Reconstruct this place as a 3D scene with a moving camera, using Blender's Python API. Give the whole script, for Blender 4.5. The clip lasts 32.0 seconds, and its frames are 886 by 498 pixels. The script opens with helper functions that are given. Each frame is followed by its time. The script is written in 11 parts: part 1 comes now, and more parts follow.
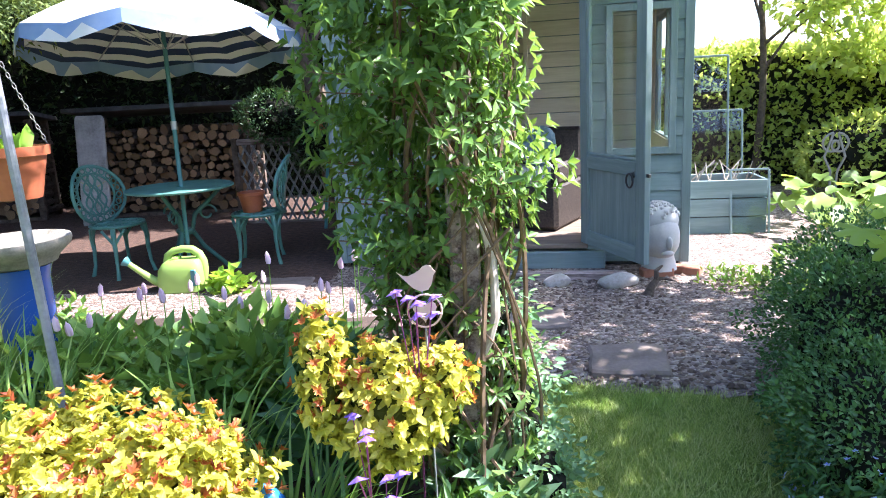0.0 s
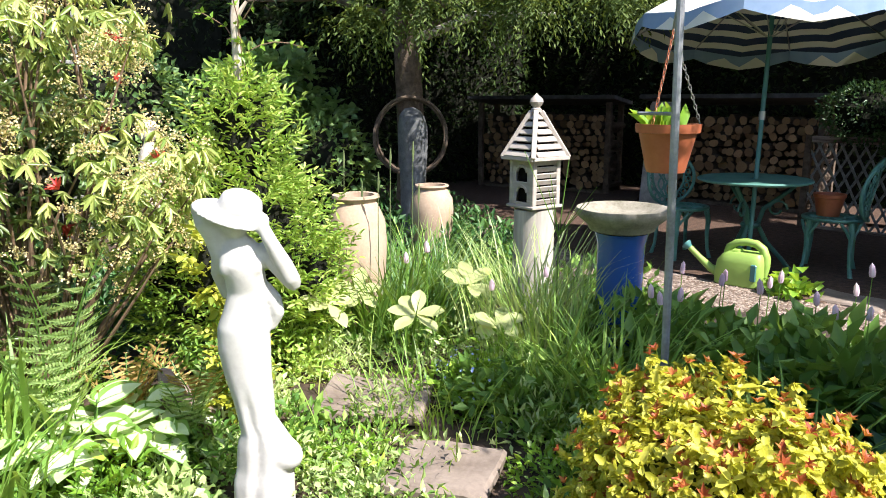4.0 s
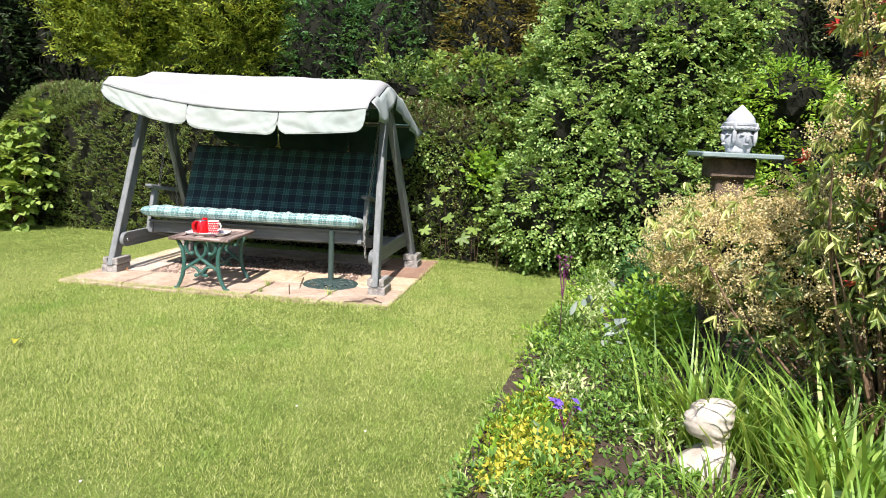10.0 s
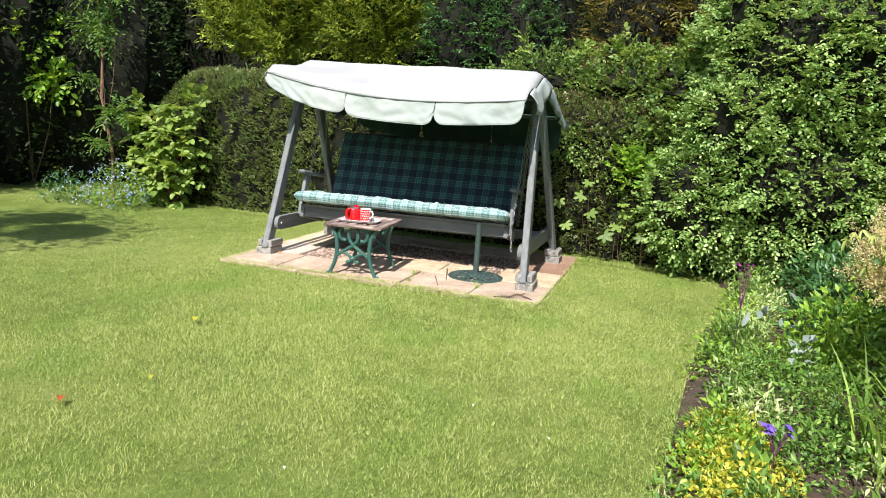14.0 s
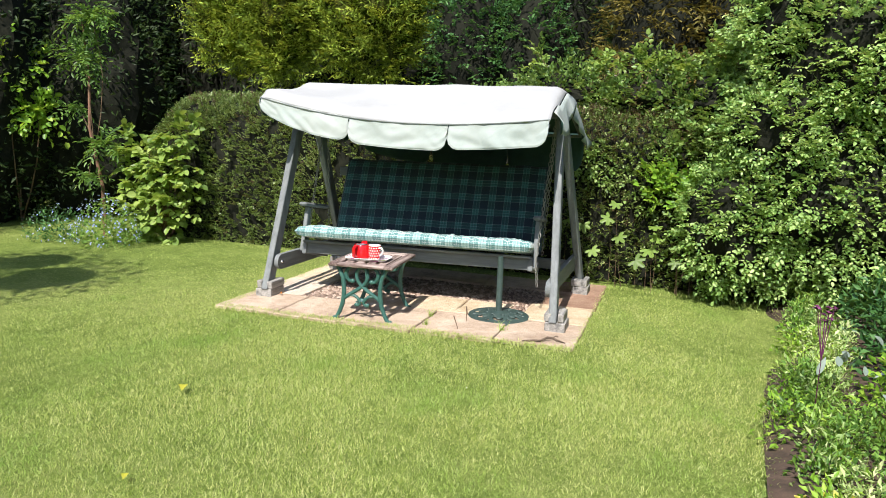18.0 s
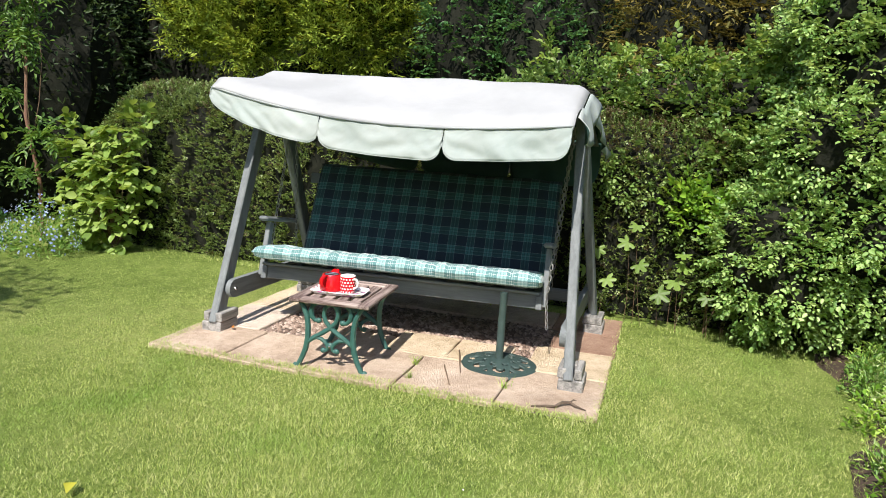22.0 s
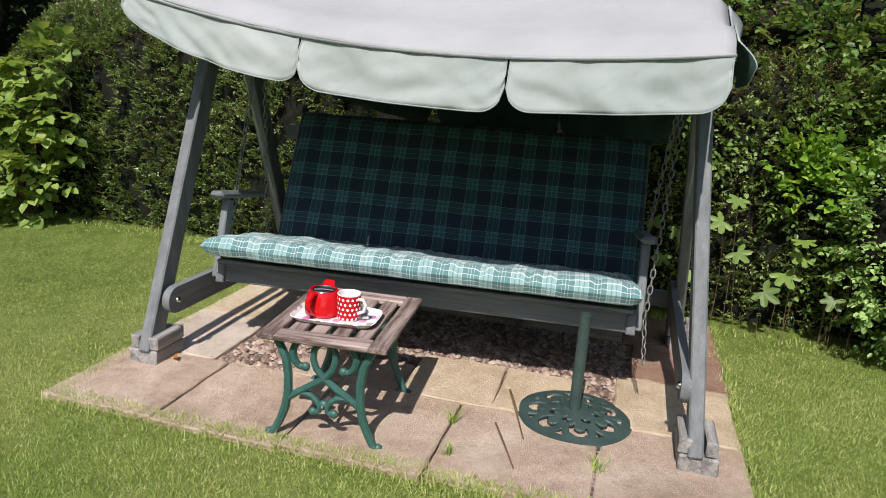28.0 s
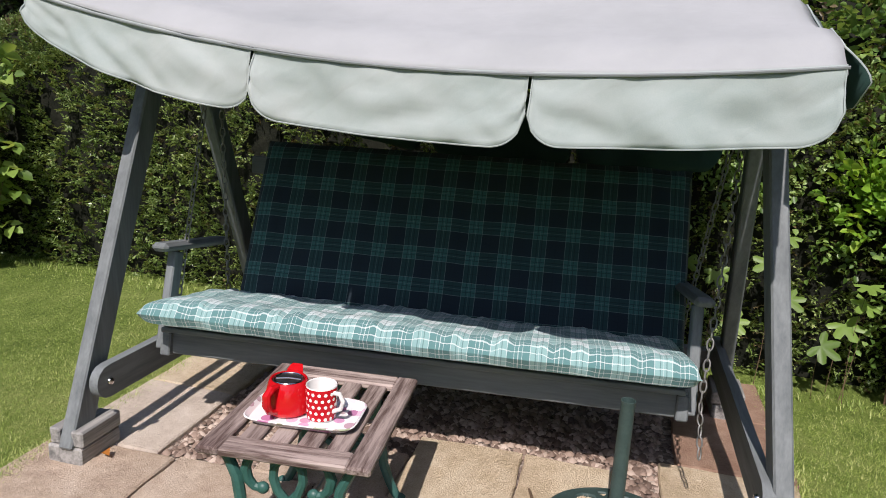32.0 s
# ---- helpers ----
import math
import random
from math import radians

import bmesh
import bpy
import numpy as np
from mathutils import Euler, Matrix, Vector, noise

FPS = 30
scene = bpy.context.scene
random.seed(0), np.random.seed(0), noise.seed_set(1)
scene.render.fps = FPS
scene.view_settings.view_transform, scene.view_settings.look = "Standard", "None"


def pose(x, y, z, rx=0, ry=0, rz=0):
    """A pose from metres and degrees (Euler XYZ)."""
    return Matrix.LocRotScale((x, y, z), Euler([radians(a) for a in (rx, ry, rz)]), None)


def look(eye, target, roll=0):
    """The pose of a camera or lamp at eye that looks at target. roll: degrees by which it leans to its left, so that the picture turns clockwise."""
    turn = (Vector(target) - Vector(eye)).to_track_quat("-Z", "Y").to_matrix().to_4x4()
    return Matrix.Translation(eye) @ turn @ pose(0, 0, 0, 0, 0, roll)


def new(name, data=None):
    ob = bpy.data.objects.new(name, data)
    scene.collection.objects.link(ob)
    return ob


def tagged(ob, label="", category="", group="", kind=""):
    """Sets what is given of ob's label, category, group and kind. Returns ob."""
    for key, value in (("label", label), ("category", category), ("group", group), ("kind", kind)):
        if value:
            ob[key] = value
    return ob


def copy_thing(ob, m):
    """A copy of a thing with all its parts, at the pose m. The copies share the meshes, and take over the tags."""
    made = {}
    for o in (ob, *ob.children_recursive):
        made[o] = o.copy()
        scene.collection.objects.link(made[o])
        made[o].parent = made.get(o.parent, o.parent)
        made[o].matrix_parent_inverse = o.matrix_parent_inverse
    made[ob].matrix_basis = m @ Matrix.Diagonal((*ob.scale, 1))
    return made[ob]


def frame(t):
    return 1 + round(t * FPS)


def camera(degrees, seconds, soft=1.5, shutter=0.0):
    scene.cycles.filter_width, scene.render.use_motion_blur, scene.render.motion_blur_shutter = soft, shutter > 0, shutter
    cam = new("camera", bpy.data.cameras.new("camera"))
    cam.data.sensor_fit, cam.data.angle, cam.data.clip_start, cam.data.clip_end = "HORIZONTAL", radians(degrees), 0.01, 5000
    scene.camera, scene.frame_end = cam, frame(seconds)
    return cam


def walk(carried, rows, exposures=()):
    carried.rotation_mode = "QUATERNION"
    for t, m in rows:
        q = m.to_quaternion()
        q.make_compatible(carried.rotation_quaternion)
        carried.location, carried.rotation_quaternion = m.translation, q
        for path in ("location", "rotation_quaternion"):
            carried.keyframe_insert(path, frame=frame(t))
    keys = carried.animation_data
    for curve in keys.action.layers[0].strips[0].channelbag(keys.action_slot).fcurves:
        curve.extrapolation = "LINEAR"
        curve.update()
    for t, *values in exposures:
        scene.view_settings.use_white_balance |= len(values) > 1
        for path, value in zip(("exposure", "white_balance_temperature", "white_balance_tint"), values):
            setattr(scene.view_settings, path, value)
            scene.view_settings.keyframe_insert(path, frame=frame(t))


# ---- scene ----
cam = camera(65.1, 32.0, soft=0.95)
PATH = [
    (0, (0.228, 0.617, 1.298), (0.077, 2.562, 0.859), -3.0),
    (0.5, (0.173, 0.632, 1.29), (-0.206, 2.544, 0.84), -1.6),
    (1, (0.111, 0.632, 1.288), (-0.508, 2.476, 0.819), -0.9),
    (1.5, (0.071, 0.616, 1.283), (-0.729, 2.39, 0.822), -0.3),
    (2, (0.043, 0.622, 1.28), (-0.887, 2.333, 0.825), 0.1),
    (2.5, (0.021, 0.578, 1.294), (-1.007, 2.236, 0.852), 0.6),
    (3, (-0.015, 0.538, 1.286), (-1.207, 2.086, 0.858), 1.3),
    (3.5, (-0.046, 0.506, 1.285), (-1.365, 1.95, 0.863), 0.4),
    (5.5, (-0.26, 0.477, 1.306), (-1.772, 1.719, 0.89), -0.3),
    (6, (-0.296, 0.432, 1.323), (-1.86, 1.613, 0.924), -0.7),
    (6.5, (-0.321, 0.401, 1.336), (-2.001, 1.416, 0.952), -0.5),
    (7, (-0.36, 0.386, 1.343), (-2.176, 1.136, 0.968), 0.6),
    (7.5, (-0.364, 0.325, 1.35), (-2.284, 0.76, 0.996), 0.2),
    (8, (-0.332, 0.258, 1.362), (-2.295, 0.473, 1.043), 1.1),
    (8.5, (-0.311, 0.215, 1.343), (-2.286, 0.212, 1.027), 2.5),
    (9, (-0.306, 0.18, 1.335), (-2.276, 0.034, 1.018), 2.7),
    (9.5, (-0.295, 0.126, 1.329), (-2.241, -0.195, 0.997), 2.8),
    (10, (-0.259, 0.096, 1.315), (-2.173, -0.389, 0.993), 2.6),
    (10.5, (-0.229, 0.04, 1.317), (-2.121, -0.54, 1.025), 2.7),
    (11, (-0.213, -0.037, 1.318), (-2.071, -0.71, 1.011), 3.5),
    (11.5, (-0.214, -0.071, 1.35), (-2.037, -0.827, 1.025), 4.6),
    (12, (-0.219, -0.107, 1.344), (-2.03, -0.881, 0.994), 4.8),
    (12.5, (-0.207, -0.146, 1.34), (-2.015, -0.935, 1.009), 4.6),
    (13, (-0.223, -0.204, 1.307), (-2.055, -0.929, 0.966), 4.8),
    (13.5, (-0.227, -0.263, 1.34), (-2.053, -0.996, 0.981), 4.4),
    (15.5, (-0.269, -0.355, 1.312), (-2.06, -1.163, 0.938), 2.3),
    (16, (-0.359, -0.351, 1.312), (-2.138, -1.19, 0.953), 2.9),
    (16.5, (-0.498, -0.377, 1.337), (-2.253, -1.263, 0.967), 3.0),
    (17, (-0.606, -0.382, 1.363), (-2.353, -1.293, 1.02), 3.0),
    (17.5, (-0.666, -0.46, 1.353), (-2.458, -1.289, 1.029), 3.1),
    (18, (-0.739, -0.627, 1.41), (-2.552, -1.401, 1.071), 1.8),
    (18.5, (-0.757, -0.741, 1.363), (-2.601, -1.446, 1.043), 1.0),
    (19, (-0.818, -0.794, 1.351), (-2.649, -1.518, 1.002), 1.4),
    (19.5, (-0.958, -0.834, 1.385), (-2.765, -1.642, 1.099), 2.0),
    (20, (-1.126, -0.802, 1.392), (-2.913, -1.657, 1.119), 3.2),
    (20.5, (-1.281, -0.823, 1.385), (-3.058, -1.659, 1.005), 2.6),
    (21, (-1.447, -0.946, 1.435), (-3.281, -1.684, 1.128), 4.2),
    (21.5, (-1.548, -1.017, 1.411), (-3.403, -1.711, 1.129), 2.5),
    (22, (-1.661, -1.076, 1.456), (-3.491, -1.805, 1.109), 3.5),
    (22.5, (-1.852, -1.106, 1.45), (-3.638, -1.951, 1.137), 4.3),
    (23, (-1.98, -1.116, 1.437), (-3.749, -1.986, 1.099), 4.7),
    (23.5, (-2.114, -1.182, 1.426), (-3.902, -1.99, 1.036), 4.2),
    (24, (-2.232, -1.339, 1.454), (-4.059, -2.073, 1.103), 3.6),
    (24.5, (-2.314, -1.425, 1.438), (-4.131, -2.144, 1.008), 4.1),
    (26.5, (-2.692, -1.671, 1.395), (-4.507, -2.394, 0.97), 4.9),
    (27, (-2.754, -1.812, 1.411), (-4.6, -2.457, 0.992), 3.9),
    (27.5, (-2.848, -1.913, 1.393), (-4.699, -2.47, 0.883), 5.4),
    (28, (-2.947, -1.933, 1.402), (-4.775, -2.57, 0.897), 3.9),
    (28.5, (-3.086, -1.932, 1.394), (-4.908, -2.622, 0.941), 4.0),
    (29, (-3.186, -1.933, 1.394), (-4.984, -2.668, 0.92), 4.8),
    (29.5, (-3.245, -2.007, 1.369), (-5.074, -2.644, 0.869), 5.3),
    (30, (-3.331, -2.143, 1.403), (-5.179, -2.656, 0.836), 4.0),
    (30.5, (-3.385, -2.252, 1.421), (-5.265, -2.649, 0.867), 4.5),
    (31, (-3.403, -2.259, 1.418), (-5.278, -2.73, 0.905), 4.1),
    (31.5, (-3.473, -2.208, 1.418), (-5.333, -2.774, 0.953), 4.0),
    (32, (-3.544, -2.178, 1.411), (-5.388, -2.799, 0.951), 3.2),
]
walk(cam, [(t, look(eye, target, roll)) for t, eye, target, roll in PATH], [(0, 2.2, 5800, 23), (1, 1.95, 5850, 23), (2, 1.66, 5850, 17), (3.5, 1.3, 6300, 14), (5.5, 1.07, 6500, 16), (7.5, 0.79, 6550, 19), (9, 0.75, 6550, 19), (12, 0.7, 6500, 15), (19, 0.64, 6500, 13), (24, 0.4, 6500, 14), (28, 0.05, 6430, 17), (32, 0.0, 6400, 19)])

# ---- light: clear early-summer sun from the east, blue sky ----
SUN = Vector((0.37, 0.027, 0.44)).normalized()
world = bpy.data.worlds.new("sky")
scene.world = world
world.use_nodes = True
wn = world.node_tree
sky = wn.nodes.new("ShaderNodeTexSky")
sky.sky_type = "NISHITA"
sky.sun_disc = False
sky.sun_elevation = math.asin(SUN.z)
sky.sun_rotation = math.atan2(SUN.x, SUN.y)
wn.nodes["Background"].inputs["Strength"].default_value = 0.12
wn.links.new(sky.outputs[0], wn.nodes["Background"].inputs["Color"])
sun_data = bpy.data.lights.new("sun", "SUN")
sun_data.energy, sun_data.angle, sun_data.color = 5.0, radians(0.55), (1.0, 0.95, 0.86)
sun = new("sun", sun_data)
sun.matrix_world = look(SUN * 30, (0, 0, 0))

# ---- materials ----
class Nodes:
    """A material's node tree, with short calls to make and join nodes."""

    def __init__(self, name):
        self.mat = bpy.data.materials.new(name)
        self.mat.use_nodes = True
        self.tree = self.mat.node_tree
        self.bsdf = self.tree.nodes["Principled BSDF"]
        self.out = self.tree.nodes["Material Output"]

    def node(self, kind, **props):
        n = self.tree.nodes.new(kind)
        for k, v in props.items():
            setattr(n, k, v)
        return n

    def put(self, socket, value):
        if isinstance(value, bpy.types.NodeSocket):
            self.tree.links.new(value, socket)
        elif isinstance(value, tuple) and len(value) == 3 and socket.type == "RGBA":
            socket.default_value = (*value, 1)
        else:
            socket.default_value = value

    def math(self, op, a, b=0.0, c=0.0):
        n = self.node("ShaderNodeMath", operation=op)
        for s, v in zip(n.inputs, (a, b, c)):
            self.put(s, v)
        return n.outputs[0]

    def coords(self, kind="Object"):
        return self.node("ShaderNodeTexCoord").outputs[kind]

    def axes(self, kind="Object"):
        n = self.node("ShaderNodeSeparateXYZ")
        self.put(n.inputs[0], self.coords(kind))
        return n.outputs

    def noise(self, scale, detail=4.0, rough=0.6, vector=None, stretch=None, kind="Object"):
        v = vector or self.coords(kind)
        if stretch:
            m = self.node("ShaderNodeMapping")
            self.put(m.inputs["Vector"], v)
            m.inputs["Scale"].default_value = stretch
            v = m.outputs[0]
        n = self.node("ShaderNodeTexNoise")
        self.put(n.inputs["Vector"], v)
        n.inputs["Scale"].default_value, n.inputs["Detail"].default_value, n.inputs["Roughness"].default_value = scale, detail, rough
        return n.outputs["Fac"]

    def ramp(self, fac, *stops):
        n = self.node("ShaderNodeValToRGB")
        self.put(n.inputs[0], fac)
        e = n.color_ramp.elements
        while len(e) < len(stops):
            e.new(0.5)
        for el, (p, c) in zip(e, stops):
            el.position, el.color = p, (*c, 1) if not isinstance(c, float) else (c, c, c, 1)
        return n.outputs[0]

    def mix(self, fac, a, b, blend="MIX"):
        n = self.node("ShaderNodeMix", data_type="RGBA", blend_type=blend)
        self.put(n.inputs["Factor"], fac)
        self.put(n.inputs[6], a)
        self.put(n.inputs[7], b)
        return n.outputs[2]

    def bump(self, height, strength=0.3, distance=0.01):
        n = self.node("ShaderNodeBump")
        n.inputs["Strength"].default_value, n.inputs["Distance"].default_value = strength, distance
        self.put(n.inputs["Height"], height)
        self.put(self.bsdf.inputs["Normal"], n.outputs[0])

    def set(self, **kw):
        for k, v in kw.items():
            self.put(self.bsdf.inputs[k.replace("_", " ")], v)
        return self.mat


def leaf_mat(name, dark, mid, light, rough=0.42, through_=0.3, sheen=0.4, gain=1.45):
    """A leaf: each leaf its own shade, light shining through."""
    dark, mid, light = (tuple(min(0.85, v * gain) for v in c) for c in (dark, mid, light))
    n = Nodes(name)
    isl = n.node("ShaderNodeNewGeometry").outputs["Random Per Island"]
    big = n.noise(1.7, 2.0)
    f = n.math("ADD", n.math("MULTIPLY", isl, 0.75), n.math("MULTIPLY", n.math("SUBTRACT", big, 0.5), 0.7))
    col = n.ramp(f, (0.05, dark), (0.45, mid), (0.9, light))
    vein = n.noise(90.0, 2.0)
    col = n.mix(n.math("MULTIPLY", vein, 0.25), col, dark)
    n.set(Base_Color=col, Roughness=rough)
    n.bsdf.inputs["Specular IOR Level"].default_value = sheen
    tr = n.node("ShaderNodeBsdfTranslucent")
    warm = n.mix(0.5, col, (min(1, light[0] * 1.5), min(1, light[1] * 1.4), light[2] * 0.6))
    n.put(tr.inputs["Color"], warm)
    m = n.node("ShaderNodeMixShader")
    m.inputs[0].default_value = through_
    n.tree.links.new(n.bsdf.outputs[0], m.inputs[1])
    n.tree.links.new(tr.outputs[0], m.inputs[2])
    n.tree.links.new(m.outputs[0], n.out.inputs["Surface"])
    return n.mat


def mottled(name, a, b, scale=6.0, rough=0.8, bump=0.3, fine=60.0, dist=0.004, c=None, spread=(0.35, 0.7), metal=0.0, vary=0.0, spec=0.5):
    """A weathered surface: broad stains from a to b, fine grain, relief."""
    n = Nodes(name)
    big = n.noise(scale, 5.0)
    small = n.noise(fine, 4.0)
    f = n.math("ADD", n.math("MULTIPLY", big, 0.7), n.math("MULTIPLY", small, 0.3))
    col = n.ramp(f, (spread[0], a), (spread[1], b)) if c is None else n.ramp(f, (spread[0], a), (0.52, c), (spread[1], b))
    if vary:
        r = n.node("ShaderNodeObjectInfo").outputs["Random"]
        col = n.mix(n.math("MULTIPLY", r, vary), col, (a[0] * 0.55, a[1] * 0.55, a[2] * 0.55))
    n.set(Base_Color=col, Roughness=n.math("ADD", n.math("MULTIPLY", small, 0.25), rough - 0.12), Metallic=metal)
    n.bsdf.inputs["Specular IOR Level"].default_value = spec
    n.bump(f, bump, dist)
    return n.mat


def wood(name, a, b, axis="X", rough=0.75, grain=28.0, vary=0.25, bump=0.35, crisp=0.13):
    """Weathered timber with grain along an axis."""
    n = Nodes(name)
    st = {"X": (0.08, 1, 1), "Y": (1, 0.08, 1), "Z": (1, 1, 0.08)}[axis]
    g = n.noise(grain, 6.0, 0.65, stretch=st)
    fine = n.noise(grain * 5, 3.0, 0.6, stretch=st)
    big = n.noise(2.2, 3.0)
    f = n.math("ADD", n.math("MULTIPLY", g, 0.6), n.math("ADD", n.math("MULTIPLY", fine, 0.25), n.math("MULTIPLY", big, 0.15)))
    col = n.ramp(f, (0.49 - crisp, a), (0.49 + crisp, b))
    r = n.node("ShaderNodeObjectInfo").outputs["Random"]
    col = n.mix(n.math("MULTIPLY", r, vary), col, (a[0] * 0.7, a[1] * 0.7, a[2] * 0.7))
    n.set(Base_Color=col, Roughness=rough)
    n.bump(f, bump, 0.003)
    return n.mat


def plain(name, col, rough=0.5, metal=0.0, spec=0.5, grime=0.12, scale=9.0):
    n = Nodes(name)
    f = n.noise(scale, 5.0)
    dirt = n.math("MULTIPLY", n.math("SUBTRACT", f, 0.35), grime * 3)
    n.set(Base_Color=n.mix(n.math("MAXIMUM", dirt, 0.0), col, (col[0] * 0.5 + 0.02, col[1] * 0.5 + 0.02, col[2] * 0.5 + 0.015)), Roughness=n.math("ADD", n.math("MULTIPLY", f, 0.2), rough - 0.1), Metallic=metal)
    n.bsdf.inputs["Specular IOR Level"].default_value = spec
    n.bump(n.noise(scale * 12, 3.0), 0.1, 0.002)
    return n.mat


def flag_mat(name, a, c, b, vary=0.15):
    """Worn sandstone: broad stains, blotches, sandy grit and dark specks."""
    n = Nodes(name)
    big, mid, grit = n.noise(3.2, 4.0), n.noise(17.0, 5.0, 0.7), n.noise(150.0, 4.0, 0.85)
    f = n.math("ADD", n.math("MULTIPLY", big, 0.45), n.math("ADD", n.math("MULTIPLY", mid, 0.33), n.math("MULTIPLY", grit, 0.36)))
    col = n.ramp(f, (0.43, a), (0.57, c), (0.71, b))
    speck = n.ramp(n.noise(120.0, 2.0, 0.7), (0.62, 0.0), (0.72, 1.0))
    col = n.mix(n.math("MULTIPLY", speck, 0.5), col, (a[0] * 0.45, a[1] * 0.42, a[2] * 0.4))
    damp = n.ramp(n.noise(1.3, 5.0, 0.7), (0.52, 0.0), (0.7, 1.0))
    col = n.mix(n.math("MULTIPLY", damp, 0.4), col, (a[0] * 0.8, a[1] * 0.8, a[2] * 0.78))
    r = n.node("ShaderNodeObjectInfo").outputs["Random"]
    col = n.mix(n.math("MULTIPLY", r, vary), col, (a[0] * 0.6, a[1] * 0.6, a[2] * 0.6))
    n.set(Base_Color=col, Roughness=0.9)
    n.bsdf.inputs["Specular IOR Level"].default_value = 0.25
    n.bump(n.math("ADD", f, n.math("MULTIPLY", grit, 0.8)), 0.9, 0.008)
    return n.mat


def canvas_mat(name, a, b, crisp=0.11):
    """Sun-bleached canvas: faint stains, soft creases, a fine weave."""
    n = Nodes(name)
    stain = n.noise(2.4, 5.0)
    turn = n.node("ShaderNodeMapping")
    n.put(turn.inputs["Vector"], n.coords())
    turn.inputs["Rotation"].default_value = (0.3, radians(38), 0.5)
    crease = n.noise(6.0, 2.0, 0.45, vector=turn.outputs[0], stretch=(0.5, 1.6, 2.2))
    fold = n.math("ABSOLUTE", n.math("SUBTRACT", crease, 0.5))
    weave = n.noise(380.0, 2.0)
    col = n.ramp(n.math("ADD", n.math("MULTIPLY", stain, 0.8), n.math("MULTIPLY", weave, 0.2)), (0.35, a), (0.65, b))
    n.set(Base_Color=col, Roughness=0.9)
    n.bsdf.inputs["Specular IOR Level"].default_value = 0.2
    n.bump(n.math("ADD", n.math("ADD", n.math("MULTIPLY", fold, 1.2), n.math("MULTIPLY", crease, 1.6)), n.math("MULTIPLY", weave, 0.03)), crisp, 0.02)
    return n.mat


def glass_mat(name, tint=(0.9, 0.96, 0.95)):
    n = Nodes(name)
    return n.set(Base_Color=tint, Roughness=0.02, Transmission_Weight=1.0, IOR=1.45)


def plaid_mat(name, period, lit_fade=0.0):
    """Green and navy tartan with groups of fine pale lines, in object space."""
    n = Nodes(name)
    ax = n.axes()
    wob = n.math("MULTIPLY", n.math("SUBTRACT", n.noise(7.0, 2.0), 0.5), 0.007)

    def band(c, at, width):
        f = n.math("FRACT", n.math("ADD", n.math("DIVIDE", n.math("ADD", c, wob), period), 10.0 + 0.5 - at))
        return n.math("LESS_THAN", n.math("ABSOLUTE", n.math("SUBTRACT", f, 0.5)), width / 2)

    def set_of(c):
        wide = band(c, 0.5, 0.42)
        pale = n.math("ADD", n.math("ADD", band(c, 0.29, 0.017), band(c, 0.71, 0.017)), n.math("MULTIPLY", band(c, 0.5, 0.016), 0.6))
        dark = n.math("ADD", band(c, 0.425, 0.026), band(c, 0.575, 0.026))
        if lit_fade:
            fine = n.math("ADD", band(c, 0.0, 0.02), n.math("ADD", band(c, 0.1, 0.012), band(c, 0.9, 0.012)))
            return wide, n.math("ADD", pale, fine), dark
        return wide, pale, n.math("ADD", dark, n.math("MULTIPLY", band(c, 0.0, 0.03), 0.5))

    gx, lx, dx = set_of(ax[0])
    gy, ly, dy = set_of(ax[1])
    # two palettes of one cloth: fading and sunlight paled in, or shade darkened in
    if lit_fade:
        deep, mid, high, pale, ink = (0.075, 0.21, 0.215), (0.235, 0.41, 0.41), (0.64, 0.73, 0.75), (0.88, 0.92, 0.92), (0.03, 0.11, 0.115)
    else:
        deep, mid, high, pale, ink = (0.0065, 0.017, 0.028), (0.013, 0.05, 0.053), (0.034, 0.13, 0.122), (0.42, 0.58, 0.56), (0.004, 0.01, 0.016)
    col = n.mix(n.math("MAXIMUM", gx, gy), deep, mid)
    col = n.mix(n.math("MULTIPLY", gx, gy), col, high)
    col = n.mix(n.math("MULTIPLY", n.math("MINIMUM", n.math("ADD", dx, dy), 1.0), 0.6), col, ink)
    col = n.mix(n.math("MULTIPLY", n.math("ADD", lx, ly), 0.5 if lit_fade else 0.25), col, pale)
    if lit_fade:
        worn = n.math("MULTIPLY", n.noise(5.0, 4.0), lit_fade)
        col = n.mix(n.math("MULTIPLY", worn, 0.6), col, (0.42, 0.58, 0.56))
    weave = n.noise(420.0, 2.0)
    col = n.mix(n.math("MULTIPLY", weave, 0.18), col, (0.02, 0.05, 0.055))
    n.set(Base_Color=col, Roughness=0.9)
    n.bsdf.inputs["Sheen Weight"].default_value = 0.15
    n.bump(n.math("ADD", weave, n.math("MULTIPLY", n.noise(16.0, 3.0), 2.0)), 0.25, 0.004)
    return n.mat


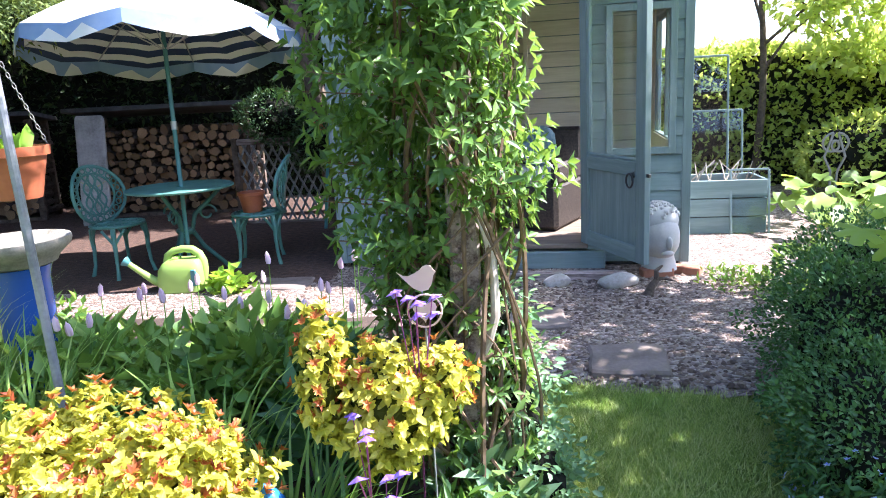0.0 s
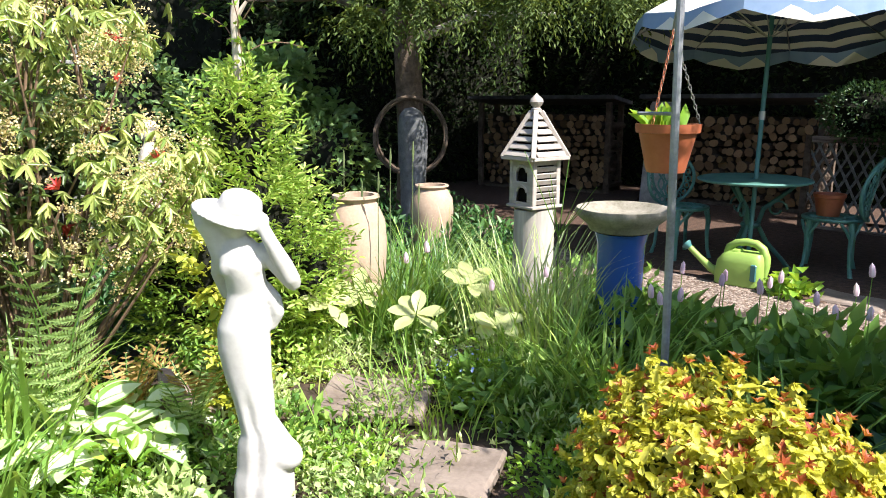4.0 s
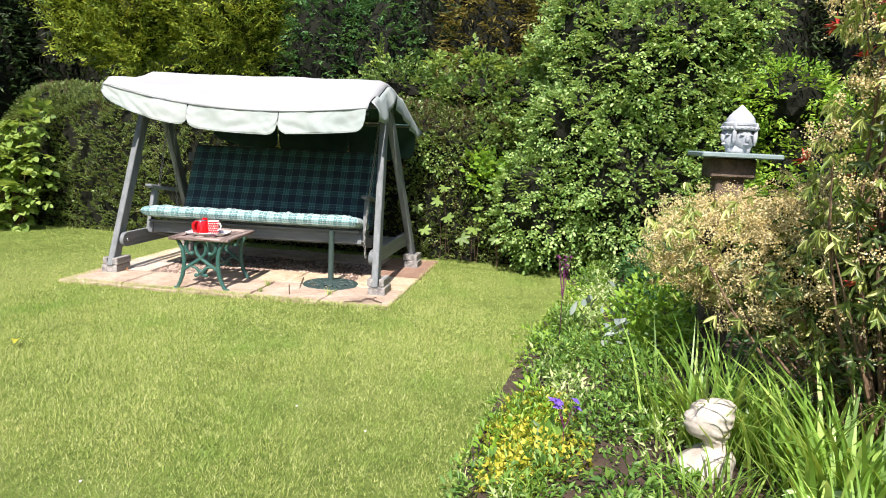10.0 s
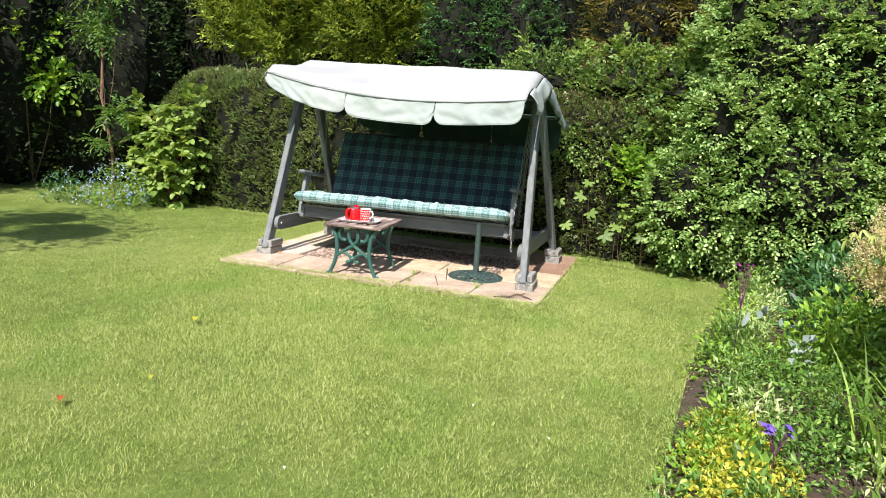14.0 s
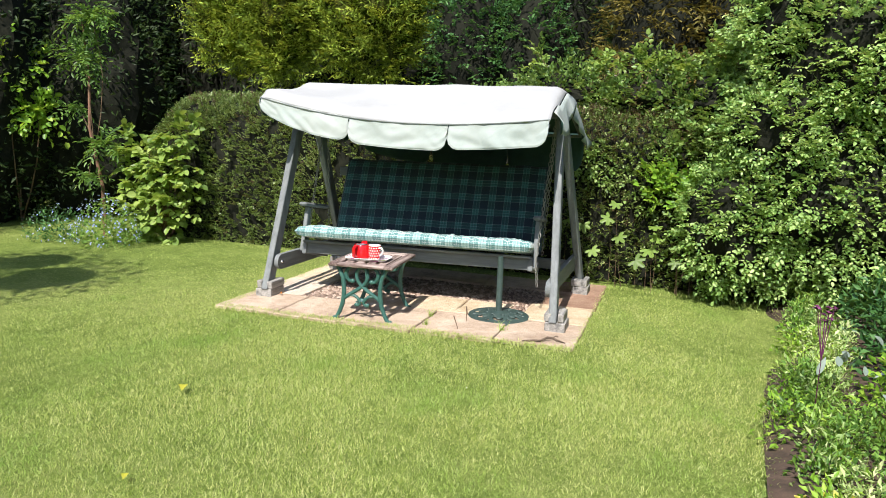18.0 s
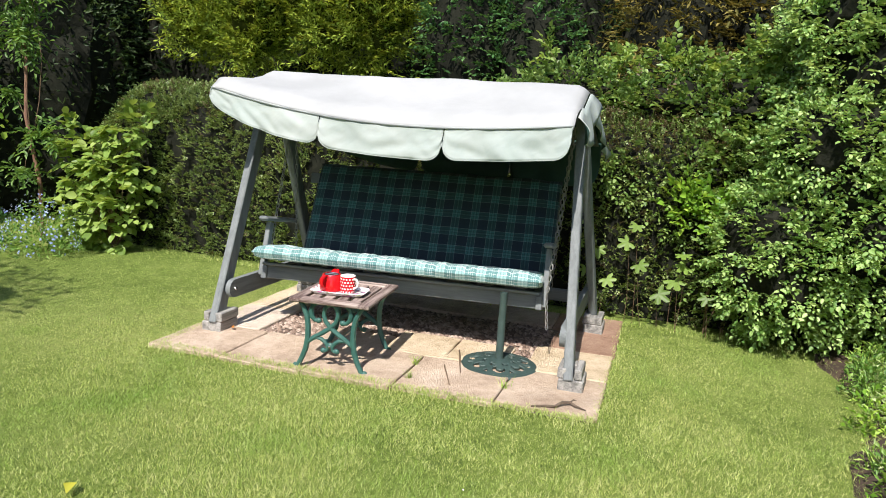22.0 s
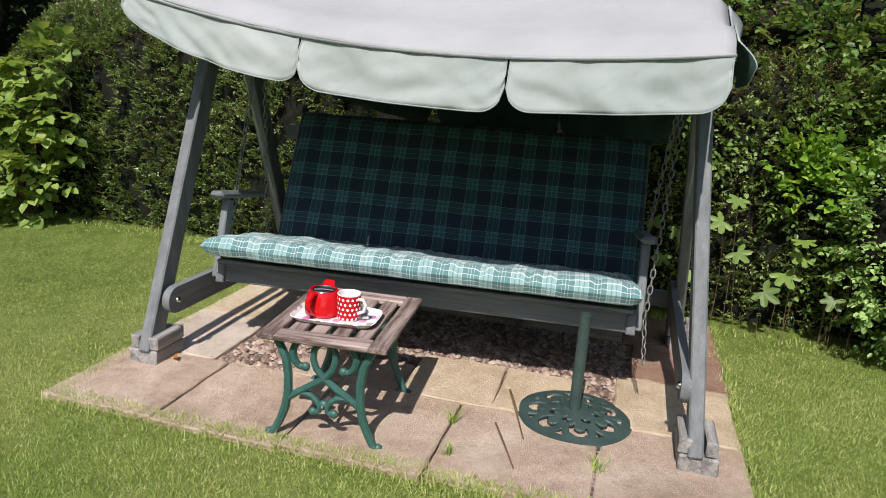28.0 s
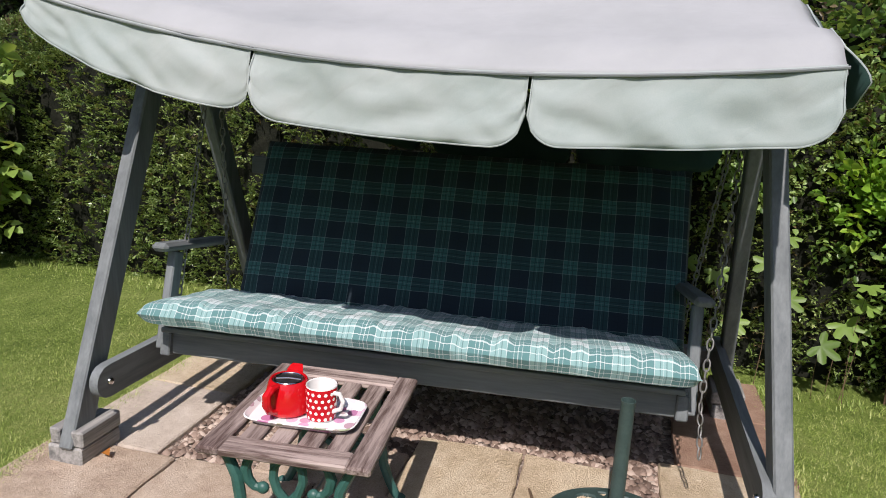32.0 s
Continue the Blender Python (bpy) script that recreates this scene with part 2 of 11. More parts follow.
def stripe_mat(name, share, blue_a, blue_b, clear=0.25):
    """Parasol cloth: navy stripes on off-white, straight across the cloth."""
    n = Nodes(name)
    ax = n.axes()
    rad = n.math("SQRT", n.math("ADD", n.math("MULTIPLY", ax[0], ax[0]), n.math("MULTIPLY", ax[1], ax[1])))
    ang = n.math("SUBTRACT", n.math("ARCTAN2", ax[1], ax[0]), radians(12))
    sector = math.pi / 4
    fold = n.math("SUBTRACT", n.math("FRACT", n.math("ADD", n.math("DIVIDE", ang, sector), 8.0)), 0.5)
    along = n.math("MULTIPLY", rad, n.math("COSINE", n.math("MULTIPLY", fold, sector)))
    f = n.math("FRACT", n.math("ADD", n.math("MULTIPLY", along, 8.6), 0.45))
    st = n.math("LESS_THAN", f, share)
    cream = n.mix(n.noise(5.0), (0.8, 0.8, 0.76), (0.62, 0.6, 0.52))
    blue = n.mix(n.noise(9.0), blue_a, blue_b)
    col = n.mix(st, cream, blue)
    n.set(Base_Color=col, Roughness=0.85)
    tr = n.node("ShaderNodeBsdfTranslucent")
    n.put(tr.inputs["Color"], col)
    m = n.node("ShaderNodeMixShader")
    m.inputs[0].default_value = clear
    n.tree.links.new(n.bsdf.outputs[0], m.inputs[1])
    n.tree.links.new(tr.outputs[0], m.inputs[2])
    n.tree.links.new(m.outputs[0], n.out.inputs["Surface"])
    return n.mat


def lawn_mat():
    n = Nodes("lawn_turf")
    big = n.noise(0.55, 3.0)
    mid = n.noise(6.0, 5.0)
    clump = n.noise(38.0, 3.0, 0.7)
    fine = n.noise(170.0, 3.0, 0.8)
    f = n.math("ADD", n.math("ADD", n.math("MULTIPLY", big, 0.3), n.math("MULTIPLY", clump, 0.3)), n.math("ADD", n.math("MULTIPLY", mid, 0.2), n.math("MULTIPLY", fine, 0.3)))
    col = n.ramp(f, (0.4, (0.058, 0.098, 0.016)), (0.54, (0.2, 0.285, 0.054)), (0.68, (0.4, 0.44, 0.145)))
    n.set(Base_Color=col, Roughness=0.8)
    n.bsdf.inputs["Specular IOR Level"].default_value = 0.2
    n.bump(n.math("ADD", fine, n.math("MULTIPLY", clump, 0.8)), 1.0, 0.02)
    return n.mat


def grass_mat():
    """Mown blades: each its own shade, in tufts and broad patches, some dry."""
    n = Nodes("grass_blade")
    isl = n.node("ShaderNodeNewGeometry").outputs["Random Per Island"]
    big, mid, clump = n.noise(0.9, 3.0), n.noise(5.0, 3.0), n.noise(42.0, 2.0)
    f = n.math("ADD", n.math("MULTIPLY", isl, 0.55), n.math("ADD", n.math("MULTIPLY", clump, 0.45), n.math("ADD", n.math("MULTIPLY", mid, 0.25), n.math("MULTIPLY", big, 0.3))))
    f = n.math("ADD", f, n.math("MULTIPLY", n.math("SUBTRACT", n.noise(15.0, 2.0, 0.6), 0.5), 0.45))
    col = n.ramp(f, (0.36, (0.07, 0.13, 0.022)), (0.58, (0.245, 0.355, 0.068)), (0.82, (0.43, 0.515, 0.15)), (1.08, (0.6, 0.63, 0.27)))
    dry = n.ramp(n.noise(2.1, 4.0, 0.65), (0.5, 0.0), (0.68, 1.0))
    col = n.mix(n.math("MULTIPLY", dry, n.math("MULTIPLY", isl, 0.5)), col, (0.52, 0.49, 0.19))
    lush = n.ramp(n.noise(1.3, 3.0, 0.6, stretch=(1.0, 1.3, 1.0)), (0.52, 0.0), (0.66, 1.0))
    col = n.mix(n.math("MULTIPLY", lush, 0.45), col, (0.15, 0.35, 0.04))
    n.set(Base_Color=col, Roughness=0.45)
    n.bsdf.inputs["Specular IOR Level"].default_value = 0.35
    tr = n.node("ShaderNodeBsdfTranslucent")
    n.put(tr.inputs["Color"], n.mix(0.5, col, (0.5, 0.6, 0.08)))
    m = n.node("ShaderNodeMixShader")
    m.inputs[0].default_value = 0.3
    n.tree.links.new(n.bsdf.outputs[0], m.inputs[1])
    n.tree.links.new(tr.outputs[0], m.inputs[2])
    n.tree.links.new(m.outputs[0], n.out.inputs["Surface"])
    return n.mat


def gravel_mat(name, a, b, c):
    n = Nodes(name)
    v = n.node("ShaderNodeTexVoronoi")
    v.inputs["Scale"].default_value = 55.0
    n.put(v.inputs["Vector"], n.coords())
    sep = n.node("ShaderNodeSeparateColor")
    n.put(sep.inputs[0], v.outputs["Color"])
    col = n.ramp(sep.outputs[0], (0.1, a), (0.5, b), (0.9, c))
    big = n.noise(1.6, 4.0)
    col = n.mix(n.math("MULTIPLY", big, 0.45), col, (0.09, 0.065, 0.05))
    n.set(Base_Color=col, Roughness=0.85)
    n.bump(n.math("SUBTRACT", 1.0, v.outputs["Distance"]), 0.8, 0.015)
    return n.mat


M = {}
M["lawn"] = lawn_mat()
M["blade"] = grass_mat()
M["soil"] = mottled("bed_soil", (0.02, 0.014, 0.009), (0.10, 0.065, 0.045), 7.0, 0.95, 0.8, 45.0, 0.02)
M["gravel"] = gravel_mat("gravel", (0.1, 0.07, 0.055), (0.23, 0.17, 0.14), (0.46, 0.39, 0.33))
M["pebble"] = leaf_mat("pebble_stone", (0.075, 0.05, 0.036), (0.225, 0.16, 0.12), (0.52, 0.43, 0.35), 0.75, 0.0, 0.3, 0.95)
M["flag"] = flag_mat("buff_sandstone_flag", (0.42, 0.32, 0.2), (0.64, 0.515, 0.36), (0.78, 0.68, 0.52), 0.1)
M["flag_pink"] = flag_mat("pinkish_flag", (0.33, 0.24, 0.175), (0.56, 0.435, 0.33), (0.73, 0.61, 0.49), 0.1)
M["flag_grey"] = flag_mat("pale_grey_flag", (0.5, 0.41, 0.335), (0.69, 0.595, 0.5), (0.8, 0.71, 0.62), 0.1)
M["flag_red"] = flag_mat("red_flag", (0.26, 0.15, 0.105), (0.38, 0.245, 0.175), (0.52, 0.37, 0.28))
M["pebble_buff"] = leaf_mat("buff_pebble", (0.13, 0.088, 0.068), (0.36, 0.265, 0.21), (0.72, 0.6, 0.51), 0.7, 0.0, 0.4, 0.95)
M["paver"] = mottled("stepping_stone", (0.13, 0.1, 0.08), (0.3, 0.245, 0.205), 5.0, 0.9, 0.5, 60.0, 0.006)
M["frame_paint"] = wood("grey_painted_timber", (0.105, 0.12, 0.125), (0.2, 0.22, 0.225), "Z", 0.7, 22.0, 0.1, 0.25)
M["frame_paint_x"] = wood("grey_painted_timber_x", (0.1, 0.115, 0.12), (0.19, 0.21, 0.215), "X", 0.7, 22.0, 0.1, 0.25)
M["frame_paint_y"] = wood("grey_painted_timber_y", (0.1, 0.115, 0.12), (0.19, 0.21, 0.215), "Y", 0.7, 22.0, 0.1, 0.25)
M["block"] = wood("weathered_grey_block", (0.13, 0.13, 0.125), (0.37, 0.36, 0.34), "Y", 0.9, 30.0, 0.25, 0.9, 0.09)
M["canopy"] = canvas_mat("bleached_canopy_top", (0.32, 0.333, 0.335), (0.39, 0.4, 0.405))
M["valance"] = canvas_mat("faded_canopy_valance", (0.27, 0.33, 0.312), (0.40, 0.435, 0.42), 0.18)
# inner cloth: dark green, taken near black for the shade under the canopy
M["lining"] = canvas_mat("shaded_unfaded_cloth", (0.018, 0.045, 0.04), (0.04, 0.085, 0.075), 0.15)
# same tartan twice: seat paled by fading and sun, back darkened by shade
M["plaid_lit"] = plaid_mat("sunlit_faded_tartan", 0.131, 0.3)
M["plaid_shaded"] = plaid_mat("tartan_cloth", 0.131)
M["teak"] = wood("weathered_teak", (0.085, 0.05, 0.042), (0.43, 0.345, 0.31), "Y", 0.85, 34.0, 0.35, 1.0, 0.085)
M["teak_x"] = wood("weathered_teak_x", (0.085, 0.05, 0.042), (0.47, 0.38, 0.34), "X", 0.85, 34.0, 0.2, 1.0, 0.085)
M["iron"] = mottled("green_cast_iron", (0.022, 0.085, 0.072), (0.05, 0.14, 0.12), 12.0, 0.45, 0.3, 120.0, 0.002)
M["steel"] = plain("galvanised_steel", (0.42, 0.42, 0.41), 0.4, 0.8)
M["chrome"] = plain("polished_steel", (0.7, 0.7, 0.7), 0.15, 1.0, 0.5, 0.02)
M["red"] = plain("red_glaze", (0.55, 0.008, 0.012), 0.12, 0.0, 0.6, 0.03)
M["white_glaze"] = plain("white_china", (0.82, 0.8, 0.77), 0.15, 0.0, 0.6, 0.03)
M["black"] = plain("black_mesh", (0.02, 0.02, 0.022), 0.4)
M["marble"] = mottled("white_painted_stone", (0.38, 0.365, 0.345), (0.52, 0.515, 0.5), 5.0, 0.75, 0.2, 70.0, 0.003, spread=(0.25, 0.6))
M["stone"] = mottled("pale_weathered_stone", (0.34, 0.30, 0.25), (0.66, 0.62, 0.56), 8.0, 0.9, 0.5, 70.0, 0.006)
M["grey_stone"] = mottled("grey_carved_stone", (0.25, 0.28, 0.31), (0.54, 0.57, 0.6), 14.0, 0.85, 0.4, 90.0, 0.004)
M["bath_stone"] = mottled("mossy_stone", (0.13, 0.12, 0.08), (0.38, 0.35, 0.29), 9.0, 0.92, 0.5, 70.0, 0.006)
M["blue"] = plain("cobalt_glaze", (0.025, 0.09, 0.36), 0.2, 0.0, 0.6, 0.08)
M["terracotta"] = mottled("terracotta_plastic", (0.33, 0.085, 0.035), (0.48, 0.15, 0.07), 6.0, 0.5, 0.1, 60.0, 0.002)
M["clay"] = mottled("pale_clay", (0.33, 0.235, 0.165), (0.53, 0.41, 0.31), 5.0, 0.85, 0.3, 70.0, 0.003)
M["dove"] = wood("limed_timber", (0.33, 0.285, 0.25), (0.52, 0.47, 0.42), "X", 0.85, 24.0, 0.2, 0.4)
M["logpost"] = wood("silvered_log", (0.32, 0.29, 0.26), (0.6, 0.56, 0.5), "Z", 0.9, 20.0, 0.2, 0.6)
# near-black sheets stand for the shade behind holes and louvres
M["dark"] = plain("shade_black", (0.008, 0.007, 0.006), 0.9, 0.0, 0.1)
M["pole"] = mottled("grey_metal_pole", (0.17, 0.18, 0.2), (0.36, 0.38, 0.41), 9.0, 0.5, 0.2, 90.0, 0.002, metal=0.3)
M["can"] = plain("green_plastic", (0.3, 0.46, 0.1), 0.45, 0.0, 0.5, 0.12)
# top and underside are one cloth: sun paled in above, shade darkened in below
M["stripe"] = stripe_mat("sunlit_striped_cloth", 0.3, (0.36, 0.45, 0.56), (0.52, 0.58, 0.64), 0.1)
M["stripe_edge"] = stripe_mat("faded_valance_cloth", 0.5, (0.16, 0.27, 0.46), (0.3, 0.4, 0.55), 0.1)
M["stripe_shade"] = stripe_mat("shaded_striped_underside", 0.55, (0.02, 0.035, 0.08), (0.05, 0.075, 0.14), 0.15)
M["rib"] = plain("parasol_pole_paint", (0.06, 0.2, 0.2), 0.4)
M["slab"] = mottled("lichened_board", (0.25, 0.25, 0.24), (0.55, 0.54, 0.52), 6.0, 0.95, 0.4, 50.0, 0.004)
M["clad"] = wood("blue_grey_cladding", (0.15, 0.215, 0.215), (0.25, 0.325, 0.325), "X", 0.65, 18.0, 0.2, 0.25)
M["clad_z"] = wood("blue_grey_joinery", (0.14, 0.2, 0.2), (0.235, 0.31, 0.31), "Z", 0.55, 18.0, 0.2, 0.2)
M["cream"] = wood("cream_lining", (0.5, 0.46, 0.36), (0.68, 0.64, 0.53), "X", 0.7, 14.0, 0.1, 0.2)
M["felt"] = mottled("roof_felt", (0.03, 0.03, 0.03), (0.1, 0.1, 0.1), 9.0, 0.95, 0.5)
M["floorwood"] = wood("shed_floor", (0.14, 0.1, 0.07), (0.3, 0.23, 0.17), "X")
M["glass"] = glass_mat("window_glass")
M["bark"] = mottled("bark", (0.05, 0.035, 0.025), (0.2, 0.15, 0.11), 14.0, 0.95, 0.9, 60.0, 0.02)
M["bark_pale"] = mottled("peeled_wood", (0.36, 0.3, 0.24), (0.62, 0.56, 0.48), 10.0, 0.9, 0.5, 60.0, 0.006)
M["twig"] = mottled("twig", (0.09, 0.055, 0.03), (0.24, 0.16, 0.1), 12.0, 0.9, 0.5)
M["log_end"] = mottled("cut_log_end", (0.2, 0.11, 0.05), (0.58, 0.38, 0.2), 16.0, 0.85, 0.3, 80.0, 0.003, vary=0.95)
M["ivory"] = plain("copper_pink_sheet", (0.62, 0.45, 0.36), 0.5, 0.0, 0.4, 0.1)
M["wicker"] = mottled("dark_wicker", (0.02, 0.015, 0.012), (0.07, 0.055, 0.045), 60.0, 0.6, 0.6)
M["cush_white"] = mottled("off_white_cloth", (0.62, 0.6, 0.57), (0.78, 0.77, 0.75), 6.0, 0.95, 0.2, 200.0)
M["cush_teal"] = mottled("teal_knitted_cloth", (0.13, 0.24, 0.28), (0.4, 0.5, 0.52), 40.0, 0.95, 0.6, 200.0)
M["brick"] = mottled("red_brick", (0.24, 0.09, 0.05), (0.42, 0.2, 0.13), 9.0, 0.9, 0.4)
M["chevron_yellow"] = mottled("faded_yellow_paint", (0.4, 0.38, 0.24), (0.6, 0.55, 0.3), 8.0, 0.9, 0.2)
M["chevron_blue"] = mottled("faded_blue_paint", (0.3, 0.34, 0.37), (0.5, 0.53, 0.54), 8.0, 0.9, 0.2)
M["litter"] = mottled("brown_leaf_litter", (0.035, 0.02, 0.012), (0.15, 0.085, 0.055), 22.0, 0.95, 0.9, 90.0, 0.02, c=(0.08, 0.045, 0.03))
M["white_iron"] = plain("white_painted_iron", (0.3, 0.29, 0.27), 0.6)
# foliage
M["fallen_orange"] = leaf_mat("dry_orange_leaf", (0.3, 0.1, 0.02), (0.45, 0.18, 0.04), (0.6, 0.3, 0.08), 0.6, 0.2, 0.3, gain=1.0)
M["hedge_shoot"] = leaf_mat("reddish_young_hedge_leaf", (0.04, 0.03, 0.015), (0.11, 0.085, 0.04), (0.25, 0.19, 0.1), 0.4, 0.25, 0.4, gain=1.1)
M["bramble"] = leaf_mat("bramble_leaf", (0.045, 0.095, 0.02), (0.135, 0.235, 0.052), (0.33, 0.44, 0.15), 0.4, 0.3, 0.45, gain=1.2)
M["hazel"] = leaf_mat("hazel_leaf", (0.09, 0.16, 0.03), (0.2, 0.31, 0.065), (0.38, 0.47, 0.14), 0.45, 0.35, 0.4, gain=1.15)
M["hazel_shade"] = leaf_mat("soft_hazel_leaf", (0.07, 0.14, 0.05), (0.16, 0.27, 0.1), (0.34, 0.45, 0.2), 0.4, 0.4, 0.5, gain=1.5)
M["hedge"] = leaf_mat("hedge_leaf", (0.035, 0.068, 0.016), (0.115, 0.175, 0.046), (0.36, 0.42, 0.18), 0.26, 0.22, 0.6)
# near black: the shade between the leaves is put into this colour
M["core"] = mottled("twig_shade_black", (0.009, 0.011, 0.008), (0.026, 0.027, 0.02), 9.0, 1.0, 0.8, 40.0, 0.03, spec=0.05)
M["shrub"] = leaf_mat("variegated_leaf", (0.065, 0.145, 0.034), (0.215, 0.345, 0.1), (0.46, 0.575, 0.25), 0.42, 0.28, gain=1.3)
M["bright"] = leaf_mat("fresh_leaf", (0.06, 0.14, 0.015), (0.15, 0.29, 0.03), (0.36, 0.48, 0.08), 0.4, 0.35)
M["conifer"] = leaf_mat("conifer_spray", (0.014, 0.034, 0.01), (0.034, 0.066, 0.018), (0.085, 0.125, 0.038), 0.5, 0.13, 0.2, gain=0.95)
M["golden"] = leaf_mat("golden_conifer_spray", (0.03, 0.06, 0.008), (0.15, 0.23, 0.028), (0.46, 0.54, 0.09), 0.6, 0.25, 0.2)
M["rust"] = leaf_mat("bronze_conifer_spray", (0.05, 0.05, 0.012), (0.12, 0.11, 0.025), (0.24, 0.19, 0.06), 0.6, 0.2, 0.2)
# lighter copy of the conifer spray: sunlight on the low boughs in its colour
M["conifer_lit"] = leaf_mat("sunlit_conifer_spray", (0.035, 0.065, 0.015), (0.085, 0.135, 0.03), (0.2, 0.26, 0.07), 0.55, 0.28, 0.25, gain=1.1)
M["spirea"] = leaf_mat("golden_leaf", (0.36, 0.36, 0.035), (0.6, 0.57, 0.07), (0.78, 0.72, 0.2), 0.5, 0.38, gain=1.0)
M["vine"] = leaf_mat("vine_leaf", (0.045, 0.105, 0.022), (0.11, 0.22, 0.046), (0.25, 0.4, 0.1), 0.42, 0.36, gain=1.05)
M["iron_pale"] = mottled("worn_green_iron", (0.06, 0.19, 0.16), (0.13, 0.3, 0.26), 12.0, 0.45, 0.3, 120.0, 0.002)
M["spirea_red"] = leaf_mat("bronze_red_leaf", (0.28, 0.05, 0.025), (0.46, 0.13, 0.04), (0.62, 0.3, 0.08), 0.5, 0.3, gain=1.0)
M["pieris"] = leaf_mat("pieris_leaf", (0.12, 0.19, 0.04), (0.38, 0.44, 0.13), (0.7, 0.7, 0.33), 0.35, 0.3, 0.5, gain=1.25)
# darker copy of the pieris leaf, coloured for the shaded inside
M["pieris_shade"] = leaf_mat("shaded_pieris_leaf", (0.025, 0.05, 0.014), (0.07, 0.12, 0.03), (0.2, 0.26, 0.08), 0.35, 0.25, 0.5, gain=1.1)
M["pieris_red"] = leaf_mat("young_red_leaf", (0.4, 0.03, 0.03), (0.62, 0.06, 0.06), (0.75, 0.2, 0.14), 0.4, 0.3)
M["pieris_bloom"] = leaf_mat("faded_bloom", (0.3, 0.23, 0.1), (0.56, 0.46, 0.24), (0.8, 0.71, 0.46), 0.8, 0.3, 0.2)
M["blade_tall"] = leaf_mat("sedge_blade", (0.06, 0.13, 0.02), (0.16, 0.29, 0.05), (0.42, 0.53, 0.15), 0.4, 0.35)
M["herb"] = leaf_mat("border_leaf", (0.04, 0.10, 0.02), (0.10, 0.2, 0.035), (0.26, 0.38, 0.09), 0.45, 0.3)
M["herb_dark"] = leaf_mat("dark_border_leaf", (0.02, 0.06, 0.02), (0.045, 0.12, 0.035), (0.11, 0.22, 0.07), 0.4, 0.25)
M["fern"] = leaf_mat("fern_frond", (0.13, 0.22, 0.07), (0.27, 0.38, 0.14), (0.46, 0.56, 0.25), 0.5, 0.35)
M["fern_old"] = leaf_mat("withered_frond", (0.16, 0.09, 0.03), (0.34, 0.22, 0.08), (0.5, 0.4, 0.16), 0.7, 0.3)
M["hosta"] = leaf_mat("hosta_leaf", (0.2, 0.32, 0.12), (0.42, 0.52, 0.28), (0.76, 0.8, 0.6), 0.35, 0.25)
M["rodgersia"] = leaf_mat("bronze_tinted_leaf", (0.28, 0.33, 0.12), (0.47, 0.52, 0.24), (0.62, 0.62, 0.34), 0.45, 0.3, gain=1.05)
M["maple"] = leaf_mat("maple_leaf", (0.1, 0.18, 0.03), (0.2, 0.31, 0.05), (0.36, 0.45, 0.1), 0.45, 0.4)
M["dark_shrub"] = leaf_mat("small_dark_leaf", (0.012, 0.035, 0.012), (0.03, 0.075, 0.025), (0.08, 0.15, 0.05), 0.35, 0.2)
M["blue_flower"] = leaf_mat("blue_petal", (0.12, 0.17, 0.5), (0.26, 0.34, 0.72), (0.5, 0.56, 0.85), 0.7, 0.3)
M["violet"] = leaf_mat("violet_petal", (0.1, 0.05, 0.42), (0.2, 0.12, 0.6), (0.4, 0.3, 0.75), 0.7, 0.3)
M["plum"] = leaf_mat("plum_petal", (0.06, 0.01, 0.05), (0.13, 0.025, 0.1), (0.25, 0.08, 0.2), 0.7, 0.3)
M["pink"] = leaf_mat("pale_pink_petal", (0.45, 0.3, 0.42), (0.62, 0.45, 0.56), (0.78, 0.65, 0.72), 0.8, 0.3)
M["silver"] = leaf_mat("silver_felted_leaf", (0.13, 0.17, 0.15), (0.21, 0.255, 0.23), (0.33, 0.37, 0.35), 0.8, 0.2)
M["chain"] = plain("zinc_chain", (0.24, 0.24, 0.23), 0.55, 0.5)
M["dark_stone"] = mottled("dark_weathered_stone", (0.05, 0.055, 0.06), (0.2, 0.21, 0.22), 10.0, 0.8, 0.4)
M["pale_herb"] = leaf_mat("pale_fine_leaf", (0.16, 0.25, 0.08), (0.34, 0.44, 0.18), (0.58, 0.64, 0.36), 0.5, 0.35)
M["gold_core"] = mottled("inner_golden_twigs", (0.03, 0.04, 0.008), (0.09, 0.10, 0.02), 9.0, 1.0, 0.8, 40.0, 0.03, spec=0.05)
M["blackbar"] = plain("dark_end_cap", (0.03, 0.03, 0.033), 0.5)
M["hosta_cream"] = leaf_mat("cream_hosta_leaf", (0.42, 0.48, 0.3), (0.6, 0.64, 0.45), (0.8, 0.82, 0.66), 0.35, 0.25, gain=1.0)
M["fresh_pale"] = leaf_mat("fresh_pale_leaf", (0.1, 0.2, 0.03), (0.24, 0.38, 0.07), (0.5, 0.6, 0.19), 0.4, 0.35)
M["seam"] = plain("grey_canvas_seam", (0.2, 0.22, 0.22), 0.8)
M["iron_grey"] = mottled("dark_green_grey_iron", (0.026, 0.05, 0.046), (0.055, 0.09, 0.083), 12.0, 0.5, 0.3, 120.0, 0.002)
M["twig_green"] = mottled("dull_green_stalk", (0.07, 0.11, 0.04), (0.16, 0.2, 0.08), 12.0, 0.8, 0.2)
M["lime_leaf"] = leaf_mat("sunlit_lime_leaf", (0.25, 0.36, 0.07), (0.42, 0.54, 0.13), (0.62, 0.7, 0.26), 0.45, 0.5, gain=1.1)
M["blue_green"] = leaf_mat("blue_green_leaf", (0.05, 0.11, 0.055), (0.11, 0.21, 0.11), (0.26, 0.38, 0.22), 0.4, 0.35, gain=1.55)
M["stick"] = plain("turquoise_cane", (0.12, 0.36, 0.38), 0.5)
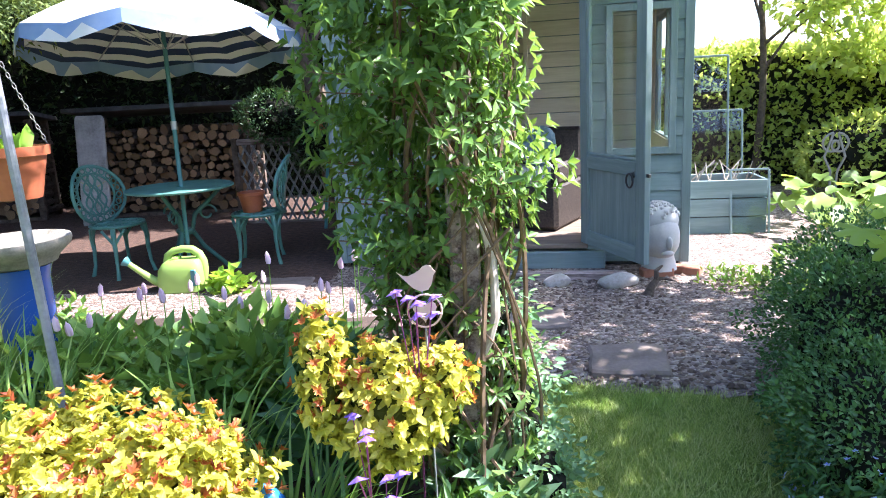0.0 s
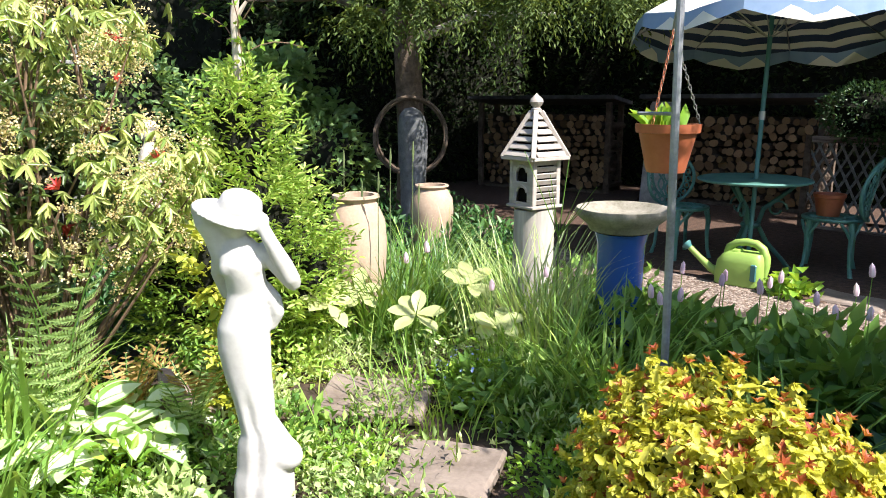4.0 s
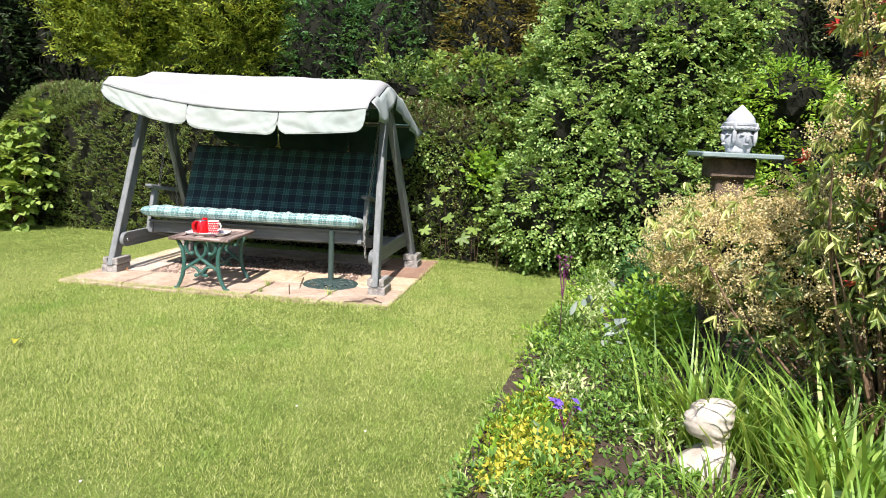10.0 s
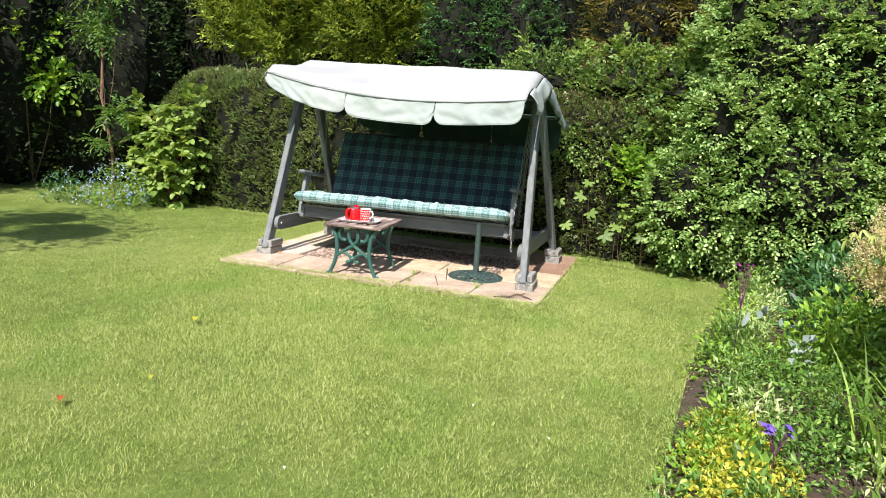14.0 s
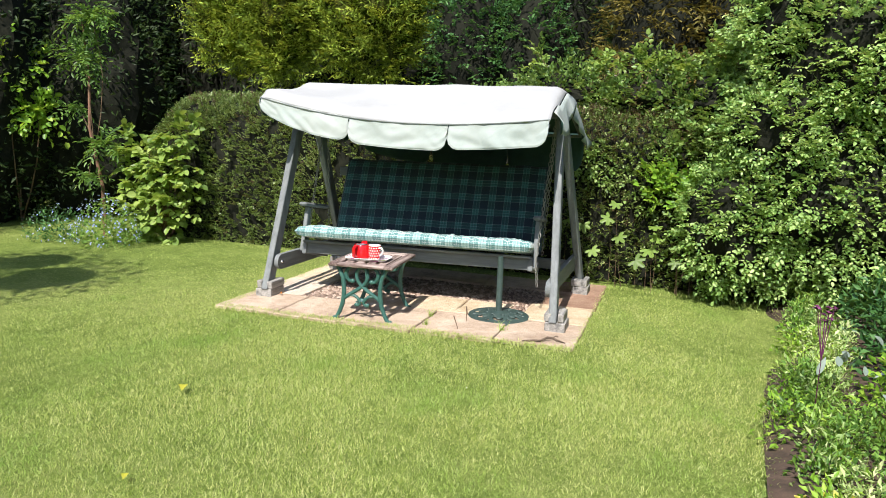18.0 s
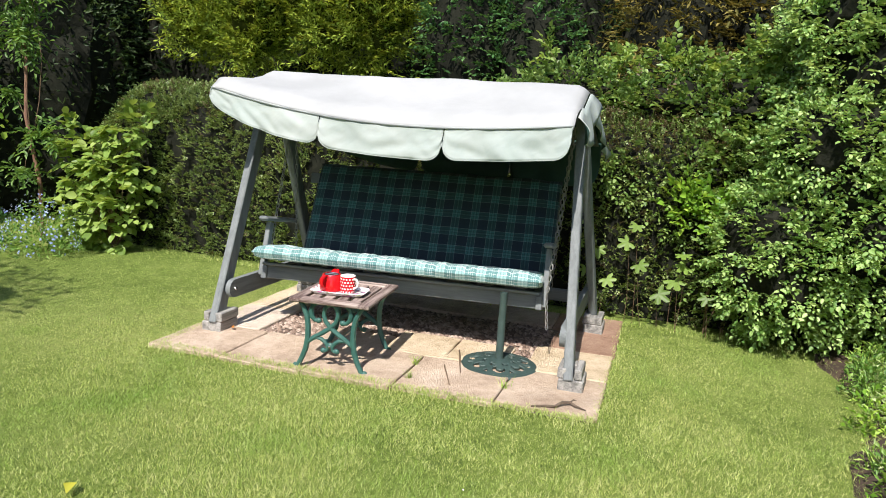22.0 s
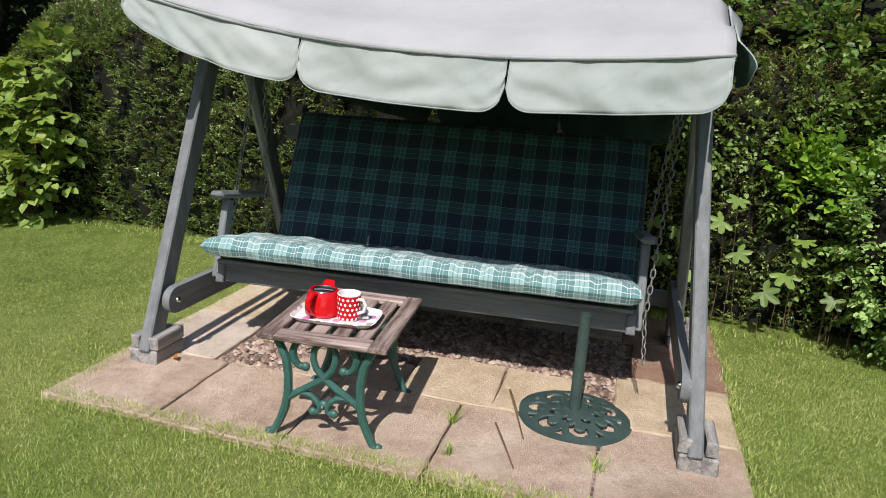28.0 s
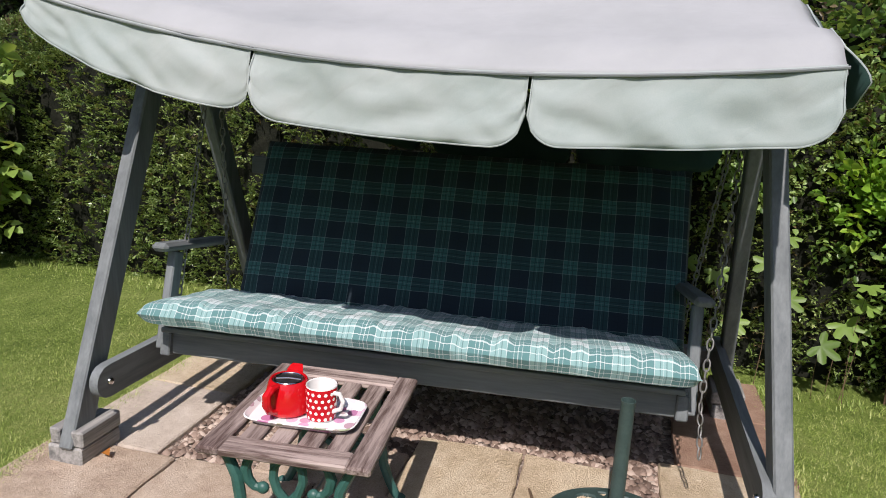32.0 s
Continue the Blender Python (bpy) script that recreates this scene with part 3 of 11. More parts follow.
M["blue_bright"] = plain("bright_blue_glaze", (0.03, 0.2, 0.62), 0.25, 0.0, 0.6, 0.05)
M["blocker_wall"] = mottled("blocker_wall_brick", (0.16, 0.09, 0.06), (0.3, 0.19, 0.14), 5.0, 0.9, 0.4)
M["red_bark"] = mottled("reddish_bark", (0.12, 0.06, 0.04), (0.3, 0.17, 0.11), 12.0, 0.9, 0.5)
M["stump"] = mottled("brown_weathered_stump", (0.12, 0.085, 0.07), (0.42, 0.33, 0.28), 12.0, 0.9, 0.7, 50.0, 0.01)
M["euonymus"] = leaf_mat("yellow_variegated_leaf", (0.16, 0.22, 0.025), (0.42, 0.44, 0.055), (0.64, 0.6, 0.12), 0.4, 0.3, gain=1.1)

# ---- builders ----
rng = np.random.default_rng(7)
I4 = Matrix.Identity(4)


def finish(bm, name, material, smooth=True):
    bmesh.ops.recalc_face_normals(bm, faces=bm.faces)
    me = bpy.data.meshes.new(name)
    bm.to_mesh(me)
    bm.free()
    me.materials.append(material)
    if smooth:
        me.shade_smooth()
        me.set_sharp_from_angle(angle=radians(35))
    return me


def part(name, bm, material, parent, label="", smooth=True, kind=""):
    """Links a bmesh (or a mesh) as one object under a thing or part."""
    me = bm if isinstance(bm, bpy.types.Mesh) else finish(bm, name, material, smooth)
    ob = new(name, me)
    ob.parent = parent
    return tagged(ob, label, kind=kind)


def thing(name, label, category, m=None, bm=None, material=None, group="", kind=""):
    """A top-level thing: an Empty that parents its parts, or one mesh."""
    data = None if bm is None else (bm if isinstance(bm, bpy.types.Mesh) else finish(bm, name, material))
    ob = new(name, data)
    if m is not None:
        ob.matrix_world = m
    if data is None:
        ob.empty_display_size = 0.1
    return tagged(ob, label, category, group, kind)


def B():
    return bmesh.new()


def box(bm, c, s, m=None, bevel=0.004):
    """A bevelled box with centre c and size s, turned by m."""
    t = Matrix.Translation(c) @ (m or I4) @ Matrix.Diagonal((*s, 1))
    r = bmesh.ops.create_cube(bm, size=1, matrix=t)
    if bevel:
        es = list({e for v in r["verts"] for e in v.link_edges})
        bmesh.ops.bevel(bm, geom=es, offset=min(bevel, min(s) * 0.4), segments=1, affect="EDGES")
    return bm


def turn_to(d):
    return Vector(d).to_track_quat("Z", "Y").to_matrix().to_4x4()


def beam(bm, p0, p1, w, h, bevel=0.004, up=(0, 0, 1)):
    """A straight timber from p0 to p1, w wide and h deep."""
    p0, p1 = Vector(p0), Vector(p1)
    z = (p1 - p0).normalized()
    x = Vector(up).cross(z)
    x = x.normalized() if x.length > 1e-4 else Vector((1, 0, 0))
    y = z.cross(x)
    m = Matrix((x, y, z)).transposed().to_4x4()
    return box(bm, (p0 + p1) / 2, (w, h, (p1 - p0).length), m, bevel)


def tube(bm, pts, radii, n=8, closed=False, caps=True):
    """A round tube through points, with a radius at each."""
    pts = [Vector(p) for p in pts]
    if not hasattr(radii, "__len__"):
        radii = [radii] * len(pts)
    rings, x = [], None
    k = len(pts)
    for i, p in enumerate(pts):
        a = pts[(i - 1) % k] if closed or i > 0 else p
        b = pts[(i + 1) % k] if closed or i < k - 1 else p
        d = (b - a).normalized()
        if x is None:
            x = d.orthogonal().normalized()
        x = (x - d * x.dot(d)).normalized()
        y = d.cross(x)
        rings.append([bm.verts.new(p + (x * math.cos(q) + y * math.sin(q)) * radii[i]) for q in (2 * math.pi * j / n for j in range(n))])
    pairs = list(zip(rings, rings[1:])) + ([(rings[-1], rings[0])] if closed else [])
    for a, b in pairs:
        for j in range(n):
            bm.faces.new((a[j], a[(j + 1) % n], b[(j + 1) % n], b[j]))
    if caps and not closed:
        bm.faces.new(rings[0][::-1])
        bm.faces.new(rings[-1])
    return bm


def lathe(bm, prof, n=24, m=None, squash=1.0):
    """A turned shape from (radius, height) pairs."""
    m = m or I4
    rings = []
    for r, z in prof:
        if r < 1e-5:
            rings.append([bm.verts.new(m @ Vector((0, 0, z)))])
        else:
            rings.append([bm.verts.new(m @ Vector((r * math.cos(2 * math.pi * j / n), squash * r * math.sin(2 * math.pi * j / n), z))) for j in range(n)])
    for a, b in zip(rings, rings[1:]):
        for j in range(n):
            q = [a[j % len(a)], a[(j + 1) % len(a)], b[(j + 1) % len(b)], b[j % len(b)]]
            q = list(dict.fromkeys(q))
            if len(q) > 2:
                bm.faces.new(q)
    return bm


def loft(bm, rings, caps=True):
    """Joins rings of equal length."""
    rs = [[bm.verts.new(p) for p in r] for r in rings]
    n = len(rs[0])
    for a, b in zip(rs, rs[1:]):
        for j in range(n):
            bm.faces.new((a[j], a[(j + 1) % n], b[(j + 1) % n], b[j]))
    if caps:
        bm.faces.new(rs[0][::-1])
        bm.faces.new(rs[-1])
    return bm


def roughen(bm, amount, scale=3.0, seed=0.0):
    for v in bm.verts:
        v.co += noise.noise_vector(v.co * scale + Vector((seed, seed, seed))) * amount
    return bm


def sphere(bm, c, r, m=None, u=14, v=9):
    r = r if hasattr(r, "__len__") else (r, r, r)
    bmesh.ops.create_uvsphere(bm, u_segments=u, v_segments=v, radius=1, matrix=Matrix.Translation(c) @ (m or I4) @ Matrix.Diagonal((*r, 1)))
    return bm


def raw(name, verts, faces, material, smooth=False):
    """A mesh from arrays: verts (n,3), faces (m,k)."""
    me = bpy.data.meshes.new(name)
    verts = np.asarray(verts, dtype=np.float32)
    faces = np.asarray(faces, dtype=np.int32)
    k = faces.shape[1]
    me.vertices.add(len(verts))
    me.vertices.foreach_set("co", verts.ravel())
    me.loops.add(faces.size)
    me.loops.foreach_set("vertex_index", faces.ravel())
    me.polygons.add(len(faces))
    me.polygons.foreach_set("loop_start", np.arange(0, faces.size, k, dtype=np.int32))
    me.update(calc_edges=True)
    me.materials.append(material)
    if smooth:
        me.shade_smooth()
    return me


def unit(a):
    return a / np.maximum(np.linalg.norm(a, axis=-1, keepdims=True), 1e-9)


def leaves(name, p, d, nrm, length, width, material, fold=0.25, droop=0.15):
    """Leaves at points p, growing along d, facing nrm: a folded blade of four
    corners each, pointed at both ends."""
    p, d = np.asarray(p, float), unit(np.asarray(d, float))
    n = len(p)
    nrm = np.asarray(nrm, float) + rng.normal(0, 1e-3, (n, 3))
    s = unit(np.cross(d, nrm))
    up = unit(np.cross(s, d))
    length = np.broadcast_to(np.asarray(length, float), (n,))[:, None]
    width = np.broadcast_to(np.asarray(width, float), (n,))[:, None]
    mid = p + d * length * 0.45
    tip = p + d * length - up * length * droop
    left = mid + s * width * 0.5 + up * width * fold
    right = mid - s * width * 0.5 + up * width * fold
    v = np.stack([p, left, tip, right], 1).reshape(-1, 3)
    i = np.arange(n)[:, None] * 4
    f = np.concatenate([i + np.array([[0, 2, 1]]), i + np.array([[0, 3, 2]])], 1).reshape(-1, 3)
    return raw(name, v, f, material)


def blades(name, base, head, length, width, material, arch=0.5, seg=4, lean=None):
    """Arching blades of grass: narrow strips that bend over."""
    n = len(base)
    head = np.asarray(head, float)
    length = np.broadcast_to(np.asarray(length, float), (n,))
    width = np.broadcast_to(np.asarray(width, float), (n,))
    arch = np.broadcast_to(np.asarray(arch, float), (n,))
    side = np.stack([-np.sin(head), np.cos(head), np.zeros(n)], 1)
    out = np.stack([np.cos(head), np.sin(head), np.zeros(n)], 1)
    vs = []
    for k in range(seg + 1):
        q = k / seg
        ang = 0.15 + arch * (q ** 1.4) * 2.2
        if k == 0:
            c = np.array(base, float)
        else:
            step = length[:, None] / seg
            c = c + (out * np.sin(ang)[:, None] + np.array([[0, 0, 1]]) * np.cos(ang)[:, None]) * step
        w = width[:, None] * (1 - q ** 2 * 0.95) * 0.5
        vs += [c + side * w, c - side * w]
    v = np.stack(vs, 1).reshape(-1, 3)
    m = 2 * (seg + 1)
    quads = np.array([[2 * k, 2 * k + 1, 2 * k + 3, 2 * k + 2] for k in range(seg)])
    f = (np.arange(n)[:, None, None] * m + quads[None]).reshape(-1, 4)
    return raw(name, v, f, material)


def shell(balls, count, depth=0.25, lump=0.18, freq=2.2, seed=0.0, floor=0.02):
    """Points and outward directions near the surface of joined ellipsoids."""
    vol = np.array([(r[0] * r[1] + r[1] * r[2] + r[0] * r[2]) for c, r in balls])
    ps, ds = [], []
    for (c, r), share in zip(balls, vol / vol.sum()):
        k = int(count * share * 1.25)
        d = unit(rng.normal(size=(k, 3)))
        q = 1 - depth * rng.random(k) ** 1.6
        h = np.array([noise.noise(Vector((x * freq * 1.3 + c[0] * 3 + seed, y * freq * 1.3 + c[1] * 3, z * freq * 1.3 + c[2]))) for x, y, z in d])
        q = q + lump * h
        p = np.array(c) + d * np.array(r) * q[:, None]
        keep = p[:, 2] > floor
        for c2, r2 in balls:
            if c2 is c:
                continue
            keep &= np.linalg.norm((p - np.array(c2)) / np.array(r2), axis=1) > 0.72
        ps.append(p[keep])
        ds.append(unit(d[keep] / np.array(r)))
    return np.concatenate(ps), np.concatenate(ds)


def core_of(name, balls, scale, material, lump=0.15, floor=0.0):
    """The inside of a crown, twigs and old leaves as one solid lump: it stops the light, shade put into its colour."""
    bm = B()
    for c, r in balls:
        k = bmesh.ops.create_icosphere(bm, subdivisions=3, radius=1)
        for v in k["verts"]:
            q = scale + lump * noise.noise(v.co * 2.3 + Vector(c))
            v.co = Vector((max(-9e9, c[0] + v.co.x * r[0] * q), c[1] + v.co.y * r[1] * q, max(floor, c[2] + v.co.z * r[2] * q)))
    me = bpy.data.meshes.new(name)
    bm.to_mesh(me)
    bm.free()
    me.materials.append(material)
    return me


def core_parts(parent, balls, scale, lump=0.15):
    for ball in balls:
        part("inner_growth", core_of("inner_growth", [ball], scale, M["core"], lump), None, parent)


def crown(name, parent, balls, count, size, material, aspect=0.5, depth=0.25, lump=0.18, up=0.35, spread=0.9, core=0.78, seed=0.0, label="", droop=0.15, floor=0.02, freq=2.2):
    """A crown of single leaves over a shaded inside, as two parts."""
    p, d = shell(balls, count, depth, lump, freq, seed, floor)
    n = len(p)
    grow = unit(d + rng.normal(0, spread * 0.6, (n, 3)) + np.array([0, 0, up * 0.4]))
    face = unit(d * 0.6 + np.array([0, 0, up]) + rng.normal(0, spread * 0.5, (n, 3)))
    size_ = size * rng.uniform(0.6, 1.25, n)
    part(name, leaves(name, p - grow * size_[:, None] * 0.4, grow, face, size_, size_ * aspect, material, droop=droop), material, parent, label, kind="stuff")
    if core:
        core_parts(parent, balls, core, lump * 0.8)


def rosettes(p, d, k, length, flare=1.1):
    """Whorls of k leaves round each twig tip: returns points, directions, faces."""
    n = len(p)
    d = unit(d)
    a = unit(np.cross(d, rng.normal(size=(n, 3))))
    b = np.cross(d, a)
    q = (np.arange(k)[None, :] * 2 * math.pi / k + rng.random((n, 1)) * 6.3 + rng.normal(0, 0.2, (n, k)))
    out = a[:, None, :] * np.cos(q)[..., None] + b[:, None, :] * np.sin(q)[..., None]
    fl = flare * rng.uniform(0.55, 1.25, (n, k))[..., None]
    g = unit(out * fl + d[:, None, :] * (1.25 - 0.5 * fl))
    pp = np.repeat(p[:, None, :], k, 1)
    face = unit(d[:, None, :] * 1.0 - out * 0.3 + rng.normal(0, 0.15, (n, k, 3)))
    return pp.reshape(-1, 3), g.reshape(-1, 3), face.reshape(-1, 3)


def flat_polygon(name, pts, z, material, label, category, lumps=0.0, step=0.12):
    """A ground sheet over a polygon, on a fine grid, gently uneven, its rim
    sunk so that it never shows a step."""
    pts = np.array(pts, float)
    lo, hi = pts.min(0), pts.max(0)
    xs, ys = np.arange(lo[0], hi[0] + step, step), np.arange(lo[1], hi[1] + step, step)
    X, Y = np.meshgrid(xs, ys)
    inside = np.zeros(X.shape, bool)
    dist = np.full(X.shape, 9.0)
    for (x1, y1), (x2, y2) in zip(pts, np.roll(pts, -1, 0)):
        cond = ((y1 > Y) != (y2 > Y)) & (X < (x2 - x1) * (Y - y1) / (y2 - y1 + 1e-12) + x1)
        inside ^= cond
        t = np.clip(((X - x1) * (x2 - x1) + (Y - y1) * (y2 - y1)) / ((x2 - x1) ** 2 + (y2 - y1) ** 2), 0, 1)
        dist = np.minimum(dist, np.hypot(X - x1 - t * (x2 - x1), Y - y1 - t * (y2 - y1)))
    wob = np.array([noise.noise(Vector((x * 2.5, y * 2.5, 3.0))) for x, y in zip(X.ravel(), Y.ravel())]).reshape(X.shape)
    sd = np.where(inside, dist, -dist) + 0.05 * wob
    Z = np.where(sd > 0, z + lumps * np.clip(sd / 0.5, 0, 1) * (0.7 + 0.5 * wob), np.clip(z + sd * 0.6, -0.03, z))
    V = np.stack([X, Y, Z], -1).reshape(-1, 3)
    r, c = X.shape
    idx = np.arange(r * c).reshape(r, c)
    F = np.stack([idx[:-1, :-1], idx[:-1, 1:], idx[1:, 1:], idx[1:, :-1]], -1).reshape(-1, 4)
    keep = (sd.reshape(-1)[F] > -0.13).any(1)
    me = raw(name, V, F[keep], material, True)
    return tagged(new(name, me), label, category, kind="structure"), (pts,)


def in_poly(P, pts):
    pts = np.array(pts, float)
    inside = np.zeros(len(P), bool)
    for (x1, y1), (x2, y2) in zip(pts, np.roll(pts, -1, 0)):
        inside ^= ((y1 > P[:, 1]) != (y2 > P[:, 1])) & (P[:, 0] < (x2 - x1) * (P[:, 1] - y1) / (y2 - y1 + 1e-12) + x1)
    return inside


def round_leaves(name, p, d, nrm, length, width, material, fold=0.2, droop=0.2):
    """Broader leaves: six corners, folded along the middle, blunt-tipped."""
    p, d = np.asarray(p, float), unit(np.asarray(d, float))
    n = len(p)
    s = unit(np.cross(d, np.asarray(nrm, float) + rng.normal(0, 1e-3, (n, 3))))
    up = unit(np.cross(s, d))
    length = np.broadcast_to(np.asarray(length, float), (n,))[:, None]
    width = np.broadcast_to(np.asarray(width, float), (n,))[:, None]
    a, b = p + d * length * 0.28, p + d * length * 0.72 - up * length * droop * 0.4
    tip = p + d * length - up * length * droop
    v = np.stack([p, a + s * width * 0.46 + up * width * fold, b + s * width * 0.42 + up * width * fold, tip, b - s * width * 0.42 + up * width * fold, a - s * width * 0.46 + up * width * fold], 1).reshape(-1, 3)
    i = np.arange(n)[:, None] * 6
    f = np.concatenate([i + np.array([[0, 3, 2, 1]]), i + np.array([[0, 5, 4, 3]])], 1).reshape(-1, 4)
    return raw(name, v, f, material)


def sprays(p, d, k, length, angle=0.9, flat=0.6, droop=0.0):
    """Twigs from points p along d, each with k leaves set alternately on its
    two sides: returns points, directions and faces of the leaves."""
    n = len(p)
    d = unit(d + rng.normal(0, 0.35, (n, 3)))
    up = unit(np.array([0, 0, 1.0]) * flat + d * (1 - flat) + rng.normal(0, 0.22, (n, 3)))
    s = unit(np.cross(d, up))
    nn = unit(np.cross(s, d))
    ln = length * rng.uniform(0.6, 1.2, n)
    P, G, F = [], [], []
    for j in range(k):
        q = (j + 0.5) / k
        side = 1 if j % 2 else -1
        sag = -droop * q * q
        P.append(p + d * (ln * q)[:, None] + np.array([0, 0, 1.0]) * (sag * ln)[:, None])
        last = j == k - 1
        G.append(d * (1.0 if last else 0.55) + s * (0.0 if last else side * angle) + rng.normal(0, 0.18, (n, 3)) + np.array([0, 0, sag * 1.2]))
        F.append(nn + rng.normal(0, 0.25, (n, 3)))
    return np.concatenate(P), unit(np.concatenate(G)), unit(np.concatenate(F))


def spray_crown(name, parent, balls, tips, k, twig, size, material, aspect=0.6, depth=0.3, lump=0.22, seed=0.0, core=0.72, core_mat="core", angle=0.9, flat=0.6, droop=0.1, floor=0.05, freq=3.4, rise=0.25, rounded=True, fold=0.2, gaps=0.0, face=None):
    """A crown of leafy twigs over a shaded inside."""
    p, d = shell(balls, tips, depth, lump, freq, seed, floor)
    if face is not None:
        keep = d @ np.array(face) > -0.25
        p, d = p[keep], d[keep]
    if gaps:
        h = np.array([noise.noise(Vector((x * 3.1 + seed, y * 3.1, z * 4.2))) for x, y, z in p])
        keep = h > -0.75 + gaps
        p, d = p[keep], d[keep]
    d = unit(d + np.array([0, 0, rise]))
    P, G, F = sprays(p - d * twig * 0.5, d, k, twig, angle, flat, droop)
    s = size * rng.uniform(0.6, 1.25, len(P))
    fn = round_leaves if rounded else leaves
    part(name, fn(name, P, G, F, s, s * aspect, material, fold, 0.18), None, parent, kind="stuff")
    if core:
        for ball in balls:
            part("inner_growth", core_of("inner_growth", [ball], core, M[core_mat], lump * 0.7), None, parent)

# ---- ground ----
BED = [(0.38, 3.55), (0.2, 2.7), (-0.35, 1.75), (-1.1, 1.15), (-1.75, 0.45), (-2.45, -0.3), (-3.2, -0.42), (-4.1, -0.36), (-5.2, -0.3), (-6.0, -0.02), (-6.9, -0.25), (-9, -0.2), (-9, 6), (-5.2, 5.6), (-3.2, 4.7), (-1.6, 4.55), (-0.5, 4.45), (0.1, 3.95)]
GRAVEL = [(-9, 5.4), (-5.2, 5.3), (-3.2, 4.4), (-1.6, 4.25), (-0.5, 4.1), (0.3, 3.6), (0.7, 3.5), (1.35, 3.35), (3.5, 3.6), (7, 6), (7, 12), (-9, 12)]
bm = B()
bmesh.ops.create_grid(bm, x_segments=40, y_segments=40, size=150)
tagged(new("ground", finish(bm, "ground", M["lawn"])), "mown sunlit lawn with yellowish patches", "lawn", kind="structure")
flat_polygon("flower_bed", BED, 0.05, M["soil"], "dark crumbly soil of the planted border", "soil", 0.03)
flat_polygon("gravel_path", GRAVEL, 0.02, M["gravel"], "pinkish brown gravel with leaf litter", "gravel", 0.012)

flat_polygon("leaf_litter", [(-9, 5.75), (-5.0, 5.7), (-3.2, 5.2), (-1.5, 5.1), (-0.95, 5.35), (-0.9, 8.0), (-0.9, 12), (-9, 12)], 0.036, M["litter"], "brown leaf litter and earth under the trees", "leaf litter", 0.01)

# ---- back hedge, clipped ----
def hedge(name, p0, p1, height, depth, count, size, material, label, top_round=0.35, seed=0.0, aspect=0.55, far_side=True):
    """A clipped hedge between two points, leafy on its faces and top."""
    p0, p1 = np.array(p0, float), np.array(p1, float)
    L = np.linalg.norm(p1 - p0)
    ax = (p1 - p0) / L
    nx = np.array([-ax[1], ax[0]])
    root = thing(name, label, "hedge", kind="structure")
    u = rng.random(count) * L
    s = rng.random(count) * (2 * height + depth)
    if not far_side:
        s = height + rng.random(count) * (height + depth)
    side = np.where(s < height, 1, np.where(s < 2 * height, -1, 0))
    v = np.where(side == 1, depth / 2, np.where(side == -1, -depth / 2, rng.uniform(-0.5, 0.5, count) * depth))
    z = np.where(side == 0, height, np.where(side == 1, s, s - height))
    nz = np.where(side == 0, 1.0, 0.12)
    lump = np.array([noise.noise(Vector((a * 1.6 + seed, b * 1.6, c))) for a, b, c in zip(u, z, side)])
    round_ = np.clip((z - height + top_round) / top_round, 0, 1) ** 2 * 0.28 * depth
    inset = rng.random(count) ** 1.5 * 0.12
    v = v + side * (lump * 0.11 - inset - round_)
    z = np.where(side == 0, z + lump * 0.1 - inset - np.abs(v / depth) ** 3 * 0.6, z)
    P = np.stack([p0[0] + ax[0] * u + nx[0] * v, p0[1] + ax[1] * u + nx[1] * v, z], 1)
    D = np.stack([nx[0] * side, nx[1] * side, nz], 1)
    grow = unit(D + rng.normal(0, 0.55, (count, 3)))
    face = unit(D + rng.normal(0, 0.6, (count, 3)) + np.array([0, 0, 0.4]))
    sz = size * rng.uniform(0.6, 1.3, count)
    part("foliage", leaves("foliage", P, grow, face, sz, sz * aspect, material), material, root, kind="stuff")
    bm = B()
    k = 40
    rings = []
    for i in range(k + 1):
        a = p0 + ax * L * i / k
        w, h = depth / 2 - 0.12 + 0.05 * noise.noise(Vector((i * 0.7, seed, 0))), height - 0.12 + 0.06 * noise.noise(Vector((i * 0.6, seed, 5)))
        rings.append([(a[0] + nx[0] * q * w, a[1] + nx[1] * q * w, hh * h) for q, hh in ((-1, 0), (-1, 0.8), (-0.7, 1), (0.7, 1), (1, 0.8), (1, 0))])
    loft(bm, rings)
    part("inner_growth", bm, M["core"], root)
    return root


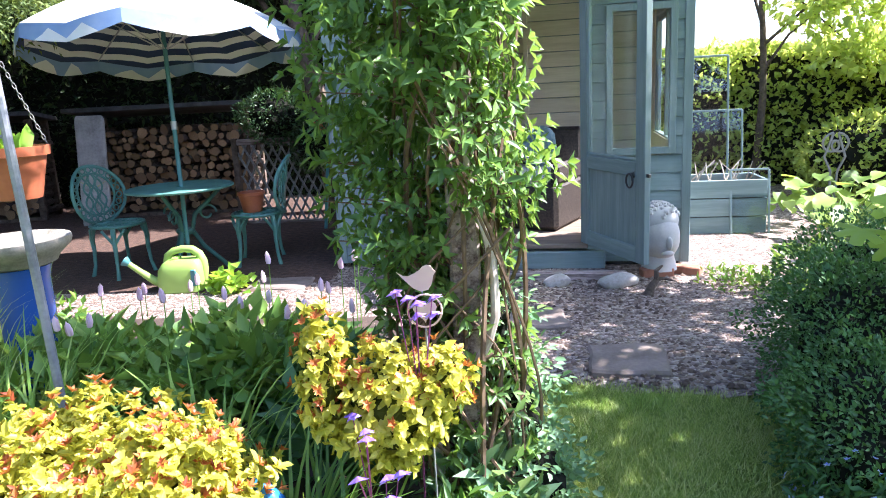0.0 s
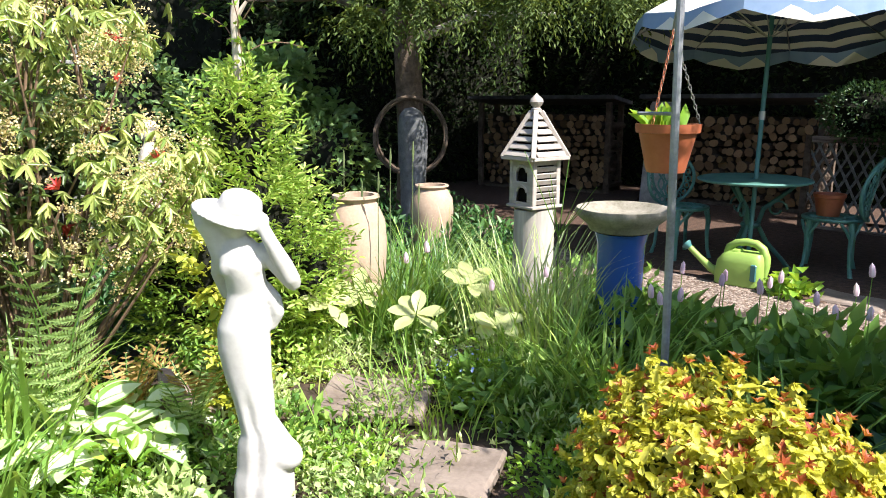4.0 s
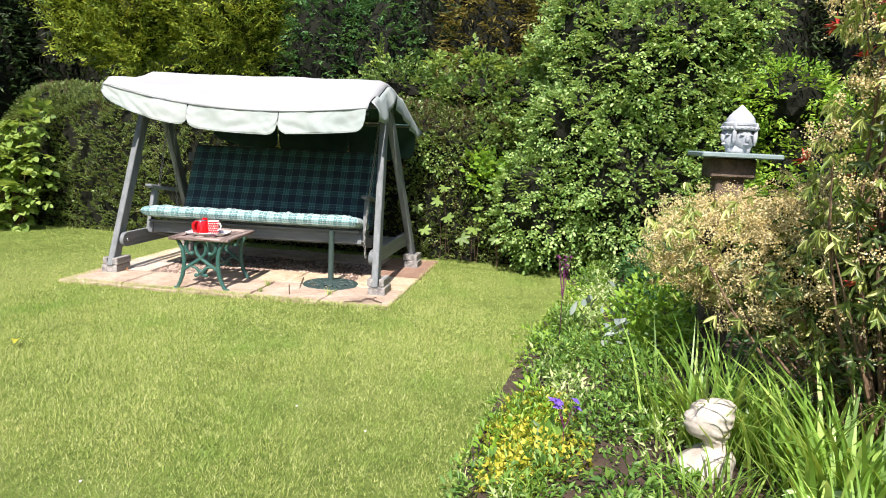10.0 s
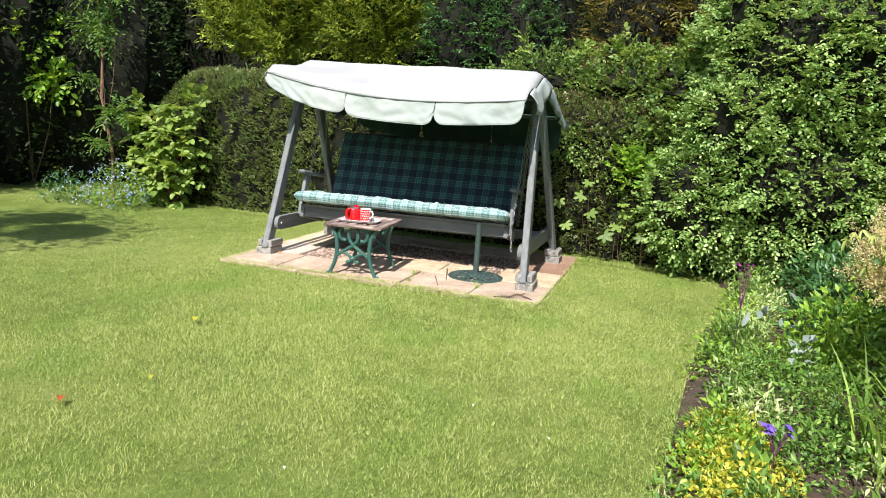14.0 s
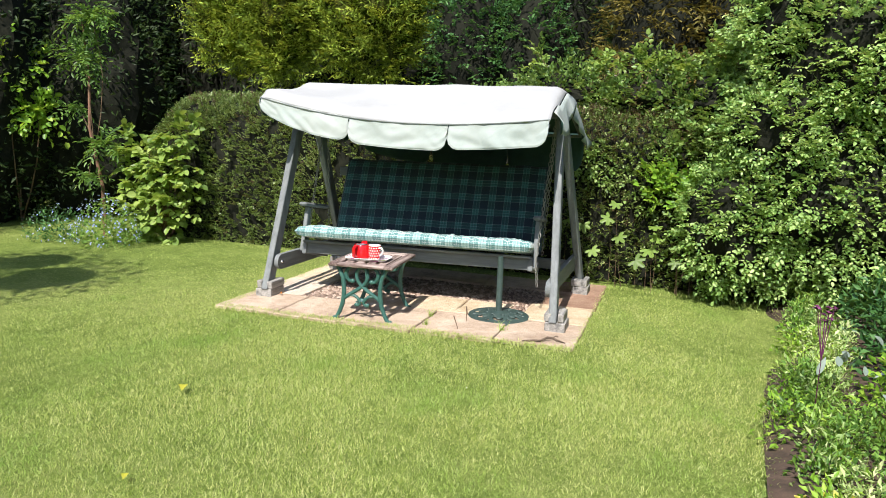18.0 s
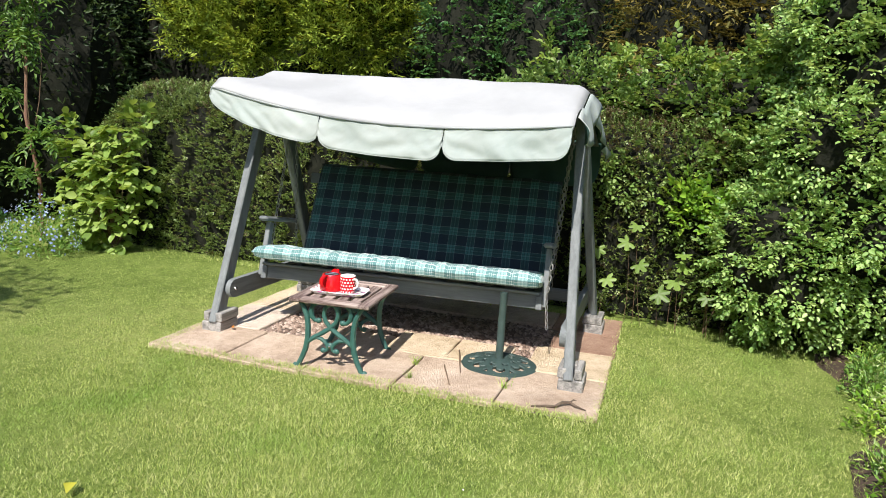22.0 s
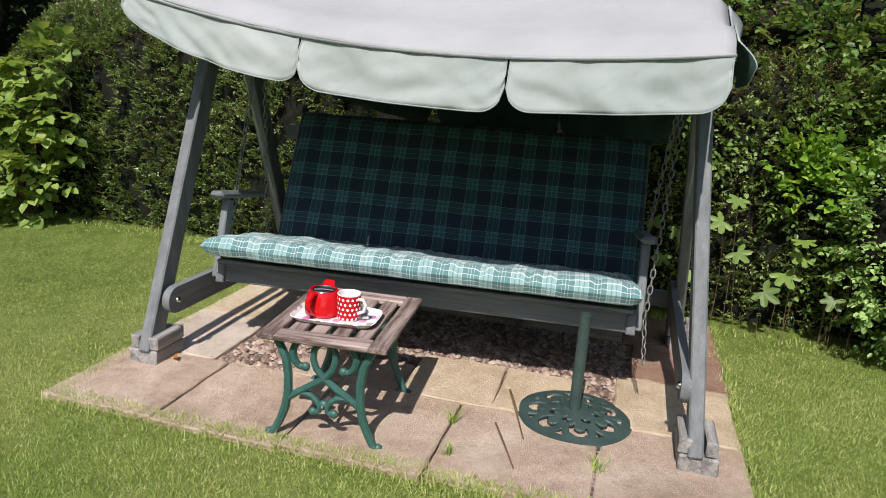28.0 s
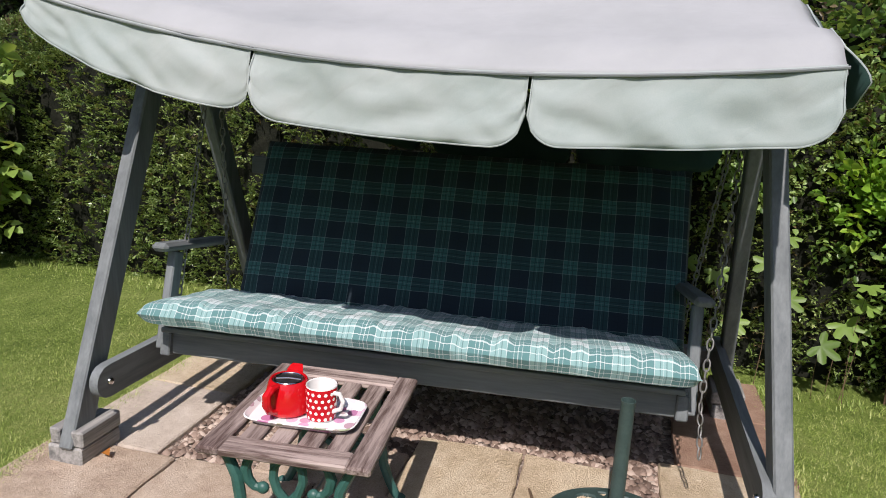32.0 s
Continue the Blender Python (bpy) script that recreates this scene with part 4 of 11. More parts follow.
def clipped_hedge(name, p0, p1, height, depth, sprigs, size, label, start_round=0.0, seed=0.0, shoots=0.06):
    """A clipped hedge with a soft rounded top: leafy sprigs of a few leaves in
    shallow lumps and hollows over a dark inside; the lawn's side and top only."""
    p0, p1 = np.array(p0, float), np.array(p1, float)
    L = np.linalg.norm(p1 - p0)
    ax = (p1 - p0) / L
    nx = np.array([ax[1], -ax[0]])
    root = thing(name, label, "hedge", kind="structure")

    def surface(u, q):
        """Point and outward direction at u along the hedge and q up its profile."""
        e = np.clip(1 - u / max(start_round, 1e-3), 0, 1) ** 2.2 if start_round else np.zeros_like(u)
        h = height * (1 - 0.42 * e)
        hd = depth / 2 * (1 - 0.5 * e)
        a = np.clip((q - 0.5) / 0.5, 0, 1) * math.pi * 0.62
        rise = np.clip(q / 0.5, 0, 1) * (h - 0.42)
        v = np.where(q < 0.5, hd, hd * np.cos(a))
        z = np.where(q < 0.5, rise, h - 0.42 + 0.42 * np.sin(a))
        nv, nz = np.where(q < 0.5, 1.0, np.cos(a)), np.where(q < 0.5, 0.1, np.sin(a))
        return v, z, nv, nz

    u, q = rng.random(sprigs) * L, rng.random(sprigs)
    v, z, nv, nz = surface(u, q)
    big = np.array([noise.noise(Vector((a * 1.5 + seed, b * 1.7, 1.0))) for a, b in zip(u, z)])
    small = np.array([noise.noise(Vector((a * 8.0 + seed, b * 9.0, c * 6.0))) for a, b, c in zip(u, z, v)])
    keep = small > -0.42 + 0.25 * rng.random(sprigs)
    out = 0.07 * big + 0.05 * small - 0.05 * rng.random(sprigs) ** 2
    v, z = v + nv * out, np.maximum(0.03, z + nz * out)
    P = np.stack([p0[0] + ax[0] * u + nx[0] * v, p0[1] + ax[1] * u + nx[1] * v, z], 1)[keep]
    D = unit(np.stack([nx[0] * nv, nx[1] * nv, nz + 0.35], 1))[keep]
    red = rng.random(len(P)) < shoots * (1 + 3.0 * (z[keep] > height - 0.35) * (big[keep] > -0.1))
    for mat, pick, nm in ((M["hedge"], ~red, "foliage"), (M["hedge_shoot"], red, "young_shoot")):
        Q, G, F = sprays(P[pick] - D[pick] * 0.03, D[pick], 7, 0.055, 0.9, 0.35)
        sz = size * rng.uniform(0.6, 1.3, len(Q))
        part(nm, leaves(nm, Q, G, F, sz, sz * 0.58, mat), None, root, kind="stuff")
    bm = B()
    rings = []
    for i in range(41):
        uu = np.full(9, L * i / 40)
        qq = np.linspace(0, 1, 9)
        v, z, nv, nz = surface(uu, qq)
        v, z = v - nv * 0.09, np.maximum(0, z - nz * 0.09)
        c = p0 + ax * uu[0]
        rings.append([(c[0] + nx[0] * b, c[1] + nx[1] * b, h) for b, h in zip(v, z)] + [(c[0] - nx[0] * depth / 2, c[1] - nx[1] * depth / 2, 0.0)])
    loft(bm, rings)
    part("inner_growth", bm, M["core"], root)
    return root


clipped_hedge("hedge_1", (-7.75, -7.75), (-7.85, -4.6), 1.76, 1.15, 12500, 0.0225, "clipped dark green small-leaved hedge behind the swing seat", 0.9, 1.0, 0.05)
clipped_hedge("hedge_2", (-7.85, -4.6), (-7.95, 0.4), 1.66, 1.1, 14500, 0.0235, "clipped green hedge with reddish young shoots", 0.0, 7.0, 0.1)

# unseen plain walls, added behind the path to keep off low sky light
for name, c, size in (("wall_east", (7.2, -6.8, 2.0), (0.3, 12.4, 4.0)), ("wall_south", (3.2, -12.9, 2.5), (8.3, 0.3, 5.0))):
    bm = B()
    box(bm, c, size, bevel=0.02)
    tagged(new(name, finish(bm, name, M["blocker_wall"])), "unseen plain wall added to block the low sky", "wall", kind="structure")

# ---- swing seat and its paving ----
SW = pose(-5.36, -2.94, 0, 0, 0, 94.5)      # local x along its front, y to its back


def swing_seat():
    root = thing("swing_seat", "grey painted wooden garden swing seat with faded canopy and tartan cushions", "swing seat", SW)
    # A-frames
    for sx in (-1, 1):
        bm = B()
        fx, rx = (-1.205, -1.13) if sx < 0 else (1.04, 1.04)     # heads of the front and rear leg
        beam(bm, (sx * 1.176, -0.006, 0.07), (fx, 0.64, 1.6), 0.098, 0.055, 0.006, up=(1, 0, 0))
        part("front_leg", bm, M["frame_paint"], root, "grey painted front leg with a sunlit edge")
        bm = B()
        beam(bm, (sx * 1.176, 1.386, 0.07), (rx, 0.7, 1.6), 0.098, 0.055, 0.006, up=(1, 0, 0))
        part("rear_leg", bm, M["frame_paint"], root)
        bm = B()
        # lower brace with a rounded bolted end
        xx = sx * 1.17 - sx * 0.055
        pts = []
        for k in range(9):
            q = math.pi / 2 + math.pi * k / 8
            pts.append((0.10 + 0.062 * math.cos(q), 0.30 + 0.062 * math.sin(q)))
        pts += [(1.36, 0.238), (1.36, 0.362)]
        loft(bm, [[(xx - 0.018, y, z) for y, z in pts], [(xx + 0.018, y, z) for y, z in pts]])
        brace = part("side_brace", bm, M["frame_paint_y"], root)
        bm = B()
        lathe(bm, [(0.0, -0.012), (0.014, -0.012), (0.016, 0.0), (0.012, 0.008), (0.0, 0.012)], 10, pose(xx - sx * 0.02, 0.10, 0.30, 0, -sx * 90, 0))
        part("bolt", bm, M["chrome"], brace, "bright steel bolt")
        for y0 in (0.0, 1.38):
            bm = B()
            yc = y0 + (0.066 if y0 == 0 else -0.066)
            box(bm, (sx * 1.19, yc, 0.052), (0.142, 0.205, 0.075), bevel=0.007)
            roughen(bm, 0.004, 8, y0)
            blk = part("foot_block", bm, M["block"], root, "weathered grey timber foot block")
            for q, cw in ((-1, 0.05), (1, 0.042)):
                bm = B()
                box(bm, (sx * (1.185 + q * (0.023 + cw / 2)), yc, 0.122), (cw, 0.2, 0.062), bevel=0.006)
                roughen(bm, 0.003, 8, y0 + q)
                part("block_cheek", bm, M["block"], blk)
            bm = B()
            box(bm, (sx * 1.185, yc + (0.06 if y0 == 0 else -0.06), 0.118), (0.05, 0.085, 0.054), bevel=0.005)
            part("block_filler", bm, M["block"], blk)
    bm = B()
    beam(bm, (-1.19, 0.68, 1.565), (1.08, 0.68, 1.565), 0.06, 0.09, 0.006)
    part("top_rail", bm, M["frame_paint_x"], root)
    bm = B()
    beam(bm, (-1.16, 1.4, 0.24), (1.16, 1.4, 0.24), 0.05, 0.09, 0.006)
    part("rear_rail", bm, M["frame_paint_x"], root)
    # canopy: a cloth over a front, middle and back rail
    x0, x1 = -1.16, 1.085

    def edge(q):
        """Rise of the front edge along the canopy: high at one end, bowed."""
        return 0.145 * (1 - q) ** 3.2 - 0.034 * math.sin(math.pi * q) + 0.03 * q ** 5

    ys = [(-0.079, 1.467), (-0.064, 1.483), (-0.035, 1.502), (0.0, 1.532), (0.05, 1.558), (0.14, 1.592), (0.25, 1.64), (0.35, 1.685), (0.43, 1.722), (0.485, 1.745), (0.52, 1.756), (0.57, 1.758), (0.68, 1.748), (0.95, 1.68), (1.25, 1.575), (1.55, 1.47), (1.68, 1.415)]
    bm = B()
    nx = 60
    grid = []
    for i in range(nx + 1):
        q = i / nx
        x = x0 + (x1 - x0) * q
        row = []
        for j, (y, z) in enumerate(ys):
            sag = 0.022 * math.sin(math.pi * min(1, max(0, (y - 0.01) / 0.6))) * math.sin(math.pi * q)
            end = 0.045 * (max(0, abs(q - 0.5) * 2 - 0.93) / 0.07) ** 1.6
            front = min(1.0, max(0.0, 1 - max(0.0, y) / 0.42))
            crease = 0.012 * noise.noise(Vector((x * 2.2 + y * 1.4, y * 5 - x, 3))) + 0.004 * noise.noise(Vector((x * 9, y * 7, 6)))
            row.append(bm.verts.new((x, y, z + edge(q) * front + 0.012 * (1 - q) - sag - end * (0.3 + 0.7 * (0.2 < y < 1.0)) + crease * min(1.0, (y + 0.1) * 3))))
        grid.append(row)
    for a, b in zip(grid, grid[1:]):
        for j in range(len(ys) - 1):
            bm.faces.new((a[j], b[j], b[j + 1], a[j + 1]))
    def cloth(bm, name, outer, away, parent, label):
        """A thin cloth: faded outside; unfaded dark green inside, deepened for shade."""
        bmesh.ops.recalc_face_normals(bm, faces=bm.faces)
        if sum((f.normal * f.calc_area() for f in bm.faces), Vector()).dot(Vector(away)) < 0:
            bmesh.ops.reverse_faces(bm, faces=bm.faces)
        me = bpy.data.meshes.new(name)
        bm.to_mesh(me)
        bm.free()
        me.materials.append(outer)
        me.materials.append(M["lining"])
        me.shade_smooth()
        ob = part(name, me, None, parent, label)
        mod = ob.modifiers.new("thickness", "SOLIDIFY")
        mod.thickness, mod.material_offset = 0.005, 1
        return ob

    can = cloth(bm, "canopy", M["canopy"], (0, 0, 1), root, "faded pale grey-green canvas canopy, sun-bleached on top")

    def flap(y, xa, xb, outward, drop, seed, kind_, label):
        bm = B()
        n, m = 60, 12
        rows = []
        for i in range(n + 1):
            q = i / n
            x = xa + (xb - xa) * q
            w = min(q, 1 - q) * abs(xb - xa)
            corner = 1 - 0.42 * (1 - math.sqrt(max(0.0, 1 - max(0.0, 1 - w / 0.085) ** 2)))
            base = (1.475 if outward < 0 else 1.415) + edge((x - x0) / (x1 - x0))
            if seed == 0:
                corner *= 0.6 + 0.4 * min(1.0, q / 0.6) ** 0.7
            col = []
            for j in range(m + 1):
                s = j / m
                out = outward * (0.012 + 0.03 * s + 0.022 * s * noise.noise(Vector((x * 3.5, s * 1.5, seed))) + 0.012 * s * math.sin(x * 19 + seed) + 0.05 * (0.15 + s * (1.2 - s)) * (abs(noise.noise(Vector((x * 4.5 + s * 1.1, x * 1.5 - s * 1.3, seed + 2)))) - 0.25) + 0.018 * (0.3 + s) * (abs(noise.noise(Vector((x * 6.5 - s * 1.9, x * 2.1 + s * 1.4, seed + 5)))) - 0.2))
                col.append(bm.verts.new((x, y + out, base - drop * s * corner)))
            rows.append(col)
        for a, b in zip(rows, rows[1:]):
            for j in range(m):
                bm.faces.new((a[j], b[j], b[j + 1], a[j + 1]))
        hem = [rows[0][j].co.copy() for j in range(0, m + 1, 2)] + [r_[m].co.copy() for r_ in rows[1:-1]] + [rows[-1][j].co.copy() for j in range(m, -1, -2)]
        cloth(bm, "valance", M[kind_], (0, outward, 0), can, label)
        bm = B()
        tube(bm, hem, 0.0022, 5)
        part("hem", bm, M[kind_], can, "stitched hem")

    for k, (a, b) in enumerate(((x0 + 0.006, -0.414), (-0.402, 0.362), (0.374, x1 - 0.006))):
        flap(-0.065, a, b, -1, (0.18, 0.19, 0.182)[k], k * 3.1, "valance", "scalloped canvas valance panel")
        # rear flap hides the hedge; its dark colour stands for deep shade
        flap(1.685, a, b, 1, 0.37, 20 + k, "lining", "dark green rear valance, deepened to carry the shade")
    # end flaps at either gable
    for xe, sx in ((x0, -1), (x1, 1)):
        for ya, yb in ((0.02, 0.56), (0.58, 1.67)):
            bm = B()
            n, m = 10, 5
            rows = []
            for i in range(n + 1):
                q = i / n
                y = ya + (yb - ya) * q
                w = min(q, 1 - q) * (yb - ya)
                corner = 1 - 0.5 * max(0, 1 - w / 0.09) ** 2
                zt = float(np.interp(y, [p[0] for p in ys], [p[1] for p in ys])) - (0.05 if 0.2 < y < 1 else 0.02) + max(0.0, 1 - max(0.0, y) / 0.42) * edge(0 if sx < 0 else 1)
                zb = zt
                rows.append([bm.verts.new((xe + sx * (0.01 + (0.05 if sx > 0 else 0.085) * math.sin(1.6 * j / m) + 0.02 * (j / m) * math.sin(y * 23 + xe)), y, zb - (0.16 + 0.05 * math.sin(math.pi * q)) * (j / m) * corner)) for j in range(m + 1)])
            for a, b in zip(rows, rows[1:]):
                for j in range(m):
                    bm.faces.new((a[j], b[j], b[j + 1], a[j + 1]))
            cloth(bm, "end_valance", M["valance"], (sx, 0, 0), can, "faded flap at the canopy's end, dark green inside")
    # stitched piping along the front edge
    bm = B()
    tube(bm, [(x0 + (x1 - x0) * k / 20, -0.083, 1.468 + edge(k / 20)) for k in range(21)], 0.0042, 6)
    part("piping", bm, M["seam"], can, "grey stitched front seam")
    for y0, z0 in ((0.04, 1.47), (0.57, 1.725), (1.64, 1.4)):
        bm = B()
        tube(bm, [(x0 + 0.02, y0, z0 + (0.1 if z0 == 1.47 else 0.0)), (-0.5, y0, z0 - 0.01), (0.2, y0, z0 - 0.016), (x1 - 0.02, y0, z0 - 0.012)], 0.012, 8)
        part("canopy_rail", bm, M["frame_paint_x"], root)
    for sx in (-1, 1):
        bm = B()
        tube(bm, [(sx * 1.05, 0.04, 1.49 if sx > 0 else 1.52), (sx * 1.05, 0.57, 1.71), (sx * 1.05, 1.64, 1.4)], 0.012, 8)
        part("canopy_rail", bm, M["frame_paint_x"], root)
    bm = B()
    tube(bm, [(x0 - 0.045, 0.04, 1.5), (x0 - 0.05, 0.05, 1.555), (x0 - 0.03, 0.07, 1.605)], [0.022, 0.03, 0.022], 10)
    part("end_cap", bm, M["blackbar"], root, "dark plastic cap at the canopy's end")
    return root


SWING = swing_seat()


def seat_bench():
    """The hung bench: it swings as one with its frame, so it is part of it."""
    tilt = pose(-0.04, 0.27, 0.0, 0, 0, 4.5) @ pose(0, 0.02, 0.452, -6.5, 0, 0) @ pose(0, -0.02, -0.44)
    w = 0.95
    holder = new("bench", None)
    holder.empty_display_size = 0.1
    holder.parent = SWING
    holder.matrix_parent_inverse = I4
    holder.matrix_basis = tilt
    bm = B()
    beam(bm, (-w - 0.02, 0.128, 0.4), (w + 0.02, 0.128, 0.4), 0.032, 0.104, 0.005)
    part("front_rail", bm, M["frame_paint_x"], holder, "dark shaded front rail under the cushion")
    bm = B()
    beam(bm, (-w, 0.53, 0.36), (w, 0.53, 0.36), 0.032, 0.09, 0.005)
    part("back_rail", bm, M["frame_paint_x"], holder)
    for k in range(6):
        bm = B()
        box(bm, (0, 0.09 + k * 0.08, 0.452 - k * 0.011), (2 * w, 0.06, 0.018), bevel=0.003)
        part("seat_slat", bm, M["frame_paint_x"], holder)
    for sx in (-1, 1):
        bm = B()
        beam(bm, (sx * w, 0.09, 0.39), (sx * w, 0.56, 0.34), 0.04, 0.09, 0.005)
        part("side_rail", bm, M["frame_paint_y"], holder)
        bm = B()
        beam(bm, (sx * (w + 0.03), 0.13, 0.36), (sx * (w + 0.03), 0.2, 0.73), 0.035, 0.06, 0.005)
        part("arm_post", bm, M["frame_paint"], holder)
        bm = B()
        box(bm, (sx * (w + 0.03), 0.33, 0.75), (0.07, 0.5, 0.034), pose(0, 0, 0, -2, 0, 0), bevel=0.015)
        part("armrest", bm, M["frame_paint_y"], holder, "rounded grey armrest")
        bm = B()
        beam(bm, (sx * 0.88 + 0.04, 0.5, 0.32), (sx * 0.88 + 0.04, 0.78, 1.10), 0.04, 0.06, 0.005)
        part("back_post", bm, M["frame_paint"], holder)
    for k in range(9):
        x = -w + 0.1 + k * (2 * w - 0.2) / 8
        bm = B()
        beam(bm, (x, 0.545, 0.4), (x, 0.775, 1.05), 0.07, 0.016, 0.003)
        part("back_slat", bm, M["frame_paint"], holder)
    bm = B()
    beam(bm, (-w, 0.79, 1.08), (w, 0.79, 1.08), 0.03, 0.08, 0.005)
    part("top_bar", bm, M["frame_paint_x"], holder)

    def cushion(name, mat, length, depth, thick, m, puffs, seed, label, pucker=0.15):
        bm = B()
        nx, ny = 150, 22
        top, bot = [], []
        for i in range(nx + 1):
            rt, rb = [], []
            for j in range(ny + 1):
                x, y = (i / nx - 0.5) * 2, (j / ny - 0.5) * 2
                edge = (1 - abs(x) ** 44) ** 0.5 * (1 - abs(y) ** 10) ** 0.5
                puff = 1 - 0.10 * abs(math.cos(math.pi * (x * 0.5 + 0.5) * puffs)) ** 14 + 0.22 * noise.noise(Vector((x * 7, y * 2.4, seed))) + 0.10 * noise.noise(Vector((x * 22, y * 5, seed)))
                rim = abs(y) ** 3
                puff += pucker * rim * (noise.noise(Vector((x * 24, y * 1.2, seed + 7))) + 0.6 * abs(noise.noise(Vector((x * 15 + y * 2, y, seed + 3)))))
                h = thick * 0.5 * edge
                wob = 0.007 * noise.noise(Vector((x * 6, y * 3, seed + 4))) + 0.007 * pucker * rim * noise.noise(Vector((x * 26, 0, seed + 9)))
                rt.append(bm.verts.new((x * length / 2, y * depth / 2 + wob, h * puff + 0.001)))
                rb.append(bm.verts.new((x * length / 2, y * depth / 2 + wob, -h * 0.75 - 0.001)))
            top.append(rt)
            bot.append(rb)
        for i in range(nx):
            for j in range(ny):
                bm.faces.new((top[i][j], top[i + 1][j], top[i + 1][j + 1], top[i][j + 1]))
                bm.faces.new((bot[i][j], bot[i][j + 1], bot[i + 1][j + 1], bot[i + 1][j]))
        for i in range(nx):
            for j in (0, ny):
                bm.faces.new((top[i][j], bot[i][j], bot[i + 1][j], top[i + 1][j]))
        for j in range(ny):
            for i in (0, nx):
                bm.faces.new((top[i][j], top[i][j + 1], bot[i][j + 1], bot[i][j]))
        me = finish(bm, name, mat)
        ob = part(name, me, None, holder, label)
        ob.matrix_parent_inverse = I4
        ob.matrix_basis = m
        return ob

    seat = cushion("seat_cushion", M["plaid_lit"], 1.94, 0.57, 0.115, pose(0, 0.22, 0.514, -4.5, 0, 0), 3, 2.0, "sunlit teal and white tartan seat cushion, softly creased", 0.5)
    back = cushion("back_cushion", M["plaid_shaded"], 1.82, 0.78, 0.085, pose(0.085, 0.55, 0.825, 70, 0, 0), 3, 9.0, "shaded dark green and navy tartan back cushion")
    # chains from the frame to the bench's ends
    def chain(p0, p1, name="hanging_chain", label=""):
        p0, p1 = Vector(p0), Vector(p1)
        d = (p1 - p0)
        n = max(2, int(d.length / 0.034))
        bm = B()
        for k in range(n):
            c = p0 + d * ((k + 0.5) / n)
            m = Matrix.Translation(c) @ turn_to(d) @ pose(0, 0, 0, 0, 0, 90 * (k % 2))
            ring = [m @ Vector((0.0098 * math.cos(q), 0, 0.021 * math.sin(q))) for q in (2 * math.pi * j / 10 for j in range(10))]
            tube(bm, ring, 0.0032, 5, closed=True)
        part(name, bm, M["chain"], SWING, label)

    for sx in (-1, 1):
        chain((sx * 1.0, 0.66, 1.53), (sx * 0.99 - 0.04, 0.4, 0.44), label="galvanised hanging chain")
        chain((sx * 0.99 - 0.04, 0.405, 0.44), (sx * 0.99 - 0.02, 0.39, 0.24 if sx > 0 else 0.36), "loose_chain_end")
        chain((sx * 1.0, 0.7, 1.53), (sx * 0.96 - 0.06, 0.84 + sx * 0.07, 0.40), label="galvanised hanging chain")


seat_bench()


